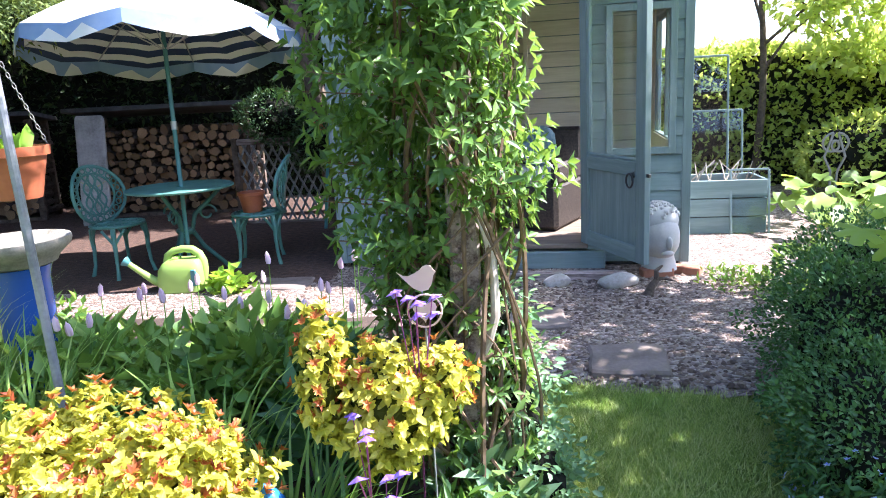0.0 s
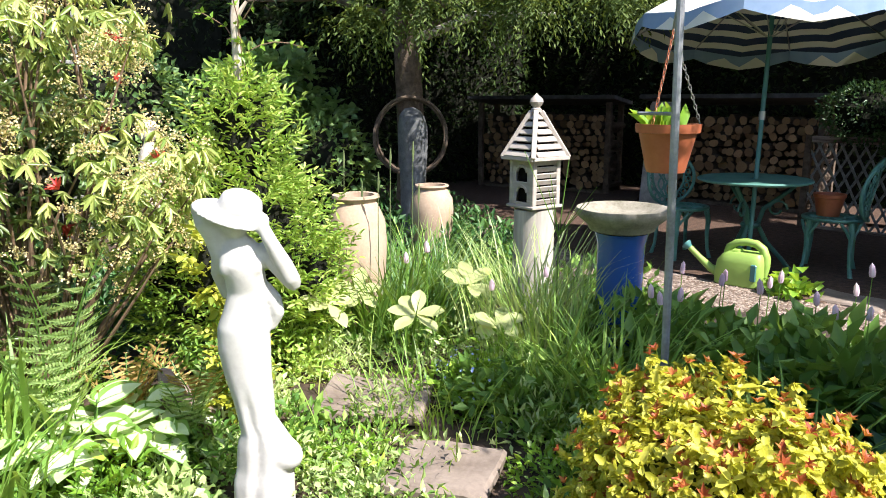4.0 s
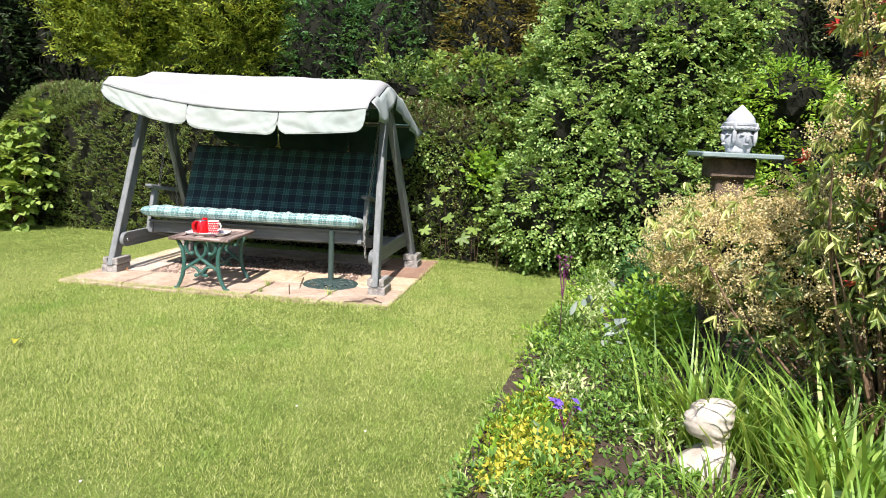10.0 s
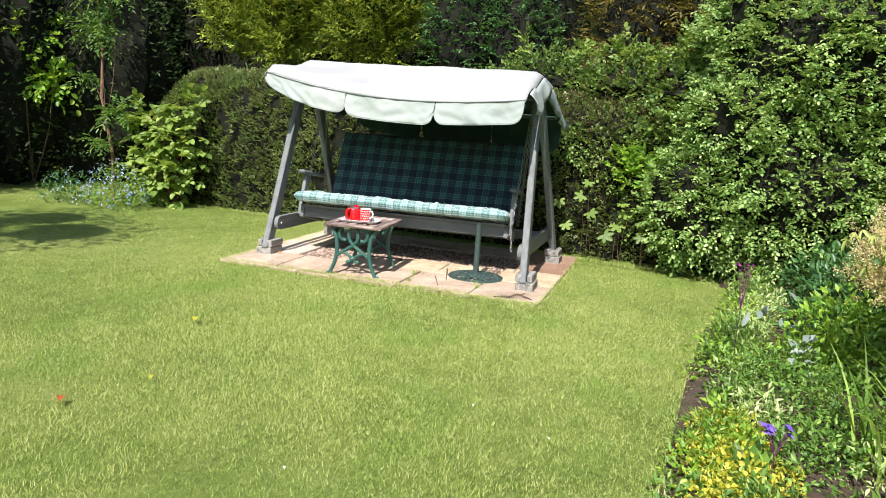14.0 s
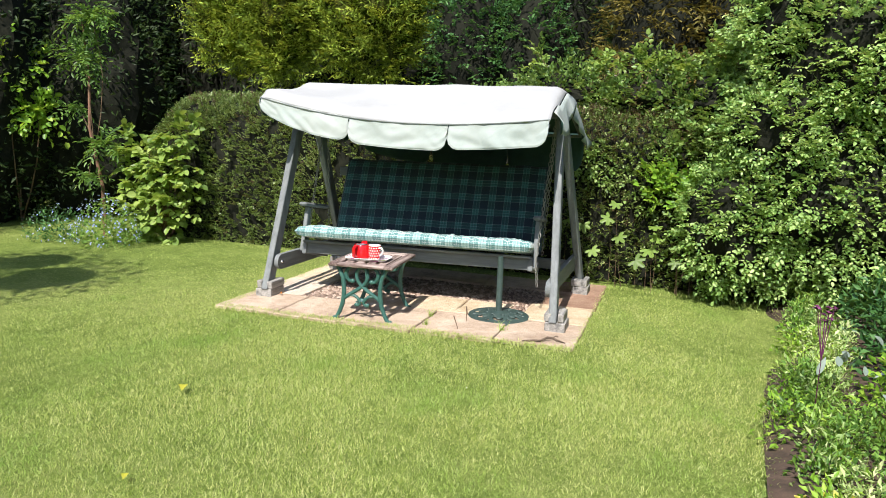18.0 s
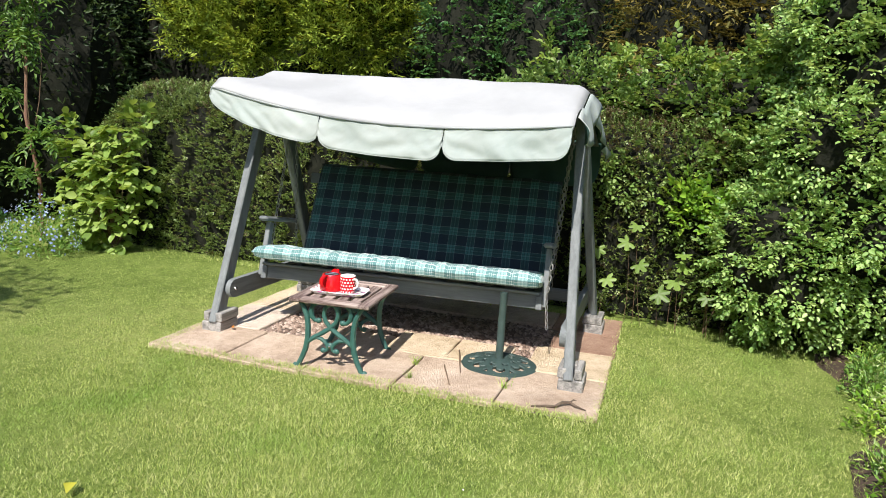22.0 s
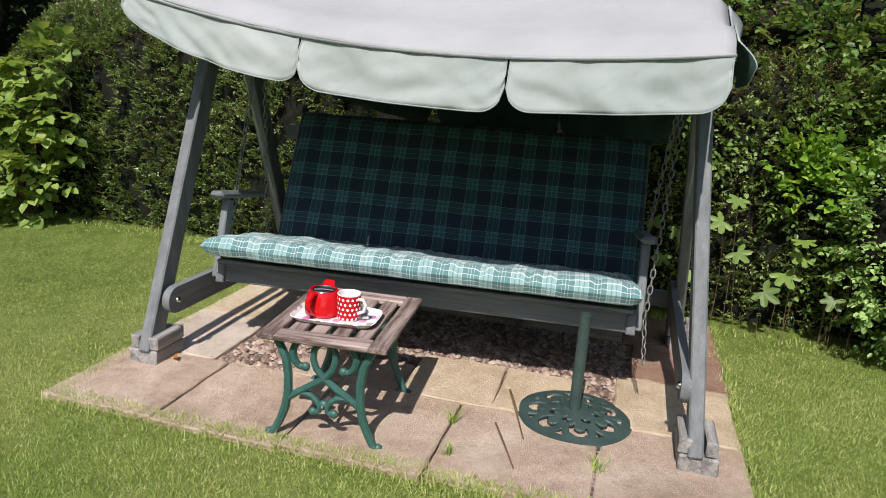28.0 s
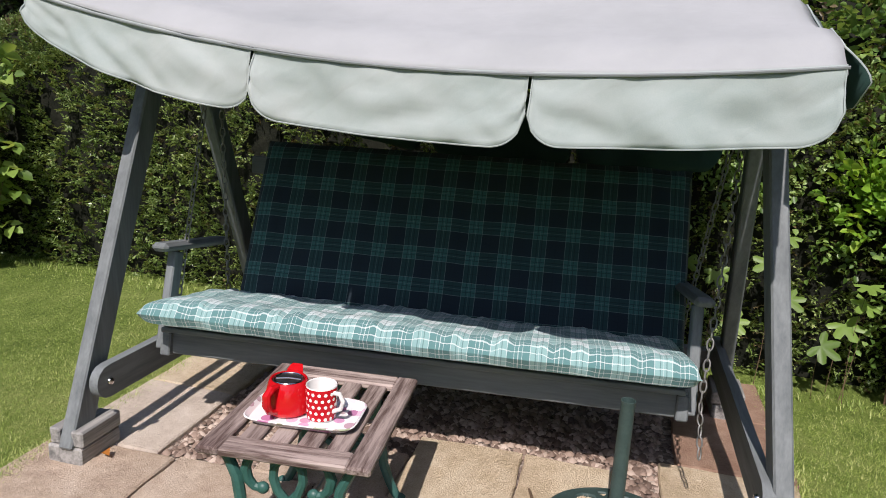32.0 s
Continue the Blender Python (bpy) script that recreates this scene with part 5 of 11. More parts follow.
def side_table():
    root = thing("side_table", "small garden table with weathered slatted top and green scrolled cast-iron legs", "table", SW @ pose(-0.189, -0.087, 0, 0, 0, 5))
    a, b, zt = 0.243, 0.297, 0.44
    top = new("tabletop", None)
    top.empty_display_size = 0.1
    top.parent = root
    for sy in (-1, 1):
        bm = B()
        box(bm, (0, sy * (b - 0.04), zt - 0.011), (2 * a - 0.13, 0.078, 0.024), bevel=0.005)
        part("end_rail", bm, M["teak_x"], top)
    for sx in (-1, 1):
        bm = B()
        box(bm, (sx * (a - 0.034), 0, zt - 0.011), (0.068, 2 * b, 0.024), bevel=0.006)
        part("side_rail", bm, M["teak"], top)
    for k in range(4):
        bm = B()
        box(bm, (-0.126 + 0.084 * k, 0, zt - 0.013), (0.06, 2 * b - 0.158, 0.018), bevel=0.004)
        part("slat", bm, M["teak"], top, "weathered grey-brown slat")
    for sy in (-1, 1):
        y = sy * (b - 0.055)
        leg = new("end_frame", None)
        leg.empty_display_size = 0.1
        leg.parent = root
        for sx in (-1, 1):
            bm = B()
            tube(bm, [(sx * 0.196, y, 0.42), (sx * 0.172, y, 0.385), (sx * 0.149, y, 0.335), (sx * 0.139, y, 0.27), (sx * 0.139, y, 0.2), (sx * 0.15, y, 0.135), (sx * 0.17, y, 0.08), (sx * 0.192, y, 0.035), (sx * 0.207, y, 0.019)], [0.012, 0.015, 0.0165, 0.017, 0.0175, 0.0175, 0.016, 0.015, 0.014], 8)
            sphere(bm, (sx * 0.213, y - 0.004 * sy, 0.02), (0.02, 0.017, 0.0185), u=10, v=6)
            part("leg", bm, M["iron"], leg)
            bm = B()
            tube(bm, [(sx * 0.062, y, 0.418), (sx * 0.09, y, 0.412), (sx * 0.113, y, 0.393), (sx * 0.123, y, 0.362), (sx * 0.116, y, 0.33), (sx * 0.097, y, 0.31), (sx * 0.074, y, 0.307)], [0.009, 0.012, 0.0145, 0.0155, 0.0145, 0.0125, 0.012], 8)
            sphere(bm, (sx * 0.073, y, 0.309), (0.0185, 0.015, 0.0175), u=10, v=6)
            part("scroll", bm, M["iron"], leg)
            bm = B()
            tube(bm, [(sx * 0.142, y, 0.172), (sx * 0.1, y, 0.205), (sx * 0.045, y, 0.24), (0, y, 0.272), (-sx * 0.031, y, 0.308), (-sx * 0.043, y, 0.345), (-sx * 0.039, y, 0.381), (-sx * 0.022, y, 0.404), (0, y, 0.412)], [0.0135, 0.014, 0.0145, 0.0135, 0.013, 0.0135, 0.0135, 0.0125, 0.012], 8)
            part("ribbon", bm, M["iron"], leg)
            bm = B()
            tube(bm, [(sx * 0.118, y, 0.192), (sx * 0.085, y, 0.205), (sx * 0.055, y, 0.201), (sx * 0.03, y, 0.183), (sx * 0.014, y, 0.16), (sx * 0.017, y, 0.14), (sx * 0.034, y, 0.13)], [0.01, 0.0115, 0.012, 0.0125, 0.0125, 0.011, 0.011], 8)
            sphere(bm, (sx * 0.041, y, 0.134), (0.0175, 0.014, 0.0165), u=10, v=6)
            part("lower_scroll", bm, M["iron"], leg)
        bm = B()
        sphere(bm, (0, y, 0.165), (0.022, 0.014, 0.02), u=10, v=6)
        part("boss", bm, M["iron"], leg)
        bm = B()
        sphere(bm, (0, y + sy * 0.014, 0.163), 0.007, u=8, v=6)
        part("bolt", bm, M["chrome"], leg, "bright steel bolt")
    bm = B()
    tube(bm, [(0, -b + 0.055, 0.165), (0, b - 0.055, 0.165)], 0.007, 8)
    part("tie_rod", bm, M["steel"], root)
    return root


side_table()


def tea_tray():
    m = SW @ pose(-0.205, -0.14, 0.441, 0, 0, 6) @ Matrix.Scale(1.1, 4)
    n = Nodes("flowered_tray")
    v = n.node("ShaderNodeTexVoronoi")
    v.inputs["Scale"].default_value = 24.0
    n.put(v.inputs["Vector"], n.coords())
    sep = n.node("ShaderNodeSeparateColor")
    n.put(sep.inputs[0], v.outputs["Color"])
    petals = n.ramp(sep.outputs[0], (0.0, (0.3, 0.42, 0.2)), (0.3, (0.6, 0.3, 0.48)), (0.5, (0.78, 0.6, 0.7)), (0.68, (0.22, 0.36, 0.16)), (0.85, (0.5, 0.2, 0.36)))
    col = n.mix(n.math("LESS_THAN", v.outputs["Distance"], 0.42), (0.78, 0.76, 0.76), petals)
    mat = n.set(Base_Color=col, Roughness=0.25)
    root = thing("tea_tray", "small rounded white tray with a flower print", "tray", m)
    def oval(a, b, z, k=44, e=5.5):
        return [(math.copysign(abs(math.cos(q)) ** (2 / e), math.cos(q)) * a, math.copysign(abs(math.sin(q)) ** (2 / e), math.sin(q)) * b, z) for q in (2 * math.pi * j / k for j in range(k))]
    bm = B()
    loft(bm, [oval(0.138, 0.08, 0.0), oval(0.15, 0.092, 0.013), oval(0.153, 0.095, 0.0155), oval(0.15, 0.092, 0.0175), oval(0.14, 0.082, 0.005)])
    part("dish", bm, mat, root)
    # teapot
    pot = thing("teapot", "glossy red teapot with a steel infuser lid, on the tray", "teapot", m @ pose(-0.055, 0.012, 0.007, 0, 0, 0) @ Matrix.Diagonal((1.12, 1.12, 0.94, 1.0)))
    bm = B()
    lathe(bm, [(0, 0), (0.053, 0), (0.058, 0.006), (0.0585, 0.018), (0.056, 0.045), (0.051, 0.072), (0.046, 0.09), (0.0435, 0.094), (0.04, 0.094), (0.038, 0.088), (0.037, 0.08), (0, 0.079)], 32)
    part("body", bm, M["red"], pot)
    bm = B()
    lathe(bm, [(0, 0.082), (0.037, 0.082), (0.0375, 0.091), (0.034, 0.0925), (0.031, 0.089), (0, 0.088)], 28)
    part("lid", bm, M["black"], pot, "dark steel infuser lid")
    bm = B()
    tube(bm, [(0.034 * math.cos(q), 0.034 * math.sin(q), 0.0925) for q in (2 * math.pi * k / 20 for k in range(20))], 0.0022, 6, closed=True)
    tube(bm, [(-0.03, -0.004, 0.091), (0.0, 0.0, 0.094), (0.03, 0.004, 0.091)], 0.002, 6)
    part("lid_rim", bm, M["chrome"], pot, "bright steel rim and lifting wire")
    bm = B()
    loft(bm, [[(x * w, 0.043 + y, z) for x, z in ((-1, 0.06 + z0), (1, 0.06 + z0), (1, 0.062 + z0 + h), (-1, 0.062 + z0 + h))] for w, y, z0, h in ((0.02, 0.0, -0.01, 0.045), (0.016, 0.012, 0.006, 0.038), (0.012, 0.02, 0.018, 0.028))])
    part("spout", bm, M["red"], pot)
    bm = B()
    tube(bm, [(-0.01, -0.04, 0.088), (-0.017, -0.063, 0.09), (-0.022, -0.08, 0.076), (-0.022, -0.082, 0.05), (-0.018, -0.072, 0.026), (-0.01, -0.055, 0.018)], [0.008, 0.01, 0.0105, 0.01, 0.009, 0.008], 9)
    part("handle", bm, M["red"], pot)
    # mug
    mug = thing("mug", "red mug with white polka dots and a white handle", "mug", m @ pose(0.045, -0.012, 0.007, 0, 0, -20))
    bm = B()
    lathe(bm, [(0, 0), (0.036, 0), (0.039, 0.004), (0.0415, 0.092), (0.0405, 0.094), (0.0385, 0.092), (0.036, 0.01), (0, 0.008)], 32)
    nn = Nodes("polka_glaze")
    ax = nn.axes()
    ang = nn.math("MULTIPLY", nn.math("ARCTAN2", ax[1], ax[0]), 15 / (2 * math.pi))
    rowv = nn.math("MULTIPLY", ax[2], 58.0)
    row = nn.math("FLOOR", rowv)
    shift = nn.math("MULTIPLY", nn.math("MODULO", row, 2.0), 0.5)
    fx = nn.math("SUBTRACT", nn.math("FRACT", nn.math("ADD", nn.math("ADD", ang, shift), 20.0)), 0.5)
    fy = nn.math("SUBTRACT", nn.math("FRACT", rowv), 0.5)
    rr = nn.math("SQRT", nn.math("ADD", nn.math("MULTIPLY", fx, fx), nn.math("MULTIPLY", fy, fy)))
    rad = nn.math("SQRT", nn.math("ADD", nn.math("MULTIPLY", ax[0], ax[0]), nn.math("MULTIPLY", ax[1], ax[1])))
    inside = nn.math("LESS_THAN", rad, nn.math("ADD", 0.0383, nn.math("MULTIPLY", ax[2], 0.02)))
    white = nn.math("MAXIMUM", nn.math("LESS_THAN", rr, 0.27), nn.math("MAXIMUM", inside, nn.math("GREATER_THAN", ax[2], 0.0905)))
    part("cup", bm, nn.set(Base_Color=nn.mix(white, (0.5, 0.008, 0.015), (0.82, 0.8, 0.77)), Roughness=0.15), mug)
    bm = B()
    tube(bm, [(0.039, 0, 0.078), (0.06, 0, 0.08), (0.07, 0, 0.062), (0.064, 0, 0.04), (0.038, 0, 0.026)], 0.006, 8)
    part("handle", bm, M["white_glaze"], mug, "white handle")


tea_tray()


def parasol_base():
    root = thing("umbrella_stand", "round green cast-iron umbrella stand with a pierced scroll pattern", "umbrella stand", SW @ pose(0.715, 0.235, 0, 0, 0, 0))
    R = 0.243
    bm = B()
    lathe(bm, [(R - 0.03, 0.002), (R, 0.002), (R + 0.003, 0.012), (R - 0.002, 0.024), (R - 0.02, 0.03), (R - 0.034, 0.026), (R - 0.03, 0.002)], 56)
    part("rim", bm, M["iron_grey"], root)
    # pierced plate: leaf-shaped openings round a solid middle
    bm = B()
    nr, na = 36, 210
    grid = [[bm.verts.new((r * math.cos(2 * math.pi * j / na), r * math.sin(2 * math.pi * j / na), 0.058 - 0.034 * (r / R) ** 1.6)) for j in range(na)] for r in (0.03 + (R - 0.05) * i / nr for i in range(nr + 1))]
    for i in range(nr):
        r = 0.03 + (R - 0.05) * (i + 0.5) / nr
        for j in range(na):
            q = ((j + 0.5) / na * 7) % 1 - 0.5
            h = ((j + 0.5) / na * 7 + 0.5) % 1 - 0.5
            w, wh = q * r * 0.898, h * r * 0.898
            hole = (r - 0.15) ** 2 + w ** 2 < 0.041 ** 2 and (r - 0.128) ** 2 + (w - 0.008) ** 2 > 0.024 ** 2
            hole = hole or (0.16 < r < 0.198 and abs(wh) < 0.022 * (r - 0.152) / 0.046)
            hole = hole or ((r - 0.088) ** 2 + wh ** 2 < 0.021 ** 2 and (r - 0.079) ** 2 + (wh - 0.006) ** 2 > 0.012 ** 2)
            if not hole:
                bm.faces.new((grid[i][j], grid[i + 1][j], grid[i + 1][(j + 1) % na], grid[i][(j + 1) % na]))
    bmesh.ops.delete(bm, geom=[v for v in bm.verts if not v.link_faces], context="VERTS")
    plate = part("pierced_plate", bm, M["iron_grey"], root, "scroll-pierced cast plate")
    plate.modifiers.new("thickness", "SOLIDIFY").thickness = 0.018
    bm = B()
    lathe(bm, [(0, 0.03), (0.05, 0.045), (0.055, 0.052), (0.036, 0.06), (0, 0.06)], 24)
    part("hub", bm, M["iron_grey"], root)
    bm = B()
    lathe(bm, [(0.026, 0.05), (0.024, 0.06), (0.023, 0.47), (0.024, 0.475), (0.0205, 0.475), (0.0205, 0.1), (0, 0.1)], 20, pose(0, 0, 0.005))
    part("pole_socket", bm, M["iron_grey"], root, "upright green steel tube, open at the top")
    return root


parasol_base()

# paving under the swing: sandstone flags round a gravel bed
pad = thing("swing_patio", "uneven sandstone flags with a gravel strip under the swing seat", "paving", SW, kind="structure")
FLAGS = [(-1.36, -0.42, -0.86, 0.12), (-0.84, -0.43, -0.32, 0.14), (-0.3, -0.42, 0.24, 0.15), (0.26, -0.4, 0.82, 0.16), (0.84, -0.36, 1.37, 0.2),
         (-1.36, 0.14, -0.95, 0.66), (-1.36, 0.68, -0.95, 1.2), (-1.36, 1.22, -0.86, 1.66), (-0.55, 0.16, -0.06, 0.44), (-0.04, 0.17, 0.36, 0.6), (0.38, 0.18, 0.74, 0.6), (0.88, 0.22, 1.37, 0.72), (0.95, 0.74, 1.38, 1.22), (0.9, 1.24, 1.38, 1.68),
         (-0.84, 1.24, -0.3, 1.66), (-0.28, 1.25, 0.3, 1.67), (0.32, 1.25, 0.88, 1.67)]
for i, (xa, ya, xb, yb) in enumerate(FLAGS):
    bm = B()
    r = random.Random(i)
    box(bm, ((xa + xb) / 2, (ya + yb) / 2, 0.004 + r.uniform(0, 0.004)), (xb - xa + 0.012, yb - ya + 0.012, 0.04), pose(0, 0, 0, r.uniform(-0.4, 0.4), r.uniform(-0.4, 0.4), r.uniform(-0.5, 0.5)), 0.006)
    bmesh.ops.subdivide_edges(bm, edges=[e for e in bm.edges if e.calc_length() > 0.2], cuts=5, use_grid_fill=True)
    for v in bm.verts:
        v.co += Vector((noise.noise(v.co * 9 + Vector((i, 0, 0))) * 0.008, noise.noise(v.co * 9 + Vector((0, i, 5))) * 0.008, noise.noise(v.co * 5) * 0.004))
    part("flagstone", bm, M["flag_red"] if i in (12, 13) else M[("flag_pink", "flag_pink", "flag_pink", "flag_pink", "flag_pink", "flag_grey", "flag", "flag", "flag_pink", "flag", "flag", "flag")[i % 12]], pad)
bm = B()
box(bm, (0, 0.63, -0.006), (2.68, 2.02, 0.02), bevel=0)
part("joint_sand", bm, M["gravel"], pad)


def pebbles(name, P, size, material, label, parent=None):
    """Loose rounded stones: low eight-sided lumps scattered over the ground."""
    base = np.array([(1, 0, 0), (0.35, 0.9, 0.05), (-0.7, 0.65, 0), (-0.95, -0.3, 0.04), (-0.1, -1, 0), (0.8, -0.6, 0), (0.25, 0.2, 0.75), (-0.35, -0.2, 0.7)])
    tri = np.array([(0, 1, 6), (1, 2, 6), (2, 7, 6), (2, 3, 7), (3, 4, 7), (4, 5, 7), (5, 6, 7), (5, 0, 6)])
    n = len(P)
    ang = rng.random(n) * 6.28
    s = size * rng.uniform(0.5, 1.35, (n, 1, 1)) * rng.uniform(0.75, 1.2, (n, 1, 3))
    q = base[None] * s + rng.normal(0, 0.06, (n, 8, 3)) * size
    c, sn = np.cos(ang)[:, None], np.sin(ang)[:, None]
    V = np.stack([q[..., 0] * c - q[..., 1] * sn, q[..., 0] * sn + q[..., 1] * c, q[..., 2]], -1) + P[:, None, :]
    F = (np.arange(n)[:, None, None] * 8 + tri[None]).reshape(-1, 3)
    me = raw(name, V.reshape(-1, 3), F, material, True)
    if parent is None:
        return tagged(new(name, me), label, "gravel", kind="stuff")
    return tagged(part(name, me, material, parent, label), kind="stuff")


P = np.stack([rng.uniform(-0.93, 0.9, 6500), rng.uniform(0.16, 1.22, 6500), rng.uniform(0.0, 0.014, 6500)], 1)
P = P[~((P[:, 0] > -0.55) & (P[:, 1] < 0.43) & (P[:, 0] < -0.04)) & ~((P[:, 0] > -0.05) & (P[:, 1] < 0.59) & (P[:, 0] < 0.745))]
pebbles("pebble_bed", P, 0.0155, M["pebble_buff"], "loose buff and pinkish pebbles", pad)

# ---- summer house ----
def summer_house():
    A = math.degrees(math.atan2(5.45 - 5.75, 1.6 + 0.93))
    m = pose(-0.93, 5.75, 0, 0, 0, A)
    W, D, H, Z0 = 2.49, 2.1, 2.25, 0.06
    root = thing("summer_house", "blue-grey painted timber summer house with its glazed door open", "summer house", m)
    base = B()
    box(base, (W / 2, D / 2, 0.03), (W - 0.06, D - 0.06, 0.06), bevel=0.005)
    part("base", base, M["felt"], root)
    bm = B()
    box(bm, (W / 2, D / 2, 0.18), (W - 0.1, D - 0.1, 0.05), bevel=0.004)
    part("floor_deck", bm, M["floorwood"], root)
    # front wall: boards either side of the door opening, with window holes
    door0, door1 = 1.0, 1.79
    wins = [(0.14, 0.78, 0.86, 1.72), (1.98, 2.39, 0.84, 1.78)]
    wall = new("front_wall", None)
    wall.parent = root
    step = 0.125
    k = 0
    z = Z0
    while z < H - 0.02:
        zt = min(z + step, H)
        spans = [(0.0, door0), (door1, W)] if zt < 2.02 else [(0.0, W)]
        if zt < 0.24:
            spans = [(0.0, W)]
        for a, b in spans:
            cuts = [(a, b)]
            for wa, wb, wz0, wz1 in wins:
                if zt > wz0 + 0.02 and z < wz1 - 0.02:
                    cuts = [s for c in cuts for s in ((c[0], min(c[1], wa)), (max(c[0], wb), c[1])) if s[1] - s[0] > 0.01] if any(c[0] < wb and c[1] > wa for c in cuts) else cuts
            for c0, c1 in cuts:
                bm = B()
                loft(bm, [[(x, -0.006, z), (x, -0.018, z + 0.004), (x, -0.018, zt - 0.028), (x, -0.008, zt - 0.012), (x, -0.008, zt), (x, 0.012, zt), (x, 0.012, z)] for x in (c0, c1)])
                part("board", bm, M["clad"], wall)
        z += step
        k += 1
    # side walls, back wall, lining, roof
    for x, nm in ((0.0, "side_wall"), (W, "side_wall")):
        sw = new(nm, None)
        sw.parent = root
        z = Z0
        while z < H - 0.02:
            zt = min(z + step, H)
            sx = -1 if x == 0 else 1
            # unseen opening in the side wall, added to let sun light the inside
            gaps = [(0.0, 0.35), (1.75, D)] if sx > 0 and 0.85 < (z + zt) / 2 < 1.85 else [(0.0, D)]
            for ya, yb in gaps:
                bm = B()
                loft(bm, [[(x + sx * 0.018, y, z + 0.004), (x + sx * 0.018, y, zt - 0.028), (x + sx * 0.008, y, zt - 0.01), (x + sx * 0.008, y, zt), (x - sx * 0.01, y, zt), (x - sx * 0.01, y, z)] for y in (ya, yb)])
                part("board", bm, M["clad"], sw)
            z += step
    bm = B()
    box(bm, (W / 2, D, (H + Z0) / 2), (W, 0.03, H - Z0))
    part("back_wall", bm, M["clad"], root)
    for i in range(14):
        bm = B()
        box(bm, (W / 2, D - 0.03, 0.25 + i * 0.145), (W - 0.08, 0.012, 0.138), bevel=0.004)
        part("lining_board", bm, M["cream"], root, "cream painted lining board")
    for x, y0, y1, z0, z1 in ((0.03, 0.04, D - 0.04, 0.21, 2.2), (W - 0.03, 0.04, D - 0.04, 0.21, 0.85), (W - 0.03, 0.04, 0.35, 0.85, 2.2), (W - 0.03, 1.75, D - 0.04, 0.85, 2.2)):
        bm = B()
        box(bm, (x, (y0 + y1) / 2, (z0 + z1) / 2), (0.012, y1 - y0, z1 - z0), bevel=0.003)
        part("side_lining", bm, M["cream"], root)
    # frame of the added opening
    bm = B()
    for y in (0.35, 1.05, 1.75):
        box(bm, (W, y, 1.36), (0.05, 0.045, 1.05), bevel=0.004)
    for z in (0.84, 1.88):
        box(bm, (W, 1.05, z), (0.05, 1.45, 0.045), bevel=0.004)
    part("side_window_frame", bm, M["clad_z"], root)
    for x in (0.62, 1.28, 1.95):
        bm = B()
        box(bm, (x, D - 0.05, 1.2), (0.045, 0.04, 2.0))
        part("stud", bm, M["cream"], root)
    bm = B()
    loft(bm, [[(-0.14, y, z), (-0.14, y, z + 0.03), (W + 0.14, y, z + 0.03), (W + 0.14, y, z)] for y, z in ((-0.22, 2.24), (D / 2, 2.66), (D + 0.15, 2.26))])
    roof = part("roof", bm, M["felt"], root, "felted pitched roof")
    bm = B()
    box(bm, (W / 2, -0.2, 2.22), (W + 0.26, 0.025, 0.11))
    part("fascia", bm, M["clad"], roof)
    # corner boards and door frame
    for x in (0.0, W):
        bm = B()
        box(bm, (x, -0.022, (H + Z0) / 2), (0.06, 0.022, H - Z0), bevel=0.003)
        part("corner_board", bm, M["clad_z"], root)
    for x in (door0 - 0.02, door1 + 0.02):
        bm = B()
        box(bm, (x, -0.012, 1.11), (0.05, 0.075, 1.86), bevel=0.003)
        part("door_jamb", bm, M["clad_z"], root)
    bm = B()
    box(bm, ((door0 + door1) / 2, -0.012, 2.05), (door1 - door0 + 0.1, 0.075, 0.05))
    part("door_head", bm, M["clad"], root)
    bm = B()
    box(bm, ((door0 + door1) / 2, -0.03, 0.195), (door1 - door0 + 0.08, 0.14, 0.035))
    part("threshold", bm, M["floorwood"], root, "pale worn threshold")
    bm = B()
    box(bm, (1.2, -0.06, 0.09), (1.5, 0.07, 0.13), bevel=0.008)
    part("step_board", bm, M["clad"], root)
    for wa, wb, z0, z1 in wins:
        w = new("window", None)
        w.parent = root
        bm = B()
        for x in (wa, wb):
            box(bm, (x, -0.02, (z0 + z1) / 2), (0.045, 0.06, z1 - z0 + 0.04), bevel=0.004)
        for zz in (z0, z1):
            box(bm, ((wa + wb) / 2, -0.02, zz), (wb - wa, 0.06, 0.045), bevel=0.004)
        part("window_frame", bm, M["clad_z"], w)
        bm = B()
        box(bm, ((wa + wb) / 2, 0.0, (z0 + z1) / 2), (wb - wa - 0.03, 0.005, z1 - z0 - 0.03), bevel=0)
        part("pane", bm, M["glass"], w).visible_shadow = False
    # the open door, hinged at its jamb and swung out
    Dm = pose(1.80, -0.045, 0, 0, 0, -180 + 118)
    door = new("door", None)
    door.parent = root
    door.matrix_basis = Dm
    tagged(door, "half-glazed blue-grey door standing open")
    w, z0, z1, th = 0.78, 0.215, 2.02, 0.042
    for x in (0.045, w - 0.045):
        bm = B()
        box(bm, (x, 0, (z0 + z1) / 2), (0.09, th, z1 - z0), bevel=0.004)
        part("stile", bm, M["clad_z"], door)
    for zz, hh in ((z0 + 0.05, 0.1), (0.79, 0.09), (z1 - 0.045, 0.09)):
        bm = B()
        box(bm, (w / 2, 0, zz), (w - 0.18, th, hh), bevel=0.004)
        part("rail", bm, M["clad"], door)
    bm = B()
    box(bm, (w / 2, 0, 0.53), (w - 0.17, 0.014, 0.45), bevel=0.003)
    for s in (-1, 1):
        for x in (0.1, w - 0.1):
            box(bm, (x, s * 0.012, 0.53), (0.018, 0.014, 0.44), bevel=0.004)
    part("lower_panel", bm, M["clad_z"], door)
    bm = B()
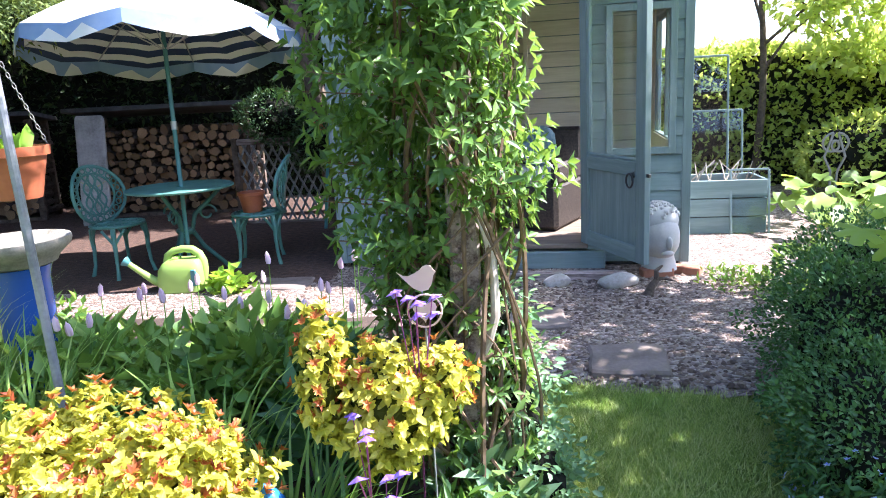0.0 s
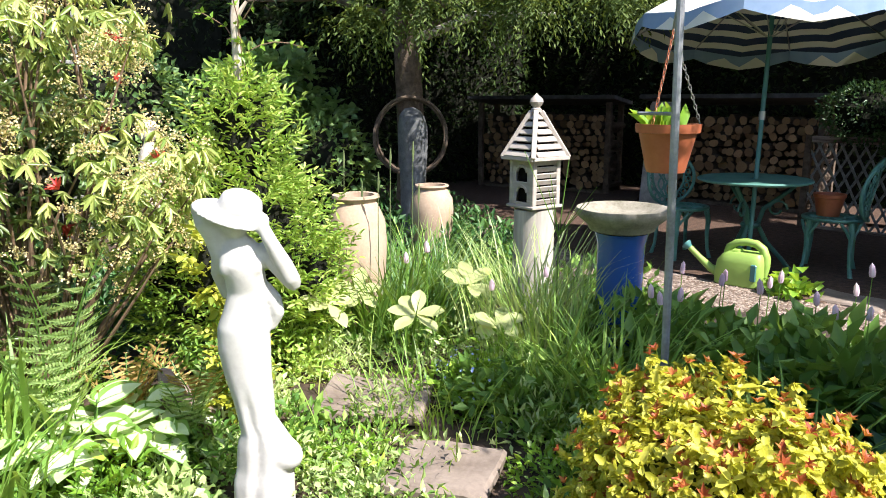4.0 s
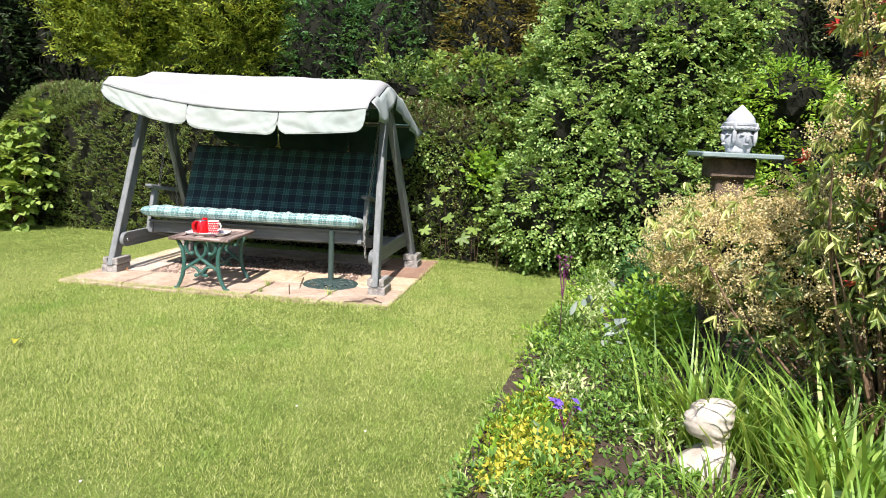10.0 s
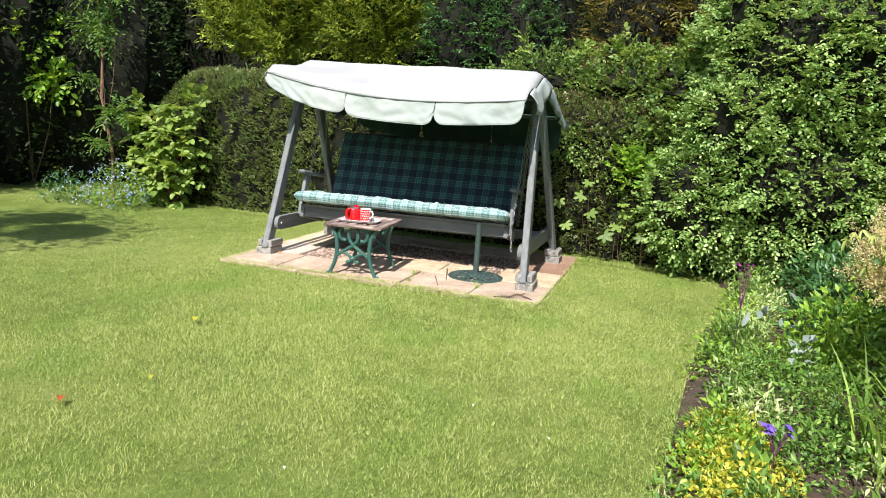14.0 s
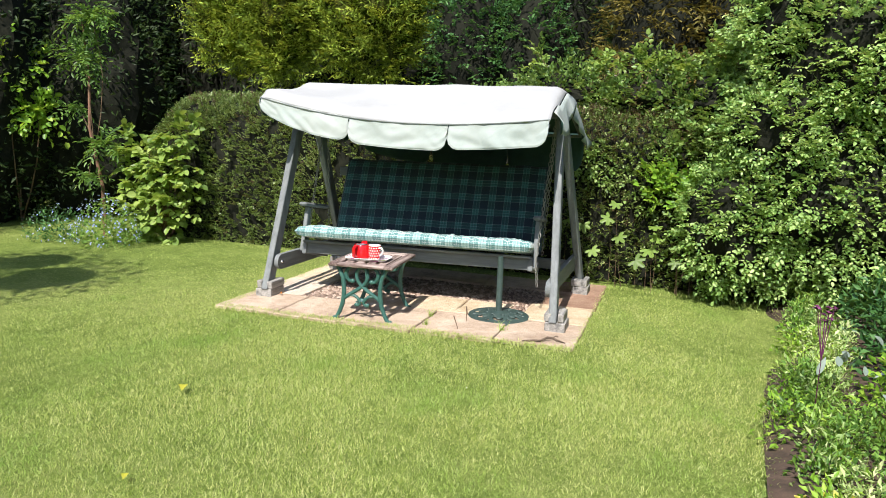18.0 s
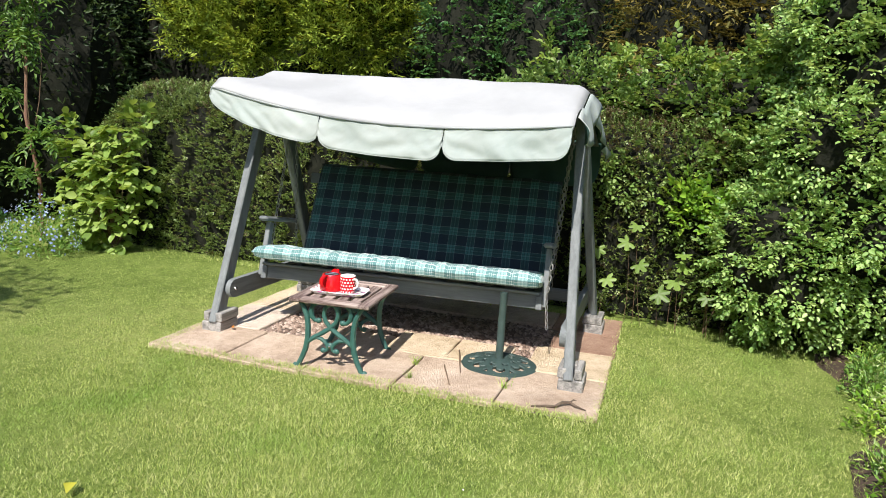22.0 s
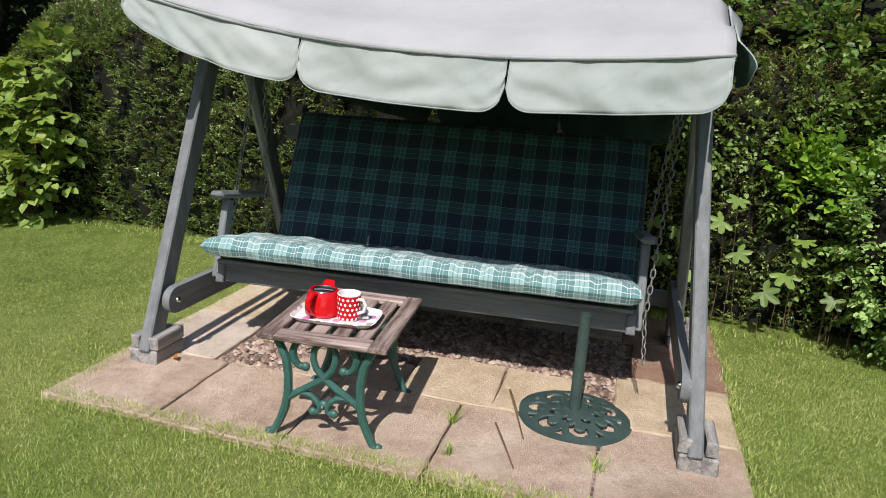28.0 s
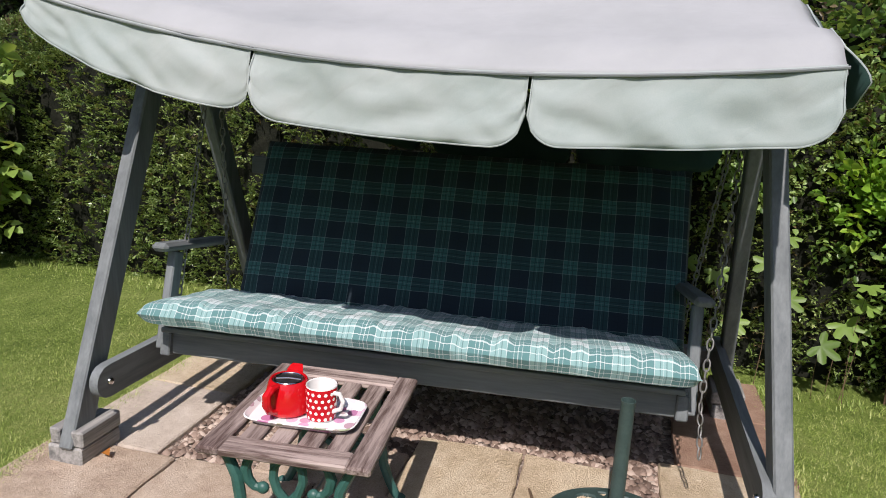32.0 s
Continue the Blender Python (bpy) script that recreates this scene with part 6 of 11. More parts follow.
    box(bm, (w / 2, 0, 1.38), (w - 0.17, 0.005, 1.12), bevel=0)
    part("pane", bm, M["glass"], door).visible_shadow = False
    bm = B()
    for x in (0.1, w - 0.1):
        box(bm, (x, 0.0, 1.38), (0.02, 0.03, 1.1), bevel=0.006)
    box(bm, (w / 2, 0.0, 0.845), (w - 0.2, 0.03, 0.02), bevel=0.006)
    part("glazing_bead", bm, M["clad_z"], door)
    for s in (-1, 1):
        bm = B()
        lathe(bm, [(0, 0), (0.02, 0), (0.018, 0.008), (0.008, 0.012), (0.006, 0.03), (0, 0.03)], 12, pose(w - 0.12, s * th / 2, 0.755, -s * -90, 0, 0))
        ring = [(w - 0.12 + 0.036 * math.cos(q), s * (th / 2 + 0.026), 0.722 + 0.042 * math.sin(q)) for q in (2 * math.pi * j / 18 for j in range(18))]
        tube(bm, ring, 0.0065, 7, closed=True)
        part("ring_handle", bm, M["black"], door, "black iron ring handle")
    bm = B()
    box(bm, (w + 0.012, 0, 0.76), (0.03, 0.018, 0.022), bevel=0.003)
    part("latch", bm, M["black"], door)
    for zz in (0.45, 1.75):
        bm = B()
        box(bm, (0.0, 0.03, zz), (0.05, 0.012, 0.09), bevel=0.002)
        part("hinge", bm, M["black"], door)
    # chair inside
    ch = thing("wicker_chair", "dark wicker chair with a white seat cushion inside the summer house", "chair", m @ pose(1.42, 0.72, 0.205, 0, 0, -20))
    bm = B()
    box(bm, (0, 0, 0.19), (0.62, 0.6, 0.36), bevel=0.03)
    part("seat_base", bm, M["wicker"], ch)
    bm = B()
    box(bm, (0, 0.28, 0.52), (0.62, 0.07, 0.5), bevel=0.03)
    part("backrest", bm, M["wicker"], ch)
    for sx in (-1, 1):
        bm = B()
        box(bm, (sx * 0.28, -0.02, 0.44), (0.07, 0.52, 0.16), bevel=0.025)
        part("arm", bm, M["wicker"], ch)
    bm = B()
    box(bm, (0, -0.05, 0.42), (0.5, 0.52, 0.1), bevel=0.035)
    part("seat_pad", bm, M["cush_white"], ch, "off-white seat cushion")
    cu = B()
    sphere(cu, (0, 0, 0), (0.17, 0.08, 0.16), u=18, v=12)
    roughen(cu, 0.03, 9)
    thing("scatter_cushion", "teal and grey knitted cushion lying on the wicker chair", "cushion", m @ pose(1.44, 0.79, 0.83, -18, 8, -15), cu, M["cush_teal"])
    return m


SH = summer_house()

# ---- table, chairs and parasol ----
def bistro_table():
    root = thing("bistro_table", "round green cast-iron garden table with sunlit patch on its top", "table", pose(-2.1, 5.62, 0))
    bm = B()
    lathe(bm, [(0, 0.695), (0.36, 0.695), (0.385, 0.702), (0.39, 0.712), (0.38, 0.72), (0.36, 0.716), (0.03, 0.716), (0.03, 0.70)], 48)
    part("tabletop", bm, M["iron_pale"], root)
    for k in range(3):
        m = pose(0, 0, 0, 0, 0, 30 + 120 * k)
        bm = B()
        tube(bm, [m @ Vector(p) for p in ((0.30, 0, 0.69), (0.2, 0, 0.6), (0.08, 0, 0.5), (0.05, 0, 0.38), (0.12, 0, 0.25), (0.24, 0, 0.12), (0.31, 0, 0.03))], [0.014, 0.016, 0.018, 0.018, 0.018, 0.016, 0.02], 8)
        part("leg", bm, M["iron"], root)
        bm = B()
        pts = [m @ Vector((0.17 + 0.07 * (1 - 0.6 * q) * math.cos(6 * q), 0, 0.5 + 0.07 * (1 - 0.6 * q) * math.sin(6 * q))) for q in (j / 12 for j in range(13))]
        tube(bm, pts, 0.009, 6)
        part("scroll", bm, M["iron"], root)
    bm = B()
    lathe(bm, [(0, 0.36), (0.06, 0.36), (0.07, 0.38), (0.06, 0.4), (0, 0.4)], 16)
    part("collar", bm, M["iron"], root)


def iron_chair(m, first=None):
    root = thing("cast_iron_chair", "green cast-iron garden chair with a lacy rounded back", "chair", m, group="chairs at the round table")
    bm = B()
    R = 0.2
    lathe(bm, [(R - 0.015, 0.425), (R, 0.43), (R + 0.006, 0.44), (R, 0.45), (R - 0.015, 0.45), (R - 0.015, 0.425)], 28)
    for k in range(12):
        a = 2 * math.pi * k / 12
        ring = [((0.115 + 0.045 * math.cos(q)) * math.cos(a) - 0.03 * math.sin(q) * math.sin(a), (0.115 + 0.045 * math.cos(q)) * math.sin(a) + 0.03 * math.sin(q) * math.cos(a), 0.44) for q in (2 * math.pi * j / 10 for j in range(10))]
        tube(bm, ring, 0.009, 5, closed=True)
    lathe(bm, [(0, 0.434), (0.07, 0.434), (0.075, 0.44), (0.07, 0.446), (0, 0.446)], 16)
    seat = part("seat", bm, M["iron_pale"], root)
    for k in range(4):
        a = math.radians(45 + 90 * k)
        c, s = math.cos(a), math.sin(a)
        bm = B()
        tube(bm, [(c * 0.18, s * 0.18, 0.43), (c * 0.2, s * 0.2, 0.34), (c * 0.195, s * 0.195, 0.24), (c * 0.205, s * 0.205, 0.12), (c * 0.235, s * 0.235, 0.012)], [0.02, 0.02, 0.015, 0.013, 0.018], 8)
        for q0 in (-1, 1):
            b = a + q0 * 0.42
            tube(bm, [(c * 0.195, s * 0.195, 0.30), (0.2 * math.cos((a + b) / 2), 0.2 * math.sin((a + b) / 2), 0.365), (0.2 * math.cos(b), 0.2 * math.sin(b), 0.42)], 0.011, 6)
        part("leg", bm, M["iron_pale"], root)
    # back: an upright oval of lace, leaning a little
    lean = pose(0, 0.19, 0.44, -10, 0, 0)
    back = new("backrest", None)
    back.parent = root
    bm = B()
    oval = [lean @ Vector((0.215 * math.sin(q) * (1.0 + 0.08 * math.cos(q)), 0.03 * (1 - abs(math.sin(q))) - 0.05 * abs(math.sin(q)) ** 2, 0.225 - 0.225 * math.cos(q))) for q in (2 * math.pi * j / 30 for j in range(30))]
    tube(bm, oval, 0.014, 7, closed=True)
    inner = [lean @ Vector((0.15 * math.sin(q), 0.02 - 0.03 * abs(math.sin(q)) ** 2, 0.225 - 0.165 * math.cos(q))) for q in (2 * math.pi * j / 26 for j in range(26))]
    tube(bm, inner, 0.01, 6, closed=True)
    part("back_frame", bm, M["iron_pale"], back)
    bm = B()
    for j in range(22):
        q = 2 * math.pi * j / 22
        c = Vector((0.183 * math.sin(q), 0.02 - 0.04 * abs(math.sin(q)) ** 2, 0.225 - 0.196 * math.cos(q)))
        tube(bm, [lean @ (c + Vector((0.022 * math.cos(a), 0, 0.022 * math.sin(a)))) for a in (2 * math.pi * i / 8 for i in range(8))], 0.006, 5, closed=True)
    part("lace_border", bm, M["iron_pale"], back)
    bm = B()
    for x, s in ((0, 1), (-0.065, 1), (0.065, 1)):
        tube(bm, [lean @ Vector((x * (1 - 0.3 * q) + 0.028 * math.sin(q * 9 + x * 20), 0.012, 0.06 + 0.32 * q)) for q in (i / 14 for i in range(15))], 0.008, 5)
        tube(bm, [lean @ Vector((x * (1 - 0.3 * q) - 0.028 * math.sin(q * 9 + x * 20), 0.012, 0.06 + 0.32 * q)) for q in (i / 14 for i in range(15))], 0.008, 5)
    part("leaf_tracery", bm, M["iron_pale"], back)
    return root


bistro_table()
chair = iron_chair(pose(-2.68, 5.72, 0.0, 0, 0, 62))
copy_thing(chair, pose(-1.66, 5.98, 0.0, 0, 0, -78))


def parasol():
    root = thing("parasol", "open blue and white striped garden parasol with a scalloped edge", "parasol", pose(-2.06, 5.53, 0, -6.0, -1.8, 0))
    bm = B()
    tube(bm, [(0, 0, 0.02), (0, 0, 1.15), (0, 0, 2.17)], 0.0165, 10)
    part("pole", bm, M["rib"], root)
    bm = B()
    tube(bm, [(0, 0, 1.14), (0, 0, 1.2)], 0.024, 10)
    part("pole_joint", bm, M["steel"], root)
    n, R, zt, ze = 8, 0.97, 2.17, 1.79
    seg, rad = 6, 9
    bm = B()
    rows = []
    for j in range(rad + 1):
        q = j / rad
        row = []
        for k in range(n * seg):
            a = 2 * math.pi * k / (n * seg) + math.radians(12)
            f = abs((k % seg) / seg - 0.5) * 2            # 1 at ribs
            rr = R * q * (0.955 + 0.045 * f)
            z = zt - (zt - ze) * (q ** 1.7) - 0.05 * q * (1 - f)
            row.append(bm.verts.new((rr * math.cos(a), rr * math.sin(a), z)) if j else None)
        rows.append(row)
    top = bm.verts.new((0, 0, zt))
    N = n * seg
    for k in range(N):
        bm.faces.new((top, rows[1][k], rows[1][(k + 1) % N]))
    for j in range(1, rad):
        for k in range(N):
            bm.faces.new((rows[j][k], rows[j + 1][k], rows[j + 1][(k + 1) % N], rows[j][(k + 1) % N]))
    canopy = part("canopy", bm, M["stripe"], root, "striped cloth, paled for the sun on its top")
    # second layer below the same cloth, with its shade put into the colour
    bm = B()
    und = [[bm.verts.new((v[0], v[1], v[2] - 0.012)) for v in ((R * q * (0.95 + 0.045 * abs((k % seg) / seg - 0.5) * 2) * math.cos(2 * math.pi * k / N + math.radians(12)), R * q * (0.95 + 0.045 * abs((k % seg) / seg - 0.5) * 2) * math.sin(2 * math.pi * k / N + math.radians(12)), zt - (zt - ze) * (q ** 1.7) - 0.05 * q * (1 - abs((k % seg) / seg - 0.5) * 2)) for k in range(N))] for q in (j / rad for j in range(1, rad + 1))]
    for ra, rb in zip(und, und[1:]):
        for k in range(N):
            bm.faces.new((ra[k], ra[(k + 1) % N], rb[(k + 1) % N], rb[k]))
    part("underside", bm, M["stripe_shade"], canopy, "navy and cream striped underside, darkened for shade")
    for s in range(n):
        bm = B()
        top_, bot_ = [], []
        for i in range(seg + 1):
            k = s * seg + i
            a = 2 * math.pi * k / N + math.radians(12)
            f = abs((k % seg) / seg - 0.5) * 2
            rr = R * (0.955 + 0.045 * f)
            z = ze - 0.05 * (1 - f)
            drop = 0.115 * (0.75 + 0.25 * math.sin(math.pi * i / seg) ** 0.5)
            top_.append(bm.verts.new((rr * math.cos(a), rr * math.sin(a), z)))
            bot_.append(bm.verts.new(((rr + 0.012 + 0.008 * math.sin(k * 2.3)) * math.cos(a), (rr + 0.012) * math.sin(a), z - drop)))
        for i in range(seg):
            bm.faces.new((top_[i], top_[i + 1], bot_[i + 1], bot_[i]))
        part("valance", bm, M["stripe_edge"], canopy, "faded blue and white valance")
        a = 2 * math.pi * s / n + math.radians(12)
        bm = B()
        tube(bm, [(0.02 * math.cos(a), 0.02 * math.sin(a), zt - 0.03), (R * 0.6 * math.cos(a), R * 0.6 * math.sin(a), zt - 0.05 - (zt - ze) * 0.42), (R * math.cos(a), R * math.sin(a), ze - 0.01)], 0.006, 5)
        tube(bm, [(0.02 * math.cos(a), 0.02 * math.sin(a), 1.72), (R * 0.5 * math.cos(a), R * 0.5 * math.sin(a), zt - 0.06 - (zt - ze) * 0.3)], 0.005, 5)
        part("rib", bm, M["steel"], root)


parasol()


def watering_can():
    root = thing("watering_can", "pale green plastic watering can standing on the gravel", "watering can", pose(-2.02, 5.22, 0.02, 0, 0, 4) @ Matrix.Scale(1.3, 4))
    def ring(a, b, z, y=0.0, x=0.0, k=28, e=4.0):
        return [(x + math.copysign(abs(math.cos(q)) ** (2 / e), math.cos(q)) * a, y + math.copysign(abs(math.sin(q)) ** (2 / e), math.sin(q)) * b, z) for q in (2 * math.pi * j / k for j in range(k))]
    bm = B()
    loft(bm, [ring(0.112, 0.07, 0.0, x=0.03), ring(0.122, 0.08, 0.012, x=0.03), ring(0.125, 0.082, 0.07, x=0.03), ring(0.12, 0.08, 0.13, x=0.035), ring(0.105, 0.072, 0.165, x=0.045), ring(0.085, 0.055, 0.182, x=0.055)])
    part("body", bm, M["can"], root)
    bm = B()
    tube(bm, [(-0.045, 0, 0.165), (-0.035, 0, 0.2), (0.0, 0, 0.225), (0.05, 0, 0.236), (0.1, 0, 0.23), (0.135, 0, 0.205), (0.15, 0, 0.165), (0.152, 0, 0.12), (0.145, 0, 0.06)], [0.02, 0.021, 0.02, 0.02, 0.021, 0.022, 0.024, 0.024, 0.02], 14)
    part("handle", bm, M["can"], root)
    bm = B()
    lathe(bm, [(0.036, 0), (0.038, 0.016), (0.032, 0.02), (0.03, 0.006), (0, 0.004)], 18, pose(0.0, 0, 0.172, 0, -14, 0))
    part("filler_neck", bm, M["can"], root)
    # dark block in place of the shade in a hollow below the grip
    bm = B()
    box(bm, (0.118, -0.078, 0.09), (0.03, 0.012, 0.09), bevel=0.008)
    part("grip_shade", bm, M["rib"], root, "dark patch for the shaded recess under the grip")
    bm = B()
    tube(bm, [(-0.07, 0, 0.045), (-0.13, 0, 0.07), (-0.19, 0, 0.115), (-0.25, 0, 0.165)], [0.03, 0.022, 0.017, 0.015], 12)
    sp = part("spout", bm, M["can"], root)
    bm = B()
    lathe(bm, [(0.014, 0), (0.028, 0.025), (0.03, 0.032), (0, 0.036)], 14, Matrix.Translation((-0.25, 0, 0.165)) @ turn_to((-0.7, 0, 0.55)))
    part("rose", bm, M["rib"], sp, "dark green sprinkler rose")


watering_can()

board = thing("leaning_board", "pale lichened board with worn painted chevrons leaning by the log pile", "board", pose(-4.22, 8.02, 0, -8, 1, 10))
bm = B()
loft(bm, [[(x * w, y, z) for x, y in ((-1, -0.03), (1, -0.03), (1, 0.03), (-1, 0.03))] for w, z in ((0.12, 0.0), (0.15, 0.03), (0.155, 0.1), (0.155, 1.2), (0.14, 1.26))])
bmesh.ops.bevel(bm, geom=list(bm.edges), offset=0.012, segments=1, affect="EDGES")
part("plank", bm, M["slab"], board)
for zc, mt, lb in ((0.5, "chevron_yellow", "faded yellow chevron"), (0.42, "chevron_blue", "faded grey-blue chevron")):
    bm = B()
    for sx in (-1, 1):
        beam(bm, (sx * 0.135, -0.032, zc + 0.03), (sx * 0.004, -0.032, zc - 0.05), 0.006, 0.035, 0.001, up=(0, 1, 0))
    part("chevron", bm, M[mt], board, lb)

# log store
def log_store():
    root = thing("log_store", "open timber store stacked with split logs", "log pile", pose(-3.55, 8.55, 0, 0, 0, 3))
    for x in (-0.95, 0.95):
        for y in (0.0, 0.5):
            bm = B()
            box(bm, (x, y, 0.62), (0.07, 0.07, 1.24))
            part("post", bm, M["bark"], root)
    bm = B()
    box(bm, (0, 0.2, 1.27), (2.15, 0.8, 0.05), pose(0, 0, 0, -6, 0, 0))
    part("store_roof", bm, M["felt"], root)
    bm = B()
    box(bm, (0, 0.25, 0.06), (1.9, 0.5, 0.05))
    part("floor_rail", bm, M["bark"], root)
    r = random.Random(5)
    kinds = []
    for i in range(4):
        bm = B()
        n = 9
        prof = [(math.cos(2 * math.pi * j / n) * (1 + 0.12 * r.uniform(-1, 1)), math.sin(2 * math.pi * j / n) * (1 + 0.12 * r.uniform(-1, 1))) for j in range(n)]
        loft(bm, [[(x, 0.0, z) for x, z in prof], [(x, 0.42, z) for x, z in prof]])
        me = finish(bm, "log", M["log_end"])
        me.materials.append(M["bark"])
        for p in me.polygons:
            if abs(p.normal.y) < 0.6:
                p.material_index = 1
        kinds.append(me)
    z = 0.15
    while z < 1.1:
        x = -0.9 + r.uniform(0, 0.05)
        while x < 0.9:
            rad = r.uniform(0.022, 0.056) if r.random() < 0.6 else r.uniform(0.045, 0.066)
            ob = new("log", kinds[r.randrange(4)])
            ob.parent = root
            ob.matrix_basis = pose(x + rad, r.uniform(-0.06, 0.1), z + r.uniform(-0.016, 0.016), 0, r.uniform(0, 360), r.uniform(-9, 9)) @ Matrix.Diagonal((rad, 1, rad * r.uniform(0.65, 1.05), 1))
            x += 2 * rad
        z += 0.088
    return root


copy_thing(log_store(), pose(-6.1, 8.3, 0, 0, 0, 14))

# rustic lattice screen with a creeper in a pot on top
def lattice():
    root = thing("lattice_screen", "weathered diamond lattice panel with bark frame", "trellis", pose(-1.95, 7.75, 0, 0, 0, -2))
    for x in (-0.5, 0.5):
        bm = B()
        box(bm, (x, 0, 0.47), (0.06, 0.06, 0.94))
        part("post", bm, M["bark"], root)
    for z in (0.04, 0.9):
        bm = B()
        box(bm, (0, 0, z), (1.0, 0.05, 0.06))
        part("rail", bm, M["teak_x"], root)
    for s in (-1, 1):
        for k in range(-4, 15):
            x0 = -0.5 + k * 0.1
            a, b = (x0, 0.06), (x0 + s * 0.42, 0.88)
            pts = []
            for q in range(11):
                x = a[0] + (b[0] - a[0]) * q / 10
                if -0.48 <= x <= 0.48:
                    pts.append((x, s * 0.012, a[1] + (b[1] - a[1]) * q / 10))
            if len(pts) > 2:
                bm = B()
                beam(bm, pts[0], pts[-1], 0.022, 0.009, 0.002, up=(0, 1, 0))
                part("lath", bm, M["block"], root)


lattice()
bm = B()
box(bm, (0, 0, 0.5), (0.03, 0.025, 1.0), bevel=0.004)
thing("green_cane", "turquoise painted broom handle leaning on the lattice", "pole", pose(-1.45, 7.3, 0, 6, 8, 0), bm, M["stick"])
pot = B()
lathe(pot, [(0, 0), (0.075, 0), (0.1, 0.13), (0.108, 0.135), (0.108, 0.16), (0.098, 0.16), (0.09, 0.12), (0, 0.12)], 20)
thing("flower_pot", "small terracotta pot standing on the iron chair", "flower pot", pose(-1.7, 6.0, 0.448), pot.copy(), M["terracotta"])
thing("flower_pot", "terracotta pot on the lattice shelf", "flower pot", pose(-1.55, 7.8, 0.94), pot, M["terracotta"])

# ---- planter with glass sheets ----
def planter():
    root = thing("wooden_planter", "blue-grey plank planter box with bare prunings", "planter", pose(2.13, 6.7, 0, 0, 0, -4))
    for k in range(3):
        z = 0.09 + k * 0.155
        for y, sx in ((-0.22, 0.72), (0.22, 0.72)):
            bm = B()
            box(bm, (0, y, z), (sx, 0.025, 0.148))
            part("board", bm, M["clad"], root)
        for x in (-0.35, 0.35):
            bm = B()
            box(bm, (x, 0, z), (0.025, 0.415, 0.148))
            part("board", bm, M["clad_z"], root)
    bm = B()
    box(bm, (0, 0, 0.21), (0.66, 0.41, 0.4))
    part("soil", bm, M["soil"], root)
    r = random.Random(3)
    for k in range(16):
        bm = B()
        p = Vector((r.uniform(-0.25, 0.25), r.uniform(-0.1, 0.1), 0.4))
        d = Vector((r.uniform(-0.7, 0.7), r.uniform(-0.3, 0.3), 0.8))
        tube(bm, [p, p + d * 0.15, p + d * 0.28 + Vector((r.uniform(-0.05, 0.05), 0, -0.02))], [0.008, 0.006, 0.003], 5)
        part("pruning", bm, M["bark_pale"], root)
    for i, (x, y, zz, w, h, rx) in enumerate(((2.03, 7.0, 0.0, 0.6, 1.5, -6), (2.16, 7.08, 0.0, 0.66, 1.02, -8), (2.33, 6.4, 0.0, 0.3, 0.56, -9))):
        bm = B()
        box(bm, (0, 0, h / 2), (w, 0.006, h), bevel=0)
        g = thing("glass_sheet", "greenish sheet of glass leaning on the planter", "glass sheet", pose(x, y, zz, rx, 0, -4), group="leaning glass sheets")
        part("pane", bm, M["glass"], g).visible_shadow = False
        bm = B()
        for sx in (-1, 1):
            box(bm, (sx * w / 2, 0, h / 2), (0.018, 0.016, h), bevel=0.003)
        box(bm, (0, 0, h), (w, 0.016, 0.018), bevel=0.003)
        part("edge_strip", bm, M["clad_z"], g)


planter()

root = thing("iron_scroll", "white wrought-iron scroll ornament standing in the far border", "garden ornament", pose(3.53, 7.6, 0, 0, 0, -15))
for sx in (-1, 1):
    bm = B()
    tube(bm, [(sx * (0.02 + 0.11 * (1 - 0.75 * q) * math.sin(6.6 * q)), 0, 0.62 + 0.11 * (1 - 0.75 * q) * math.cos(6.6 * q)) for q in (j / 18 for j in range(19))], 0.012, 6)
    part("upper_scroll", bm, M["white_iron"], root)
    bm = B()
    tube(bm, [(sx * 0.02, 0, 0.73), (sx * 0.09, 0, 0.5), (sx * 0.03, 0, 0.36), (sx * 0.02, 0, 0.0)], 0.012, 6)
    part("upright", bm, M["white_iron"], root)

# ---- stone head on bricks, door stops ----
bm = B()
sphere(bm, (0, 0, 0.22), (0.13, 0.15, 0.17), u=24, v=16)
sphere(bm, (0, 0.03, 0.33), (0.135, 0.14, 0.115), u=24, v=14)
for sx in (-1, 1):
    sphere(bm, (sx * 0.13, 0.02, 0.2), (0.022, 0.04, 0.085), u=10, v=8)
sphere(bm, (0, -0.15, 0.2), (0.022, 0.035, 0.045), u=10, v=8)
sphere(bm, (0, -0.135, 0.13), (0.045, 0.022, 0.018), u=10, v=8)
lathe(bm, [(0, 0), (0.12, 0), (0.105, 0.06), (0.09, 0.12), (0, 0.14)], 20)
r = random.Random(2)
for k in range(110):
    a, b = r.uniform(0, 6.28), r.uniform(0.1, 1.25)
    sphere(bm, (0.138 * math.cos(a) * math.sin(b), 0.03 + 0.143 * math.sin(a) * math.sin(b), 0.33 + 0.118 * math.cos(b)), 0.014, u=6, v=4)
thing("head_statue", "white stone head ornament with curled hair beside the shed door", "statue", pose(1.33, 5.28, 0.06, 0, 0, 12), bm, M["marble"])
for x, y, rz in ((1.3, 5.22, 8), (1.5, 5.26, -30)):
    bm = B()
    box(bm, (0, 0, 0.033), (0.21, 0.1, 0.065), bevel=0.006)
    roughen(bm, 0.004, 12)
    thing("loose_brick", "weathered red brick on the gravel", "brick", pose(x, y, 0.012, 0, 0, rz), bm, M["brick"], group="bricks by the shed")
bm = B()
sphere(bm, (0, 0, 0.05), (0.14, 0.07, 0.055), u=16, v=10)
roughen(bm, 0.02, 9)
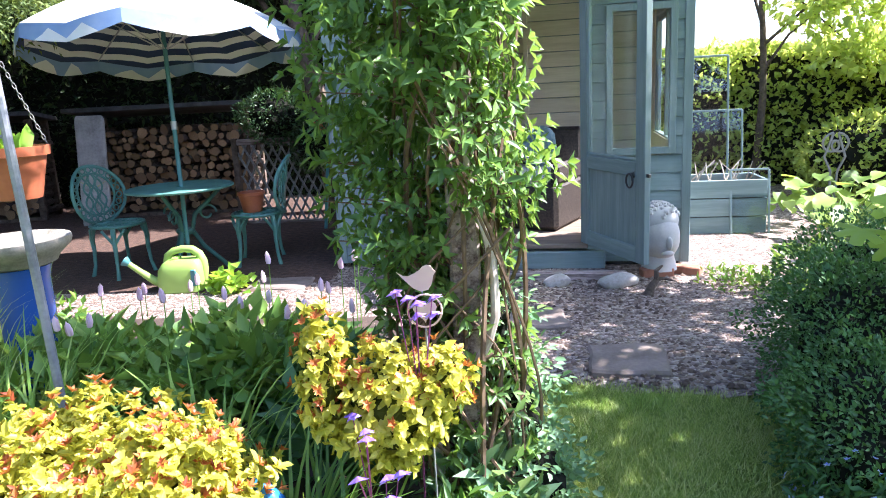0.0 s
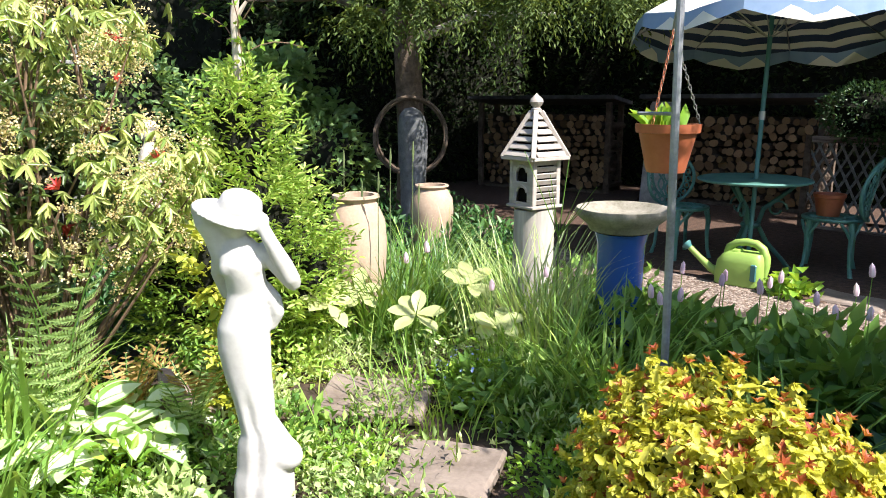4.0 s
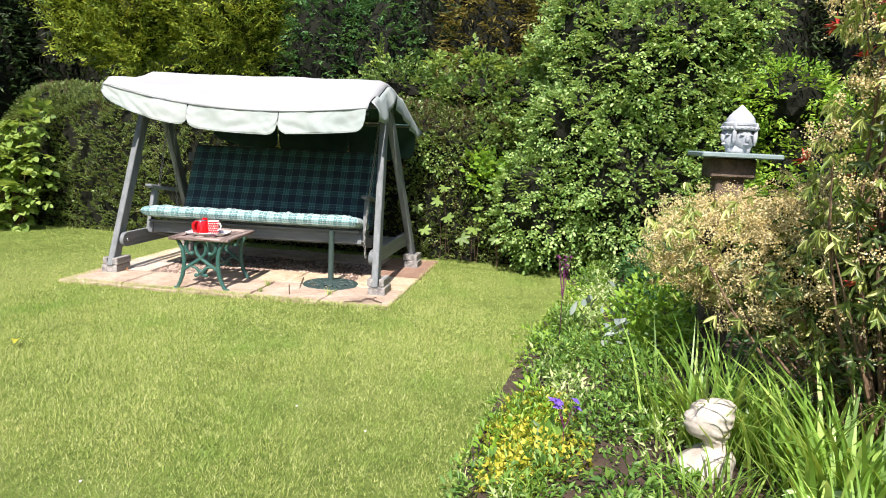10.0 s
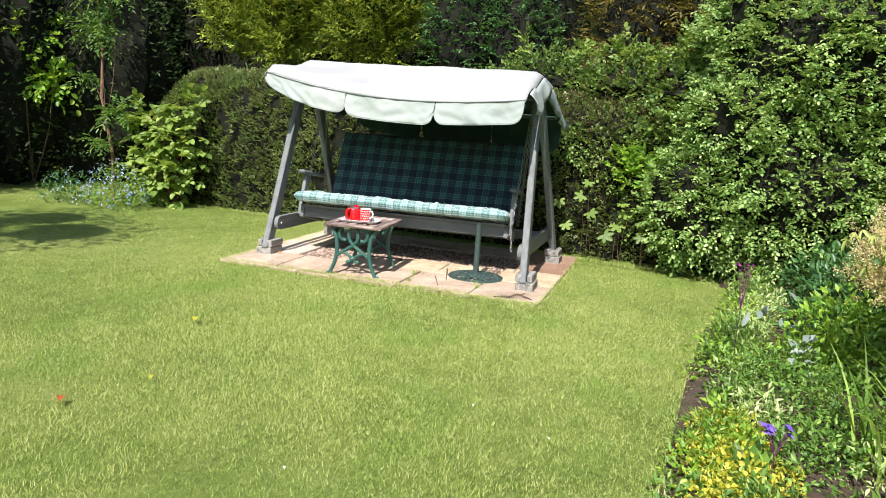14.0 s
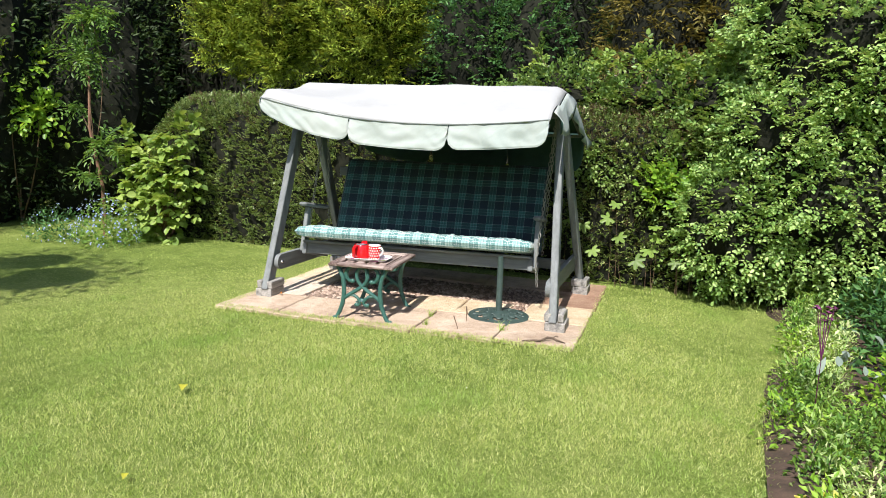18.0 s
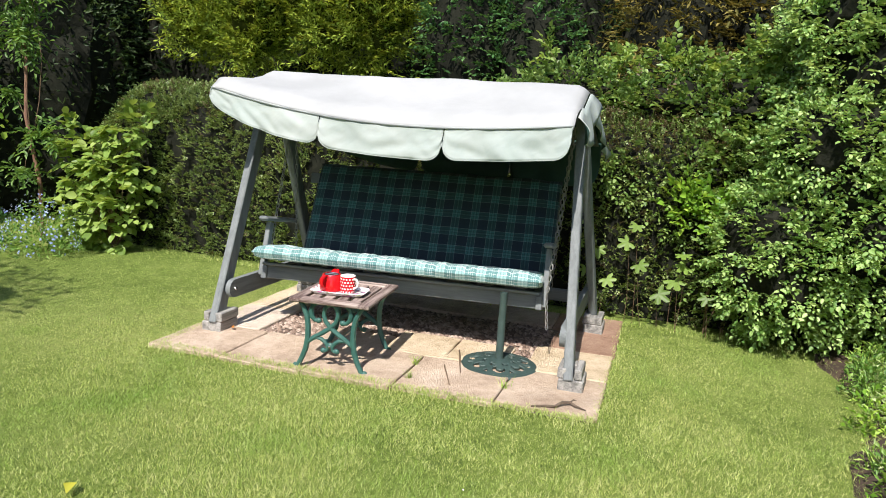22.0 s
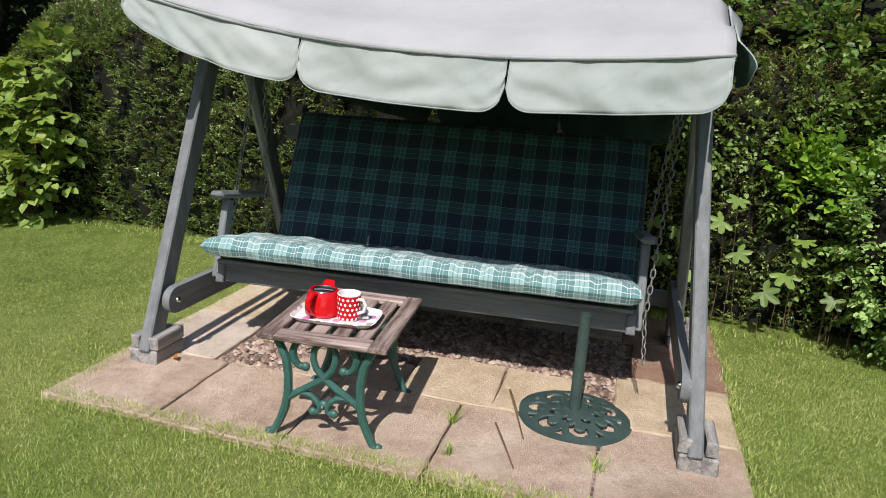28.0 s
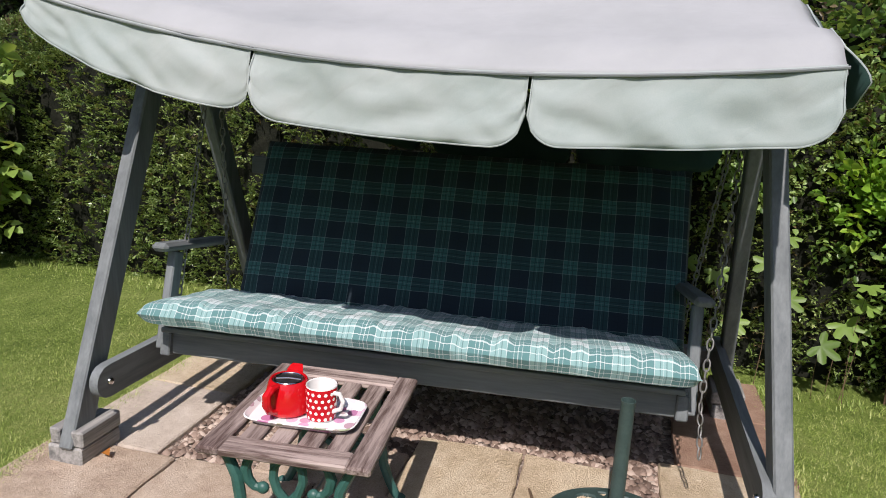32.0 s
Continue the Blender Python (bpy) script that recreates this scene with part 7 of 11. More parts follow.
thing("pale_rock", "pale rounded rock on the gravel", "rock", pose(1.0, 4.98, 0.01, 0, 0, 10), bm, M["stone"])
bm = B()
sphere(bm, (0, 0, 0.04), (0.09, 0.06, 0.05), u=14, v=8)
roughen(bm, 0.02, 11)
thing("pale_rock", "small pale rock on the gravel", "rock", pose(0.62, 5.05, 0.01), bm, M["stone"])
bm = B()
tube(bm, [(0, 0, 0), (0.02, 0, 0.06), (0.06, 0.01, 0.1), (0.05, 0, 0.16), (0.09, 0, 0.19)], [0.035, 0.025, 0.02, 0.015, 0.006], 8)
tube(bm, [(0.05, 0.0, 0.11), (0.12, 0.01, 0.1), (0.18, 0.0, 0.08)], [0.014, 0.01, 0.004], 6)
thing("driftwood", "dark twisted root on the gravel", "driftwood", pose(1.15, 4.78, 0.015, 0, 0, 10), bm, M["bark"])
bm = B()
box(bm, (0, 0, 0.035), (1.2, 0.06, 0.07), bevel=0.012)
roughen(bm, 0.01, 6)
thing("timber_edging", "weathered brown timber edging before the summer house", "edging", pose(0.5, 5.22, 0.01, 0, 0, -5), bm, M["teak_x"])

# ---- stepping stones ----
for i, (x, y, a, b, rz) in enumerate(((0.83, 3.72, 0.36, 0.34, -6), (0.44, 4.34, 0.34, 0.32, 5), (-2.15, 2.12, 0.44, 0.36, 38), (-1.55, 1.93, 0.34, 0.32, 30), (-1.3, 5.28, 0.42, 0.3, -4), (-3.05, 2.9, 0.34, 0.3, 30))):
    bm = B()
    box(bm, (0, 0, 0), (a, b, 0.05), bevel=0.012)
    bmesh.ops.subdivide_edges(bm, edges=[e for e in bm.edges if e.calc_length() > 0.15], cuts=4, use_grid_fill=True)
    roughen(bm, 0.014, 7, i)
    thing("stepping_stone", "worn square stepping stone", "stepping stone", pose(x, y, 0.022 if i in (0, 1, 4) else 0.105, 0, 0, rz), bm, M["paver"], group="stepping stones")

# ---- garden ornaments ----
def lady_statue():
    """Slender figure in a long gown and a broad hat, as one plain shape."""
    bm = B()
    k = 40
    # height, centre across, half width, half depth, centre deep
    rows = [(0.0, 0.02, 0.115, 0.11, 0), (0.05, 0.02, 0.112, 0.105, 0), (0.17, 0.025, 0.108, 0.1, 0), (0.215, 0.03, 0.1, 0.09, 0), (0.29, 0.035, 0.098, 0.085, 0), (0.33, 0.03, 0.075, 0.075, 0), (0.37, 0.015, 0.066, 0.068, 0),
            (0.43, 0.01, 0.072, 0.07, 0), (0.51, -0.002, 0.082, 0.075, 0), (0.6, -0.008, 0.092, 0.08, 0), (0.665, -0.006, 0.09, 0.082, 0), (0.72, 0.006, 0.078, 0.07, 0), (0.77, 0.012, 0.068, 0.06, 0),
            (0.82, 0.008, 0.07, 0.066, -0.008), (0.855, 0.0, 0.073, 0.068, -0.012), (0.89, -0.002, 0.07, 0.056, 0), (0.92, -0.004, 0.055, 0.042, 0), (0.935, -0.004, 0.03, 0.03, 0), (0.955, -0.006, 0.024, 0.025, 0)]
    rings = []
    for z, cx, a, b, cy in rows:
        ring = []
        for j in range(k):
            q = 2 * math.pi * j / k
            fold = 1 + (0.06 * math.sin(q * 7 + z * 9) * max(0, 1 - z / 0.45) if z < 0.45 else 0)
            groove = 0.22 * math.exp(-((q - 4.55) / 0.2) ** 2) * max(0.0, min(1.0, (0.52 - z) / 0.12))     # fold between the knees
            ring.append((cx + 0.84 * a * fold * math.cos(q), cy + 0.84 * b * (fold - groove) * math.sin(q), z))
        rings.append(ring)
    loft(bm, rings)
    # train of the gown
    sphere(bm, (0.085, -0.01, 0.255), (0.07, 0.06, 0.05), pose(0, 0, 0, 0, 30, 0), u=14, v=8)
    tube(bm, [(0.06, 0.0, 0.78), (0.085, 0.0, 0.74), (0.095, 0.0, 0.7), (0.08, 0, 0.65)], [0.022, 0.026, 0.022, 0.008], 10)
    # bust, head, hat
    for sx in (-0.03, 0.035):
        sphere(bm, (sx, -0.034, 0.845), (0.029, 0.026, 0.03), u=12, v=8)
    sphere(bm, (-0.008, -0.01, 0.985), (0.042, 0.05, 0.058), pose(0, 0, 0, 12, 12, 0), u=16, v=12)
    brim = Matrix.Translation((-0.02, -0.005, 1.005)) @ pose(0, 0, 0, 10, 20, 0)
    lathe(bm, [(0, 0.01), (0.055, 0.012), (0.085, 0.004), (0.107, -0.004), (0.111, -0.012), (0.104, -0.016), (0.062, -0.004), (0, 0.0)], 28, brim, 0.85)
    lathe(bm, [(0.062, 0.0), (0.064, 0.02), (0.056, 0.05), (0.03, 0.066), (0, 0.07)], 20, brim @ Matrix.Translation((0.022, 0, 0.004)))
    # veil of hair beneath the brim
    tube(bm, [(-0.12, 0.0, 1.03), (-0.085, 0.004, 0.985), (-0.062, 0.008, 0.935), (-0.055, 0.01, 0.88), (-0.05, 0.01, 0.82)], [0.018, 0.044, 0.042, 0.034, 0.02], 14)
    # raised arm
    tube(bm, [(0.05, 0.0, 0.9), (0.1, -0.012, 0.855), (0.142, -0.028, 0.806), (0.15, -0.036, 0.797), (0.146, -0.04, 0.81), (0.125, -0.045, 0.86), (0.09, -0.05, 0.93), (0.07, -0.045, 0.975)], [0.028, 0.029, 0.027, 0.024, 0.026, 0.025, 0.021, 0.018], 14)
    sphere(bm, (0.068, -0.04, 0.985), (0.026, 0.022, 0.024), u=10, v=8)
    # other arm folded behind the waist
    tube(bm, [(-0.06, 0.0, 0.89), (-0.075, 0.03, 0.82), (-0.06, 0.05, 0.75), (0.0, 0.065, 0.73)], [0.024, 0.023, 0.02, 0.016], 9)
    statue = thing("lady_statue", "white painted stone statue of a slender lady in a broad hat", "statue", pose(-1.82, 1.405, 0.03, 0, 0, 51) @ Matrix.Scale(0.955, 4), bm, M["marble"])
    fuse = statue.modifiers.new("fuse", "REMESH")
    fuse.mode, fuse.voxel_size, fuse.use_smooth_shade = "VOXEL", 0.007, True
    worn = statue.modifiers.new("worn", "SMOOTH")
    worn.factor, worn.iterations = 0.5, 5


lady_statue()


def stone_bust():
    bm = B()
    # rings: height, forward lean, half depth, half width; shoulder block, thin neck, bowed head, hair cap
    prof = ((0, 0.0, 0.1, 0.09), (0.02, -0.012, 0.125, 0.105), (0.06, -0.014, 0.126, 0.108), (0.1, 0.004, 0.108, 0.102), (0.13, 0.026, 0.082, 0.088), (0.15, 0.034, 0.058, 0.062), (0.17, 0.032, 0.05, 0.052),
            (0.19, 0.022, 0.056, 0.054), (0.205, 0.004, 0.078, 0.06), (0.23, -0.006, 0.09, 0.07), (0.26, -0.008, 0.096, 0.078), (0.285, -0.006, 0.099, 0.082), (0.31, 0.0, 0.094, 0.08), (0.33, 0.008, 0.09, 0.077), (0.35, 0.016, 0.074, 0.062), (0.362, 0.022, 0.04, 0.034))
    zs = [p[0] for p in prof]
    rings = []
    for k in range(61):
        z = 0.362 * k / 60
        cy, ry, rx = (float(np.interp(z, zs, [p[m] for p in prof])) for m in (1, 2, 3))
        ring = []
        for j in range(40):
            a = 2 * math.pi * j / 40
            front = max(0.0, -math.sin(a))
            v = Vector((rx * math.cos(a), cy + ry * math.sin(a), z))
            if 0.19 < z < 0.36:
                # waved strands slope back from the brow; brow, nose and chin stand out in front
                wave = math.sin(z * 150 + 9 * math.sin(a) + 3.2 * math.cos(2 * a))
                hair = 1.0 if z > 0.3 else 1.0 - min(1.0, front * 1.5)
                grow = 0.055 * wave * hair
                nose = front ** 10 * (0.16 * math.exp(-((z - 0.255) / 0.018) ** 2) + 0.1 * math.exp(-((z - 0.29) / 0.01) ** 2) + 0.07 * math.exp(-((z - 0.217) / 0.01) ** 2))
                v = Vector((v.x * (1 + grow), cy + (v.y - cy) * (1 + grow + nose), z))
            elif z < 0.15:
                v = Vector((v.x, v.y, z)) * 1.0 + Vector((math.cos(a), math.sin(a), 0)) * 0.004 * math.sin(a * 7 + z * 60)
            ring.append(tuple(v))
        rings.append(ring)
    loft(bm, rings)
    roughen(bm, 0.006, 22)
    thing("stone_bust", "pale weathered stone bust of a woman among tall sedge", "statue", pose(-2.98, 0.5, 0.035, 0, 0, 12) @ Matrix.Scale(0.9, 4), bm, M["stone"])


stone_bust()


def carved_head():
    bm = B()
    for k in range(4):
        a = math.radians(20 + 90 * k)
        c, s = math.cos(a), math.sin(a)
        sphere(bm, (c * 0.045, s * 0.045, 0.085), (0.055, 0.055, 0.075), u=16, v=12)
        sphere(bm, (c * 0.104, s * 0.104, 0.085), (0.013, 0.013, 0.022), u=8, v=6)
        sphere(bm, (c * 0.094, s * 0.094, 0.05), (0.016, 0.016, 0.008), u=8, v=6)
        for q in (-0.33, 0.33):
            sphere(bm, (math.cos(a + q) * 0.096, math.sin(a + q) * 0.096, 0.105), (0.014, 0.014, 0.006), u=8, v=6)
        b = a + math.pi / 4
        sphere(bm, (math.cos(b) * 0.095, math.sin(b) * 0.095, 0.1), (0.014, 0.014, 0.05), u=8, v=6)
        sphere(bm, (math.cos(b) * 0.098, math.sin(b) * 0.098, 0.16), (0.012, 0.012, 0.022), u=8, v=6)
    lathe(bm, [(0, 0), (0.07, 0), (0.075, 0.02), (0.07, 0.04), (0, 0.05)], 20)
    lathe(bm, [(0.1, 0.135), (0.106, 0.142), (0.106, 0.155), (0.095, 0.16), (0.1, 0.166), (0.1, 0.178), (0.086, 0.184), (0.084, 0.2), (0.07, 0.222), (0.05, 0.245), (0.025, 0.268), (0.01, 0.285), (0, 0.29)], 28)
    for k in range(20):
        a = 2 * math.pi * k / 20
        sphere(bm, (0.1 * math.cos(a), 0.1 * math.sin(a), 0.148), (0.014, 0.014, 0.012), u=6, v=4)
    thing("carved_head", "pale grey four-faced carved stone head with a pointed crown", "statue", pose(-4.46, 0.7, 1.296) @ Matrix.Scale(0.9, 4), bm, M["grey_stone"])
    root = thing("bird_table", "blue-grey painted stand with a square top behind the shrubs", "stand", pose(-4.44, 0.66, 0, 0, 0, 8))
    bm = B()
    box(bm, (0, 0.02, 1.28), (0.36, 0.42, 0.028), bevel=0.006)
    part("top", bm, M["clad"], root, "blue-grey tabletop")
    bm = B()
    box(bm, (0, 0, 1.21), (0.2, 0.24, 0.11), bevel=0.01)
    part("bracket", bm, M["bark"], root)
    bm = B()
    box(bm, (0, 0, 0.58), (0.13, 0.15, 1.16), bevel=0.008)
    part("pillar", bm, M["bark"], root)


carved_head()


def dovecote():
    root = thing("dovecote", "limed wooden dovecote with louvred roof on a silvered log post", "birdhouse", pose(-2.6, 3.7, 0, 0, 0, -10))
    bm = B()
    lathe(bm, [(0, 0.0), (0.125, 0.0), (0.122, 0.3), (0.118, 0.66), (0, 0.665)], 20)
    roughen(bm, 0.01, 5)
    part("post", bm, M["logpost"], root, "cracked silvered log")
    s, z0, z1 = 0.102, 0.67, 0.945
    house = new("house", None)
    house.parent = root
    house.matrix_basis = pose(0, 0, 0, 0, 0, 0)
    bm = B()
    box(bm, (0, 0, z0 + 0.008), (2 * s + 0.03, 2 * s + 0.03, 0.018), bevel=0.004)
    part("floor_board", bm, M["dove"], house)
    for x in (-1, 1):
        for y in (-1, 1):
            bm = B()
            box(bm, (x * (s - 0.012), y * (s - 0.012), (z0 + z1) / 2), (0.03, 0.03, z1 - z0), bevel=0.004)
            part("corner_post", bm, M["dove"], house)
    # louvred faces
    for face in range(4):
        m = pose(0, 0, 0, 0, 0, 90 * face)
        if face in (2, 3):
            bm = B()
            box(bm, m @ Vector((0, -s + 0.006, (z0 + z1) / 2)), (2 * s - 0.04, 0.012, z1 - z0 - 0.01), pose(0, 0, 0, 0, 0, 90 * face), 0.002)
            part("panel", bm, M["dove"], house)
        elif face == 0:
            # front: planks round two arched holes
            for zc, hh in ((z0 + 0.025, 0.02), (z0 + 0.135, 0.035), (z1 - 0.02, 0.035)):
                bm = B()
                box(bm, m @ Vector((0, -s + 0.006, zc)), (2 * s - 0.05, 0.012, hh), m, 0.002)
                part("cross_board", bm, M["dove"], house)
            for x in (-1, 1):
                bm = B()
                box(bm, m @ Vector((x * 0.072, -s + 0.006, (z0 + z1) / 2)), (0.05, 0.012, z1 - z0), m, 0.002)
                part("upright_board", bm, M["dove"], house)
            for zc in (z0 + 0.105, z1 - 0.055):
                bm = B()
                tube(bm, [m @ Vector((0.046 * math.cos(q), -s + 0.006, zc - 0.01 + 0.035 * math.sin(q))) for q in (math.pi * j / 8 for j in range(9))], 0.012, 6)
                part("arch", bm, M["dove"], house)
            bm = B()
            box(bm, m @ Vector((0, -s + 0.035, (z0 + z1) / 2)), (0.12, 0.004, z1 - z0 - 0.02), m, 0)
            part("inside_shade", bm, M["dark"], house)
        else:
            for k in range(7):
                bm = B()
                box(bm, m @ Vector((0, -s + 0.008, z0 + 0.04 + k * 0.037)), (2 * s - 0.045, 0.008, 0.032), m @ pose(0, 0, 0, 28, 0, 0), 0.002)
                part("louvre", bm, M["dove"], house)
            bm = B()
            box(bm, m @ Vector((0, -s + 0.03, (z0 + z1) / 2)), (2 * s - 0.05, 0.004, z1 - z0 - 0.02), m, 0)
            part("inside_shade", bm, M["dark"], house)
    # roof: four louvred faces, ridge bars, finial
    roof = new("roof", None)
    roof.parent = root
    roof.matrix_basis = pose(0, 0, 0, 0, 0, 0)
    e, zt = 0.136, 1.22
    zr = z1 + 0.012
    bm = B()
    for a in range(4):
        m = pose(0, 0, 0, 0, 0, 90 * a)
        beam(bm, m @ Vector((-e, -e, zr)), m @ Vector((e, -e, zr)), 0.022, 0.022, 0.003)
        beam(bm, m @ Vector((e, -e, zr)), m @ Vector((0.02, -0.02, zt)), 0.028, 0.028, 0.004)
    part("roof_frame", bm, M["dove"], roof)
    for a in range(4):
        m = pose(0, 0, 0, 0, 0, 90 * a)
        for k in range(6):
            q = (k + 0.35) / 6.4
            w = (e - 0.02) * (1 - q) * 2 * 0.96
            bm = B()
            box(bm, m @ Vector((0, -e * (1 - q) - 0.004, zr + (zt - zr) * q + 0.01)), (w, 0.009, 0.036), m @ pose(0, 0, 0, -42, 0, 0), 0.002)
            part("roof_louvre", bm, M["dove"], roof)
    bm = B()
    loft(bm, [[(x * (e - 0.025) * f, y * (e - 0.025) * f, zz) for x, y in ((-1, -1), (1, -1), (1, 1), (-1, 1))] for f, zz in ((1, zr), (0.1, zt - 0.03))])
    part("inside_shade", bm, M["dark"], roof)
    bm = B()
    lathe(bm, [(0.028, zt - 0.005), (0.03, zt + 0.012), (0.018, zt + 0.02), (0.03, zt + 0.03), (0.04, zt + 0.05), (0.034, zt + 0.068), (0.015, zt + 0.085), (0, zt + 0.1)], 18)
    part("finial", bm, M["dove"], roof)


dovecote()


def bird_bath():
    root = thing("bird_bath", "mossy stone bird bath bowl on a cobalt blue glazed pillar", "bird bath", pose(-1.85, 3.43, 0))
    bm = B()
    lathe(bm, [(0, 0), (0.125, 0), (0.128, 0.03), (0.118, 0.1), (0.112, 0.4), (0.115, 0.6), (0.13, 0.655), (0, 0.66)], 28)
    part("pillar", bm, M["blue"], root, "cobalt blue glazed pillar with pale streaks")
    bm = B()
    lathe(bm, [(0, 0.655), (0.12, 0.655), (0.155, 0.668), (0.165, 0.69), (0.175, 0.7), (0.215, 0.735), (0.224, 0.76), (0.22, 0.775), (0.205, 0.772), (0.17, 0.742), (0.08, 0.722), (0, 0.72)], 40)
    part("bowl", bm, M["bath_stone"], root, "shallow lichened stone bowl")


bird_bath()


def hanging_pot():
    foot, topz = (-1.1, 2.5), 2.15
    P = lambda z: Vector((foot[0] - 0.028 * z, foot[1] + 0.01 * z, z))
    root = thing("hook_pole", "grey metal crook pole leaning slightly in the border", "pole", pose(0, 0, 0))
    bm = B()
    tube(bm, [P(0), P(0.8), P(1.6), P(topz)], 0.0135, 10)
    part("shaft", bm, M["pole"], root)
    bm = B()
    c = P(topz)
    tube(bm, [c + Vector((-0.07 * (1 - math.cos(q)), -0.03 * (1 - math.cos(q)), 0.13 * math.sin(q))) for q in (math.pi * j / 10 for j in range(11))], 0.009, 8)
    part("hook", bm, M["pole"], root)
    bm = B()
    tube(bm, [P(1.24), P(1.24) + Vector((-0.13, 0.015, 0)), P(1.24) + Vector((-0.2, 0.12, 0))], 0.006, 6)
    part("bracket", bm, M["pole"], root)
    h = Vector((-1.225, 2.64, 1.5))
    bm = B()
    q0 = P(1.56)
    tube(bm, [q0, q0.lerp(h, 0.5) + Vector((0, 0, 0.035)), h + Vector((0, 0, 0.012)), h + Vector((-0.008, 0.01, -0.006))], 0.005, 6)
    part("side_hook", bm, M["pole"], root)
    pot = thing("hanging_pot", "terracotta hanging pot with a fresh green seedling on chains", "hanging pot", pose(-1.235, 2.66, 1.045) @ Matrix.Scale(0.86, 4))
    bm = B()
    lathe(bm, [(0, 0), (0.072, 0), (0.076, 0.012), (0.108, 0.15), (0.12, 0.152), (0.124, 0.185), (0.112, 0.185), (0.105, 0.155), (0, 0.15)], 28)
    part("bowl", bm, M["terracotta"], pot)
    bm = B()
    lathe(bm, [(0, 0.148), (0.104, 0.15), (0.1, 0.165), (0, 0.17)], 20)
    part("compost", bm, M["soil"], pot)
    hl = (h - Vector((-1.235, 2.66, 1.045))) / 0.86
    for k in range(3):
        a = 2 * math.pi * k / 3 + 0.5
        p0 = Vector((0.115 * math.cos(a), 0.115 * math.sin(a), 0.185))
        d = hl - p0
        n = int(d.length / 0.019)
        bm = B()
        for j in range(n):
            m = Matrix.Translation(p0 + d * ((j + 0.5) / n)) @ turn_to(d) @ pose(0, 0, 0, 0, 0, 90 * (j % 2))
            tube(bm, [m @ Vector((0.005 * math.cos(q), 0, 0.0122 * math.sin(q))) for q in (2 * math.pi * i / 8 for i in range(8))], 0.0017, 4, closed=True)
        part("chain", bm, M["terracotta"] if k == 2 else M["chain"], pot)
    n = 26
    p = np.stack([rng.normal(-0.02, 0.03, n), rng.normal(0, 0.03, n), np.full(n, 0.165)], 1)
    d = unit(np.stack([rng.normal(0, 0.45, n), rng.normal(0, 0.45, n), np.ones(n)], 1))
    for k in range(n):
        part("leaf", round_leaves("leaf", p[k:k + 1], d[k:k + 1], unit(rng.normal(0, 1, (1, 3)) + np.array([0, 0, 0.4])), rng.uniform(0.06, 0.11), rng.uniform(0.04, 0.06), M["bright"]), None, pot, "bright green seedling leaf")


hanging_pot()

for x, y, h, s, nm in ((-3.0, 2.7, 0.92, 1.13, "tall pale clay jar with a rolled rim among the border plants"), (-4.02, 4.22, 0.72, 1.2, "squat pale clay jar standing behind the border plants")):
    bm = B()
    lathe(bm, [(0, 0), (0.085 * s, 0), (0.1 * s, 0.05), (0.132 * s, 0.35 * h), (0.142 * s, 0.55 * h), (0.135 * s, 0.68 * h), (0.105 * s, 0.765 * h), (0.095 * s, 0.785 * h), (0.1 * s, 0.8 * h), (0.112 * s, 0.812 * h), (0.108 * s, 0.828 * h), (0.088 * s, 0.826 * h), (0.085 * s, 0.78 * h), (0.1 * s, 0.6 * h), (0, 0.58 * h)], 30)
    thing("clay_jar", nm, "jar", pose(x, y, 0.04), bm, M["clay"], group="clay jars")

# bird and heart ornament on its stake
def bird_stake():
    root = thing("bird_stake", "pinkish metal bird over a heart on a thin stake", "garden stake", pose(0.045, 2.28, 0, 0, 0, 4))
    bm = B()
    tube(bm, [(0.005, 0, 0), (0, 0, 0.72)], 0.003, 6)
    part("stake", bm, M["pole"], root)
    bm = B()
    tube(bm, [(0.043 * math.cos(q), 0, 0.765 + 0.043 * math.sin(q)) for q in (2 * math.pi * j / 24 for j in range(24))], 0.0028, 6, closed=True)
    part("ring", bm, M["ivory"], root)

    def plate(pts, name):
        bm = B()
        loft(bm, [[(x, -0.002, z) for x, z in pts], [(x, 0.002, z) for x, z in pts]])
        part(name, bm, M["ivory"], root, smooth=False)

    heart = []
    for j in range(24):
        q = 2 * math.pi * j / 24
        heart.append((0.0019 * 16 * math.sin(q) ** 3, 0.766 + 0.0019 * (13 * math.cos(q) - 5 * math.cos(2 * q) - 2 * math.cos(3 * q) - math.cos(4 * q))))
    plate(heart, "heart")
    bird = [(-0.066, 0.868), (-0.052, 0.853), (-0.04, 0.84), (-0.024, 0.824), (-0.006, 0.816), (0.012, 0.82), (0.02, 0.832), (0.024, 0.846), (0.027, 0.858), (0.033, 0.866), (0.026, 0.871), (0.021, 0.88), (0.01, 0.884), (-0.001, 0.88), (-0.008, 0.872), (-0.02, 0.864), (-0.036, 0.857), (-0.05, 0.858)]
    plate(bird[::-1], "bird")
    bm = B()
    tube(bm, [(-0.004, 0, 0.82), (-0.004, 0, 0.805)], 0.002, 5)
    part("leg", bm, M["pole"], root)


bird_stake()

bm = B()
tube(bm, [(-0.385, 2.12, 0.40), (-0.36, 2.11, 0.375), (-0.335, 2.11, 0.33), (-0.315, 2.11, 0.26), (-0.31, 2.12, 0.15), (-0.32, 2.13, 0.04)], [0.006, 0.022, 0.032, 0.036, 0.042, 0.05], 12)
thing("blue_ornament", "bright blue glazed curved ornament among golden leaves", "ornament", None, bm, M["blue_bright"])

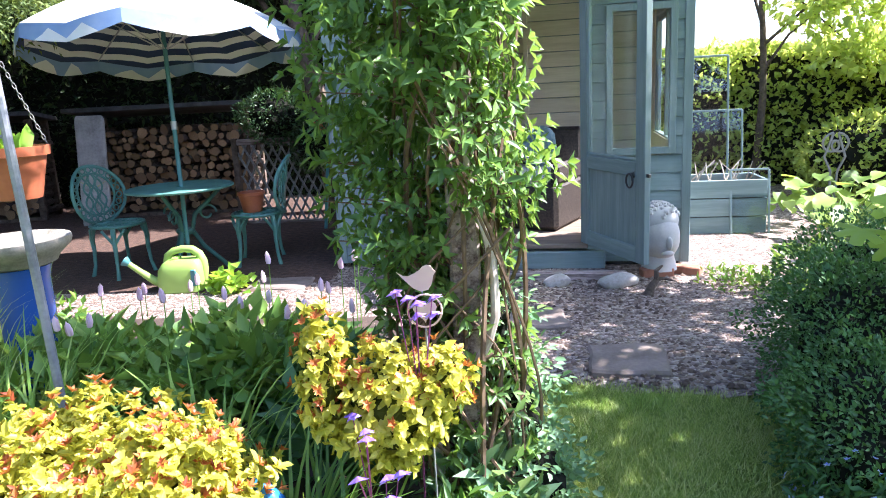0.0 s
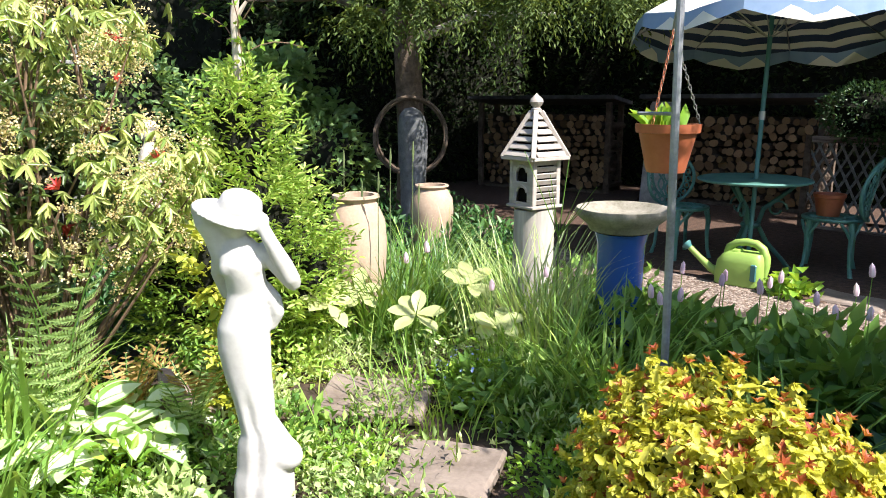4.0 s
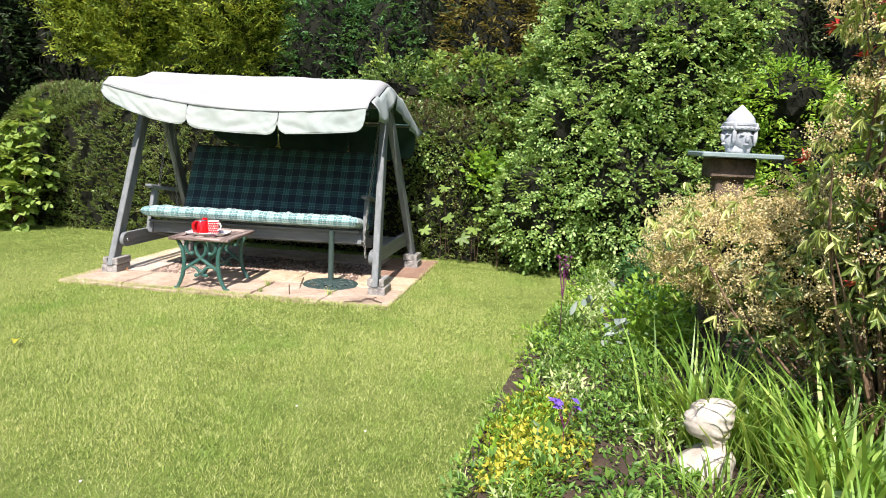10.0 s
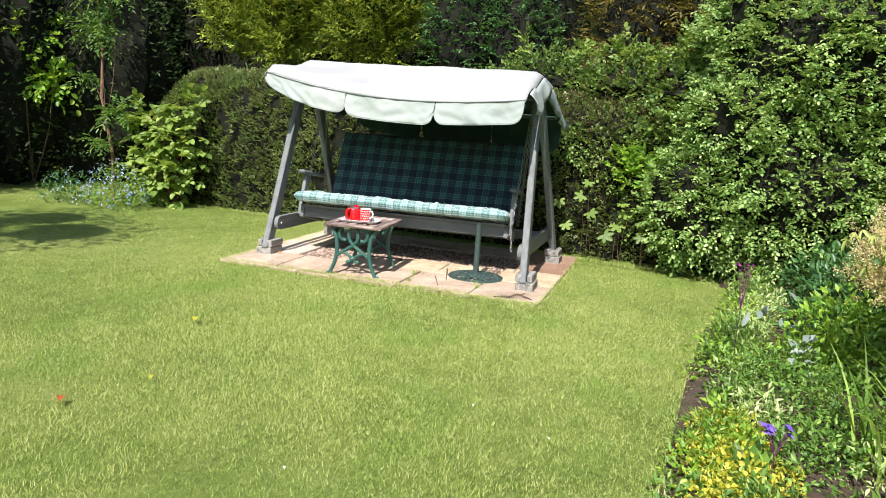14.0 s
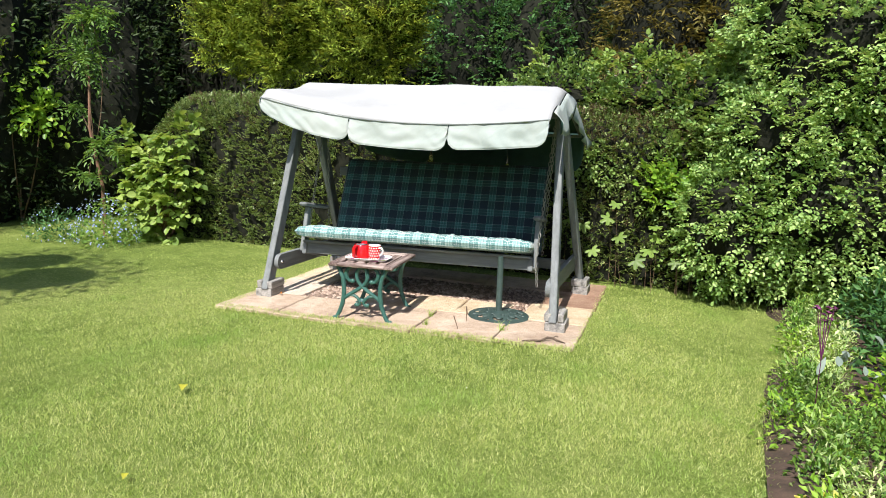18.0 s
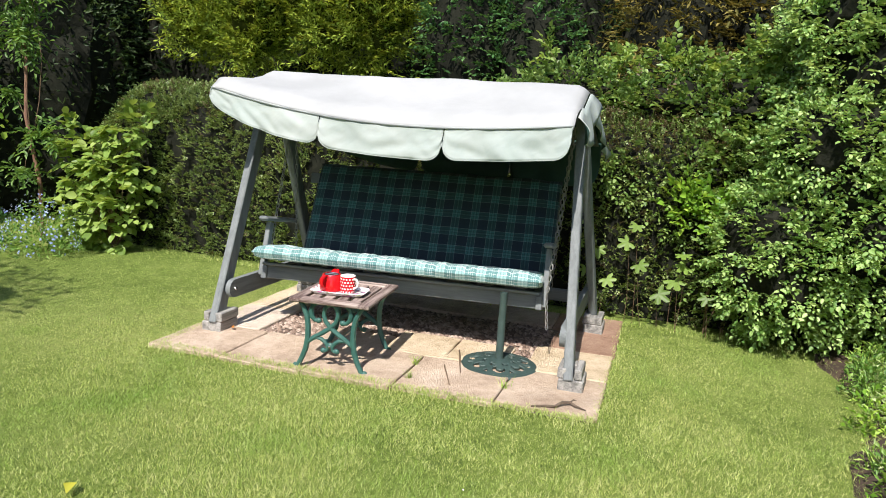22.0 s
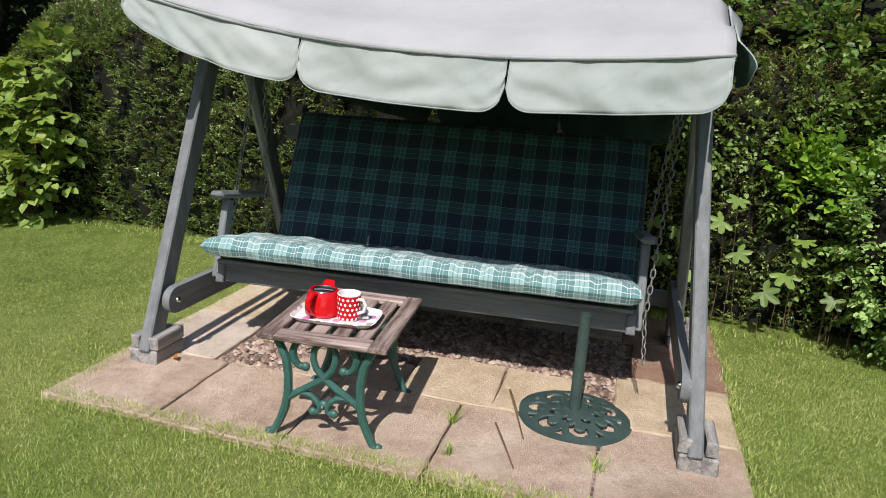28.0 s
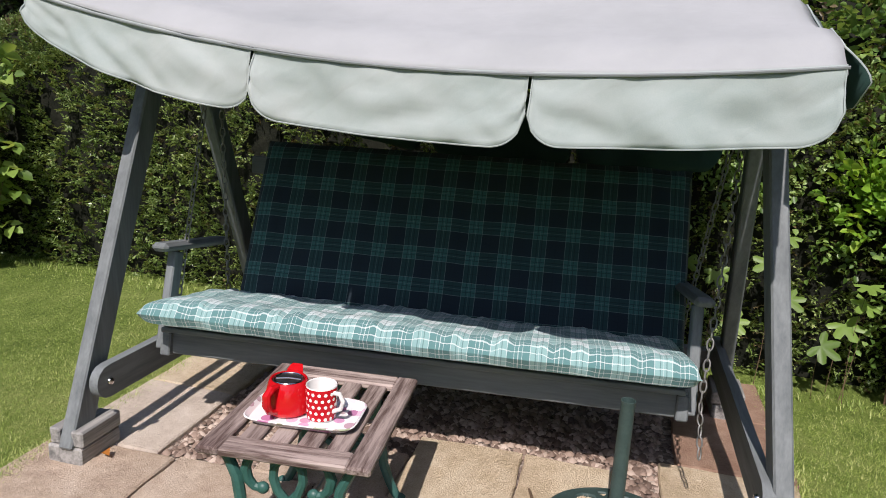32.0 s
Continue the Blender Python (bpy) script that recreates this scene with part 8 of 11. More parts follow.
# dark upright stone figure with a hose hoop under the conifer
bm = B()
lathe(bm, [(0, 0), (0.15, 0), (0.15, 0.1), (0.12, 0.16), (0.125, 0.5), (0.14, 0.85), (0.15, 1.02), (0.12, 1.12), (0.07, 1.17), (0, 1.19)], 20, None, 0.8)
roughen(bm, 0.02, 6)
thing("dark_figure", "dark weathered stone figure standing under the conifer", "statue", pose(-4.75, 4.68, 0.03), bm, M["dark_stone"])
bm = B()
tube(bm, [(0.34 * math.cos(q), 0.03 * math.sin(3 * q), 0.95 + 0.36 * math.sin(q)) for q in (2 * math.pi * j / 30 for j in range(30))], 0.016, 7, closed=True)
tube(bm, [(0.32 * math.cos(q), 0.05 + 0.03 * math.cos(3 * q), 0.95 + 0.345 * math.sin(q)) for q in (2 * math.pi * j / 30 for j in range(30))], 0.016, 7, closed=True)
thing("hose_hoop", "coiled grey hose hanging on the conifer trunk", "hose", pose(-4.98, 4.86, 0.0, 0, 0, 42), bm, M["bark"])

# small figure on a plinth by the far shrub
bm = B()
lathe(bm, [(0, 0), (0.11, 0), (0.1, 0.5), (0.08, 0.62), (0.1, 0.7), (0.085, 0.82), (0.05, 0.9), (0.04, 0.93), (0, 0.94)], 16)
sphere(bm, (0, 0, 1.0), (0.075, 0.08, 0.085), u=14, v=10)
sphere(bm, (0, 0.0, 1.05), (0.085, 0.085, 0.055), u=12, v=8)
roughen(bm, 0.012, 9)
thing("child_statue", "pale stone figure of a child half hidden by shrubs", "statue", pose(-5.9, 2.8, 0.03), bm, M["stone"])

# split stump
bm = B()
lathe(bm, [(0, 0), (0.1, 0), (0.095, 0.1), (0.085, 0.2), (0.06, 0.26), (0.02, 0.31), (0, 0.32)], 14, pose(0, 0, 0, 12, -18, 0), 0.6)
bmesh.ops.subdivide_edges(bm, edges=bm.edges[:], cuts=1)
roughen(bm, 0.035, 12)
thing("split_stump", "greyish split tree stump among hostas", "stump", pose(-2.38, 1.5, 0.05, 0, 0, 40), bm, M["stump"])

# trellis ladder in the shade
root = thing("trellis", "grey square trellis panel in the shade", "trellis", pose(-6.6, 2.3, 0, 0, 0, 50))
for x in (-0.25, 0.0, 0.25):
    bm = B()
    box(bm, (x, 0, 1.0), (0.03, 0.02, 2.0))
    part("upright", bm, M["block"], root)
for k in range(7):
    bm = B()
    box(bm, (0, 0.021, 0.2 + k * 0.28), (0.56, 0.02, 0.03))
    part("crossbar", bm, M["block"], root)

# ---- planting ----
def plant(name, label, category="shrub", group="", kind=""):
    return thing(name, label, category, group=group, kind=kind)


def stems(root, base, tips, r0=0.012, name="stem", mat=None, bend=0.12, n=5):
    """Branches from a base to points in the crown, as one part of stems."""
    for t in tips:
        bm = B()
        b, t = Vector(base), Vector(t)
        side = Vector((random.uniform(-1, 1), random.uniform(-1, 1), 0.4)) * (t - b).length * bend
        pts = [b.lerp(t, q) + side * math.sin(math.pi * q) for q in (j / 4 for j in range(5))]
        tube(bm, pts, [r0 * (1 - 0.75 * j / 4) for j in range(5)], n)
        part(name, bm, mat or M["twig"], root)


def tree(name, label, base, top, r0, limbs, balls, count, size, mat, bark="bark", **kw):
    root = plant(name, label, "tree")
    b, t = Vector(base), Vector(top)
    bm = B()
    pts = [b.lerp(t, q) + Vector((0.06 * math.sin(q * 5), 0.05 * math.cos(q * 4), 0)) for q in (j / 6 for j in range(7))]
    tube(bm, pts, [r0 * (1 - 0.6 * j / 6) for j in range(7)], 10)
    roughen(bm, r0 * 0.15, 8)
    part("trunk", bm, M[bark], root)
    for k, (c, rr) in enumerate(balls[:limbs]):
        s = b.lerp(t, 0.4 + 0.5 * (k / max(1, limbs)))
        bm = B()
        e = Vector(c)
        tube(bm, [s, s.lerp(e, 0.4) + Vector((0, 0, 0.12)), s.lerp(e, 0.9)], [r0 * 0.4, r0 * 0.28, r0 * 0.1], 7)
        part("limb", bm, M[bark], root)
    crown("crown", root, balls, count, size, mat, **kw)
    return root


# big variegated shrub, fresh shrub behind the carved head
root = plant("viburnum_shrub", "tall rounded shrub densely covered in pale-edged green leaves")
balls = [((-7.5, 0.1, 1.0), (0.95, 1.15, 1.05)), ((-7.5, 0.25, 2.0), (0.9, 1.05, 0.95)), ((-7.2, -0.65, 0.7), (0.55, 0.5, 0.65)), ((-7.35, 0.9, 1.3), (0.6, 0.5, 0.8)), ((-7.15, -0.3, 1.5), (0.5, 0.55, 0.4)), ((-7.1, 0.5, 2.3), (0.45, 0.5, 0.4)), ((-7.55, 0.8, 2.5), (0.7, 0.6, 0.6)), ((-7.55, -0.3, 2.45), (0.65, 0.55, 0.55))]
spray_crown("crown", root, balls, 21000, 6, 0.12, 0.038, M["shrub"], 0.66, 0.28, 0.3, 3.0, 0.78, gaps=0.42, droop=0.25, freq=4.2, face=(0.9, -0.3, 0.3))
stems(root, (-7.5, 0.1, 0), [(-7.3, -0.3, 1.3), (-7.4, 0.5, 1.6), (-7.7, 0.1, 1.8)], 0.03)
root = plant("privet_shrub", "fresh green small-leaved shrub behind the stand")
spray_crown("crown", root, [((-7.1, 1.75, 1.2), (0.75, 0.7, 0.7)), ((-7.0, 1.6, 0.6), (0.8, 0.7, 0.6)), ((-6.9, 1.4, 1.75), (0.4, 0.4, 0.35))], 2400, 6, 0.16, 0.05, M["bright"], 0.42, seed=8.0, gaps=0.3)
root = plant("bramble_thicket", "tangled brambles and young shoots growing over the clipped hedge")
balls = [((-8.0, -1.5, 1.75), (0.45, 0.6, 0.38)), ((-8.15, -2.4, 1.82), (0.4, 0.6, 0.34)), ((-7.95, -0.9, 1.7), (0.5, 0.45, 0.5)), ((-8.15, -3.1, 1.68), (0.35, 0.45, 0.24)), ((-7.85, -1.15, 1.35), (0.5, 0.4, 0.4))]
spray_crown("crown", root, balls, 2300, 6, 0.17, 0.05, M["bramble"], 0.7, 0.5, 0.5, 12.0, 0.6, rise=0.6, gaps=0.3, face=(1, 0, 0.3))
spray_crown("young_shoot", root, [((-7.75, -1.6, 1.75), (0.25, 0.6, 0.3)), ((-8.2, -1.2, 2.1), (0.2, 0.2, 0.16))], 60, 6, 0.14, 0.035, M["hedge_shoot"], 0.5, 0.8, 0.4, 18.0, 0, rise=0.6)
stems(root, (-8.0, -1.7, 0.9), [(-7.9, -2.75, 2.3), (-8.0, -2.0, 2.25), (-7.95, -1.2, 2.2)], 0.006, bend=0.05)
spray_crown("tall_shoot", root, [((-7.95, -2.0, 2.15), (0.1, 0.14, 0.16)), ((-7.95, -2.68, 2.15), (0.07, 0.08, 0.2)), ((-7.95, -1.25, 2.1), (0.12, 0.12, 0.16)), ((-7.9, -1.6, 2.15), (0.16, 0.25, 0.16)), ((-7.85, -0.85, 2.2), (0.2, 0.25, 0.25))], 150, 6, 0.14, 0.055, M["hazel"], 0.7, 0.9, 0.4, 14.0, 0, rise=0.9)
root = plant("ivy_sheet", "round-leaved climber hanging over the hedge's face")
spray_crown("crown", root, [((-7.38, -1.25, 1.05), (0.12, 0.5, 0.45)), ((-7.36, -1.95, 1.15), (0.1, 0.32, 0.35)), ((-7.3, -0.95, 0.55), (0.14, 0.35, 0.4))], 420, 6, 0.12, 0.035, M["bramble"], 0.8, 0.8, 0.4, 19.0, 0, rise=0.1, droop=0.5, gaps=0.3, face=(1, 0, 0))
root = plant("hazel_sprouts", "bright rounded leaves of sprouts rising before the hedge", "plant")
spray_crown("crown", root, [((-7.3, -1.3, 1.0), (0.08, 0.2, 0.22)), ((-7.22, -1.0, 0.85), (0.1, 0.2, 0.3))], 90, 6, 0.16, 0.055, M["bright"], 0.75, 0.8, 0.3, 13.0, 0, rise=0.8)
stems(root, (-7.25, -1.1, 0), [(-7.3, -1.3, 1.1), (-7.28, -0.95, 0.9), (-7.28, -1.1, 0.8)], 0.005)

# conifers behind the hedge
root = plant("golden_conifer", "golden-tipped conifer hedge catching the sun behind the garden", "conifer")
balls = [((-10.0 + 0.12 * (k % 3), -8.35 + 0.6 * k, 3.5 + 0.16 * (k % 2)), (0.85, 0.6, 1.3 + 0.14 * (k % 3))) for k in range(6)]
spray_crown("foliage", root, balls, 9500, 11, 0.3, 0.075, M["golden"], 0.32, 0.34, 0.34, 21.0, 0.78, "gold_core", 0.7, 0.3, 0.05, 1.0, 4.0, 0.9, False, gaps=0.2, face=(0.9, 0.2, -0.1))
root = plant("holly_shrub", "dark glossy shrub with pale highlights behind the hedge")
spray_crown("crown", root, [((-9.7, -4.1, 2.4), (0.7, 0.65, 1.3)), ((-9.8, -3.3, 2.2), (0.7, 0.6, 1.2))], 1500, 6, 0.16, 0.06, M["herb_dark"], 0.5, seed=22.0, gaps=0.4)
root = plant("dark_conifer", "tall dark conifers in shade behind the hedge", "conifer")
balls = [((-10.6, -3.4, 2.2), (1.0, 1.0, 2.6)), ((-10.9, -0.2, 2.4), (1.1, 1.2, 2.6)), ((-10.4, 1.6, 2.2), (1.2, 1.2, 2.6)), ((-9.6, 3.2, 2.2), (1.2, 1.1, 2.6)), ((-8.9, 4.6, 2.2), (1.2, 1.1, 2.8))]
crown("foliage", root, balls, 30000, 0.11, M["conifer"], aspect=0.25, depth=0.3, lump=0.25, up=0.2, spread=0.8, seed=24, floor=0.3)
root = plant("bronze_conifer", "bronze and yellow-green conifer behind the hedge", "conifer")
spray_crown("foliage", root, [((-9.6, -1.7, 2.0), (0.75, 0.8, 1.9)), ((-9.5, -0.7, 2.3), (0.7, 0.8, 1.7))], 2200, 8, 0.24, 0.09, M["rust"], 0.28, 0.4, 0.3, 27.0, 0.7, angle=0.8, flat=0.7, droop=0.35, floor=0.5, rounded=False, gaps=0.35)
root = plant("dark_conifer", "dark conifers and shrubs in the shaded corner of the lawn", "conifer")
balls = [((-8.3, -9.6, 1.6), (1.2, 1.1, 2.2)), ((-7.0, -10.0, 1.8), (1.0, 1.0, 2.4)), ((-5.6, -10.0, 1.8), (1.0, 1.0, 2.4)), ((-4.2, -9.8, 1.8), (1.1, 1.0, 2.4)), ((-9.4, -11.0, 2.5), (1.5, 1.5, 3.0))]
crown("foliage", root, balls, 22000, 0.09, M["conifer"], aspect=0.4, depth=0.3, lump=0.3, up=0.3, seed=31)
root = plant("ash_sapling", "young ash tree with a reddish trunk in the shaded corner", "tree")
bm = B()
tube(bm, [(-6.8, -7.7, 0), (-6.82, -7.72, 0.6), (-6.78, -7.84, 1.3), (-6.82, -7.85, 1.9), (-6.8, -7.9, 2.6)], [0.024, 0.021, 0.018, 0.014, 0.007], 8)
part("trunk", bm, M["red_bark"], root, "thin reddish trunk")
balls = [((-6.8, -7.9, 2.15), (0.3, 0.36, 0.3)), ((-6.75, -7.7, 2.6), (0.3, 0.35, 0.3)), ((-6.7, -7.55, 1.15), (0.2, 0.25, 0.2)), ((-6.75, -7.85, 0.75), (0.16, 0.22, 0.16)), ((-6.85, -8.1, 1.55), (0.15, 0.2, 0.14))]
spray_crown("crown", root, balls, 170, 9, 0.24, 0.07, M["vine"], 0.36, 0.95, 0.4, 5.0, 0, flat=0.75, droop=0.35, rise=0.2)
stems(root, (-6.8, -7.8, 1.0), [b[0] for b in balls], 0.006)
root = plant("hazel_shrub", "heart-leaved hazel boughs in dappled light of the dark corner")
balls = [((-7.0, -9.5, 2.0), (0.45, 0.5, 0.45)), ((-7.1, -9.15, 1.5), (0.35, 0.35, 0.3)), ((-6.9, -10.0, 1.6), (0.4, 0.5, 0.5))]
spray_crown("crown", root, balls, 190, 6, 0.26, 0.085, M["bright"], 0.8, 0.9, 0.4, 6.0, 0, flat=0.6, droop=0.35, rise=0.0)
stems(root, (-7.1, -9.6, 0), [b[0] for b in balls], 0.012)
bm = B()
sphere(bm, (0, 0, 0.07), (0.12, 0.09, 0.075), u=16, v=10)
lathe(bm, [(0.1, 0.0), (0.125, 0.01), (0.12, 0.03), (0.08, 0.05)], 16)
tube(bm, [(0, 0, -0.78), (0, 0, 0.0)], 0.012, 8)
thing("blue_feeder", "small domed blue feeder on a cane among dark shrubs", "bird feeder", pose(-7.15, -9.95, 0.78, 8, -6, 0), bm, M["blue"])

hedge("hedge_6", (-13.0, -14.0), (-12.2, 8.0), 5.5, 1.6, 20000, 0.18, M["conifer"], "tall dark conifer belt beyond the garden", seed=33, aspect=0.35)
hedge("hedge_7", (-13.0, -12.5), (-1.0, -12.5), 5.0, 1.6, 9000, 0.18, M["conifer"], "tall dark conifer belt at the garden's side", seed=35, aspect=0.35)
# the big conifer over the table: trunks, overhanging boughs
def cypress():
    root = plant("cypress", "large dark cypress with bare trunk and overhanging sunlit boughs", "tree")
    bm = B()
    tube(bm, [(-5.15, 5.0, 0), (-5.12, 5.0, 0.8), (-5.1, 4.95, 1.7), (-5.05, 4.9, 3.5), (-5.0, 4.9, 5.0)], [0.17, 0.13, 0.12, 0.1, 0.05], 12)
    roughen(bm, 0.03, 6)
    part("trunk", bm, M["bark"], root)
    for k, (e, s) in enumerate((((-3.6, 5.2, 1.95), 1.8), ((-4.2, 4.1, 2.0), 1.9), ((-6.3, 4.0, 2.2), 2.0), ((-3.9, 6.6, 2.2), 2.1), ((-5.6, 6.9, 2.1), 1.9))):
        bm = B()
        p0, e = Vector((-5.1, 4.95, s)), Vector(e)
        tube(bm, [p0, p0.lerp(e, 0.5) + Vector((0, 0, 0.12)), e], [0.05, 0.035, 0.012], 7)
        part("limb", bm, M["bark_pale"] if k == 0 else M["bark"], root)
    # boughs: sprays that hang from a high, flattened canopy
    n = 5200
    a, r = rng.random(n) * 6.283, np.sqrt(rng.random(n)) * 1.9
    x, y = -5.3 + r * np.cos(a) * 1.1, 5.2 + r * np.sin(a) * 1.2
    lump = np.array([noise.noise(Vector((u * 1.4, v * 1.4, 2.0))) for u, v in zip(x, y)])
    z = 1.95 + 0.35 * lump + 0.2 * (r / 1.9) ** 2 + rng.random(n) ** 1.5 * (2.4 - 0.5 * r)
    p = np.stack([x, y, z], 1)
    out = np.stack([np.cos(a), np.sin(a), -0.25 + rng.normal(0, 0.35, n)], 1) + rng.normal(0, 0.45, (n, 3))
    sz = rng.uniform(0.08, 0.17, n)
    part("hanging_foliage", leaves("hanging_foliage", p, out, unit(rng.normal(0, 0.5, (n, 3)) + np.array([0, 0, 1.0])), sz * 0.6, sz * 0.2, M["conifer"], droop=0.25), None, root, "drooping feathery conifer sprays", kind="stuff")
    low = [((-3.5, 4.55, 2.02), (0.55, 0.45, 0.3)), ((-4.1, 4.1, 2.05), (0.6, 0.42, 0.28)), ((-3.0, 5.1, 2.1), (0.45, 0.5, 0.26)), ((-3.3, 5.9, 2.25), (0.5, 0.6, 0.28))]
    spray_crown("low_bough", root, low + [((-4.5, 4.0, 1.9), (0.5, 0.3, 0.22))], 620, 15, 0.3, 0.05, M["conifer_lit"], 0.36, 0.9, 0.4, 43.0, 0, angle=0.9, flat=0.75, droop=0.6, floor=1.2, rise=-0.15, rounded=False)
    # high crown out of view, widened to shade the boughs and the patio
    balls = [((-5.0, 5.6, 3.6), (2.3, 2.4, 1.4)), ((-5.9, 4.7, 3.7), (1.3, 1.0, 1.0)), ((-4.0, 7.4, 3.4), (2.0, 1.6, 1.5)), ((-3.7, 5.9, 4.7), (1.8, 1.5, 1.3)), ((-2.0, 8.4, 4.5), (2.2, 1.5, 1.2)), ((-6.8, 6.9, 3.8), (1.8, 2.0, 1.3))]
    crown("crown", root, balls, 15000, 0.16, M["conifer"], aspect=0.3, depth=0.3, lump=0.2, seed=41, core=0.6)


cypress()
hedge("hedge_3", (-9.0, 9.9), (1.6, 10.6), 3.4, 1.3, 36000, 0.1, M["conifer"], "tall dark conifer hedge behind the log store", seed=15, aspect=0.35)
hedge("hedge_4", (-9.3, 5.0), (-7.4, 10.2), 3.4, 1.2, 20000, 0.1, M["conifer"], "tall dark conifer hedge in deep shade", seed=19, aspect=0.35)
root = plant("laurel_shrub", "dark green laurel in the shade of the conifer")
crown("crown", root, [((-6.6, 3.9, 0.85), (0.8, 0.7, 0.8)), ((-6.0, 4.6, 0.6), (0.5, 0.5, 0.55)), ((-7.2, 3.0, 1.0), (0.7, 0.7, 1.0))], 5200, 0.08, M["hazel_shade"], aspect=0.7, seed=44)
root = plant("hazel_shrub", "broad-leaved hazel boughs in the open shade beside the cypress")
spray_crown("crown", root, [((-6.5, 4.7, 1.05), (0.55, 0.5, 0.4)), ((-6.1, 4.85, 0.6), (0.5, 0.4, 0.4)), ((-6.6, 4.4, 1.6), (0.5, 0.5, 0.3))], 420, 6, 0.22, 0.085, M["hazel_shade"], 0.8, 0.8, 0.35, 9.0, 0, flat=0.6, droop=0.3, rise=0.2)
stems(root, (-6.4, 4.75, 0), [(-6.5, 4.6, 1.6), (-6.2, 4.8, 1.0), (-6.8, 4.6, 1.1)], 0.012)
root = plant("cotoneaster", "small-leaved creeper spilling over the lattice shelf")
crown("crown", root, [((-2.0, 7.75, 1.15), (0.4, 0.25, 0.3)), ((-1.6, 7.7, 0.85), (0.25, 0.15, 0.3))], 2600, 0.04, M["dark_shrub"], seed=47, core=0.6)
tree("yew_tree", "multi-stemmed dark tree beside the summer house", (-1.55, 8.3, 0), (-1.9, 8.2, 3.2), 0.14, 4, [((-2.6, 8.6, 3.0), (0.9, 0.8, 0.7)), ((-1.1, 8.5, 3.1), (0.8, 0.8, 0.8)), ((-1.9, 8.0, 3.3), (0.8, 0.7, 0.6)), ((-2.2, 9.0, 2.4), (0.5, 0.5, 0.5))], 7000, 0.1, M["conifer"], aspect=0.35, seed=51)

# beyond the summer house
hedge("hedge_5", (2.4, 10.0), (7.5, 8.2), 1.65, 1.2, 20000, 0.075, M["lime_leaf"], "ivy-clad boundary hedge in dappled light", seed=61, aspect=0.8)
tree("lime_tree", "slim young tree with bright translucent leaves", (3.3, 9.0, 0), (3.25, 8.95, 3.2), 0.05, 5, [((3.9, 8.6, 2.1), (0.7, 0.6, 0.45)), ((4.5, 8.0, 2.6), (0.9, 0.8, 0.6)), ((3.0, 9.4, 3.0), (0.7, 0.7, 0.5)), ((4.2, 8.6, 1.5), (0.6, 0.5, 0.3)), ((5.0, 7.6, 1.9), (0.7, 0.7, 0.5))], 3600, 0.11, M["lime_leaf"], "bark", aspect=0.75, depth=0.85, core=0, seed=65, up=0.9)
root = plant("laurel_shrub", "bright leafy shrubs along the far boundary")
crown("crown", root, [((2.7, 9.3, 0.9), (0.5, 0.4, 0.75)), ((5.0, 7.2, 0.8), (0.9, 0.7, 0.75)), ((4.0, 8.0, 0.45), (0.6, 0.5, 0.45))], 6500, 0.075, M["lime_leaf"], aspect=0.6, seed=68, lump=0.35)


def big_leaves(name, P, D, N, L, Wd, mat, edge=None, cup=0.18, notch=0.0, droop=0.35, ob=1.0):
    """Broad leaves with a cupped, curved blade; the margin may have its own colour."""
    P, D = np.asarray(P, float), unit(np.asarray(D, float))
    n = len(P)
    S = unit(np.cross(D, np.asarray(N, float) + rng.normal(0, 1e-3, (n, 3))))
    U = unit(np.cross(S, D))
    L = np.broadcast_to(np.asarray(L, float), (n,))
    Wd = np.broadcast_to(np.asarray(Wd, float), (n,))
    cols, rws = 7, 7
    V = np.zeros((n, rws, cols, 3))
    for i in range(rws):
        t = i / (rws - 1)
        w = (math.sin(math.pi * min(1, (t ** ob + notch) ** 0.75 / (1 + notch) ** 0.75)) ** 0.8) * 0.5 + 0.01
        for j in range(cols):
            s = (j / (cols - 1) - 0.5) * 2
            wave = 0.03 * np.sin(t * 9 + s * 3 + P[:, 0] * 40)
            V[:, i, j] = P + D * (L * (t - droop * 0.25 * t * t))[:, None] + S * (Wd * w * s)[:, None] + U * (Wd * cup * abs(s) ** 1.5 * w * 2 - L * droop * t * t * 0.5 + Wd * wave * abs(s))[:, None]
    idx = np.arange(rws * cols).reshape(rws, cols)
    Q = np.stack([idx[:-1, :-1], idx[:-1, 1:], idx[1:, 1:], idx[1:, :-1]], -1).reshape(-1, 4)
    F = (np.arange(n)[:, None, None] * rws * cols + Q[None]).reshape(-1, 4)
    me = raw(name, V.reshape(-1, 3), F, mat, True)
    if edge is not None:
        me.materials.append(edge)
        j = np.tile(np.arange(cols - 1), rws - 1)
        rim = np.tile(((j == 0) | (j == cols - 2)).astype(np.int32), n)
        me.polygons.foreach_set("material_index", rim)
    return me


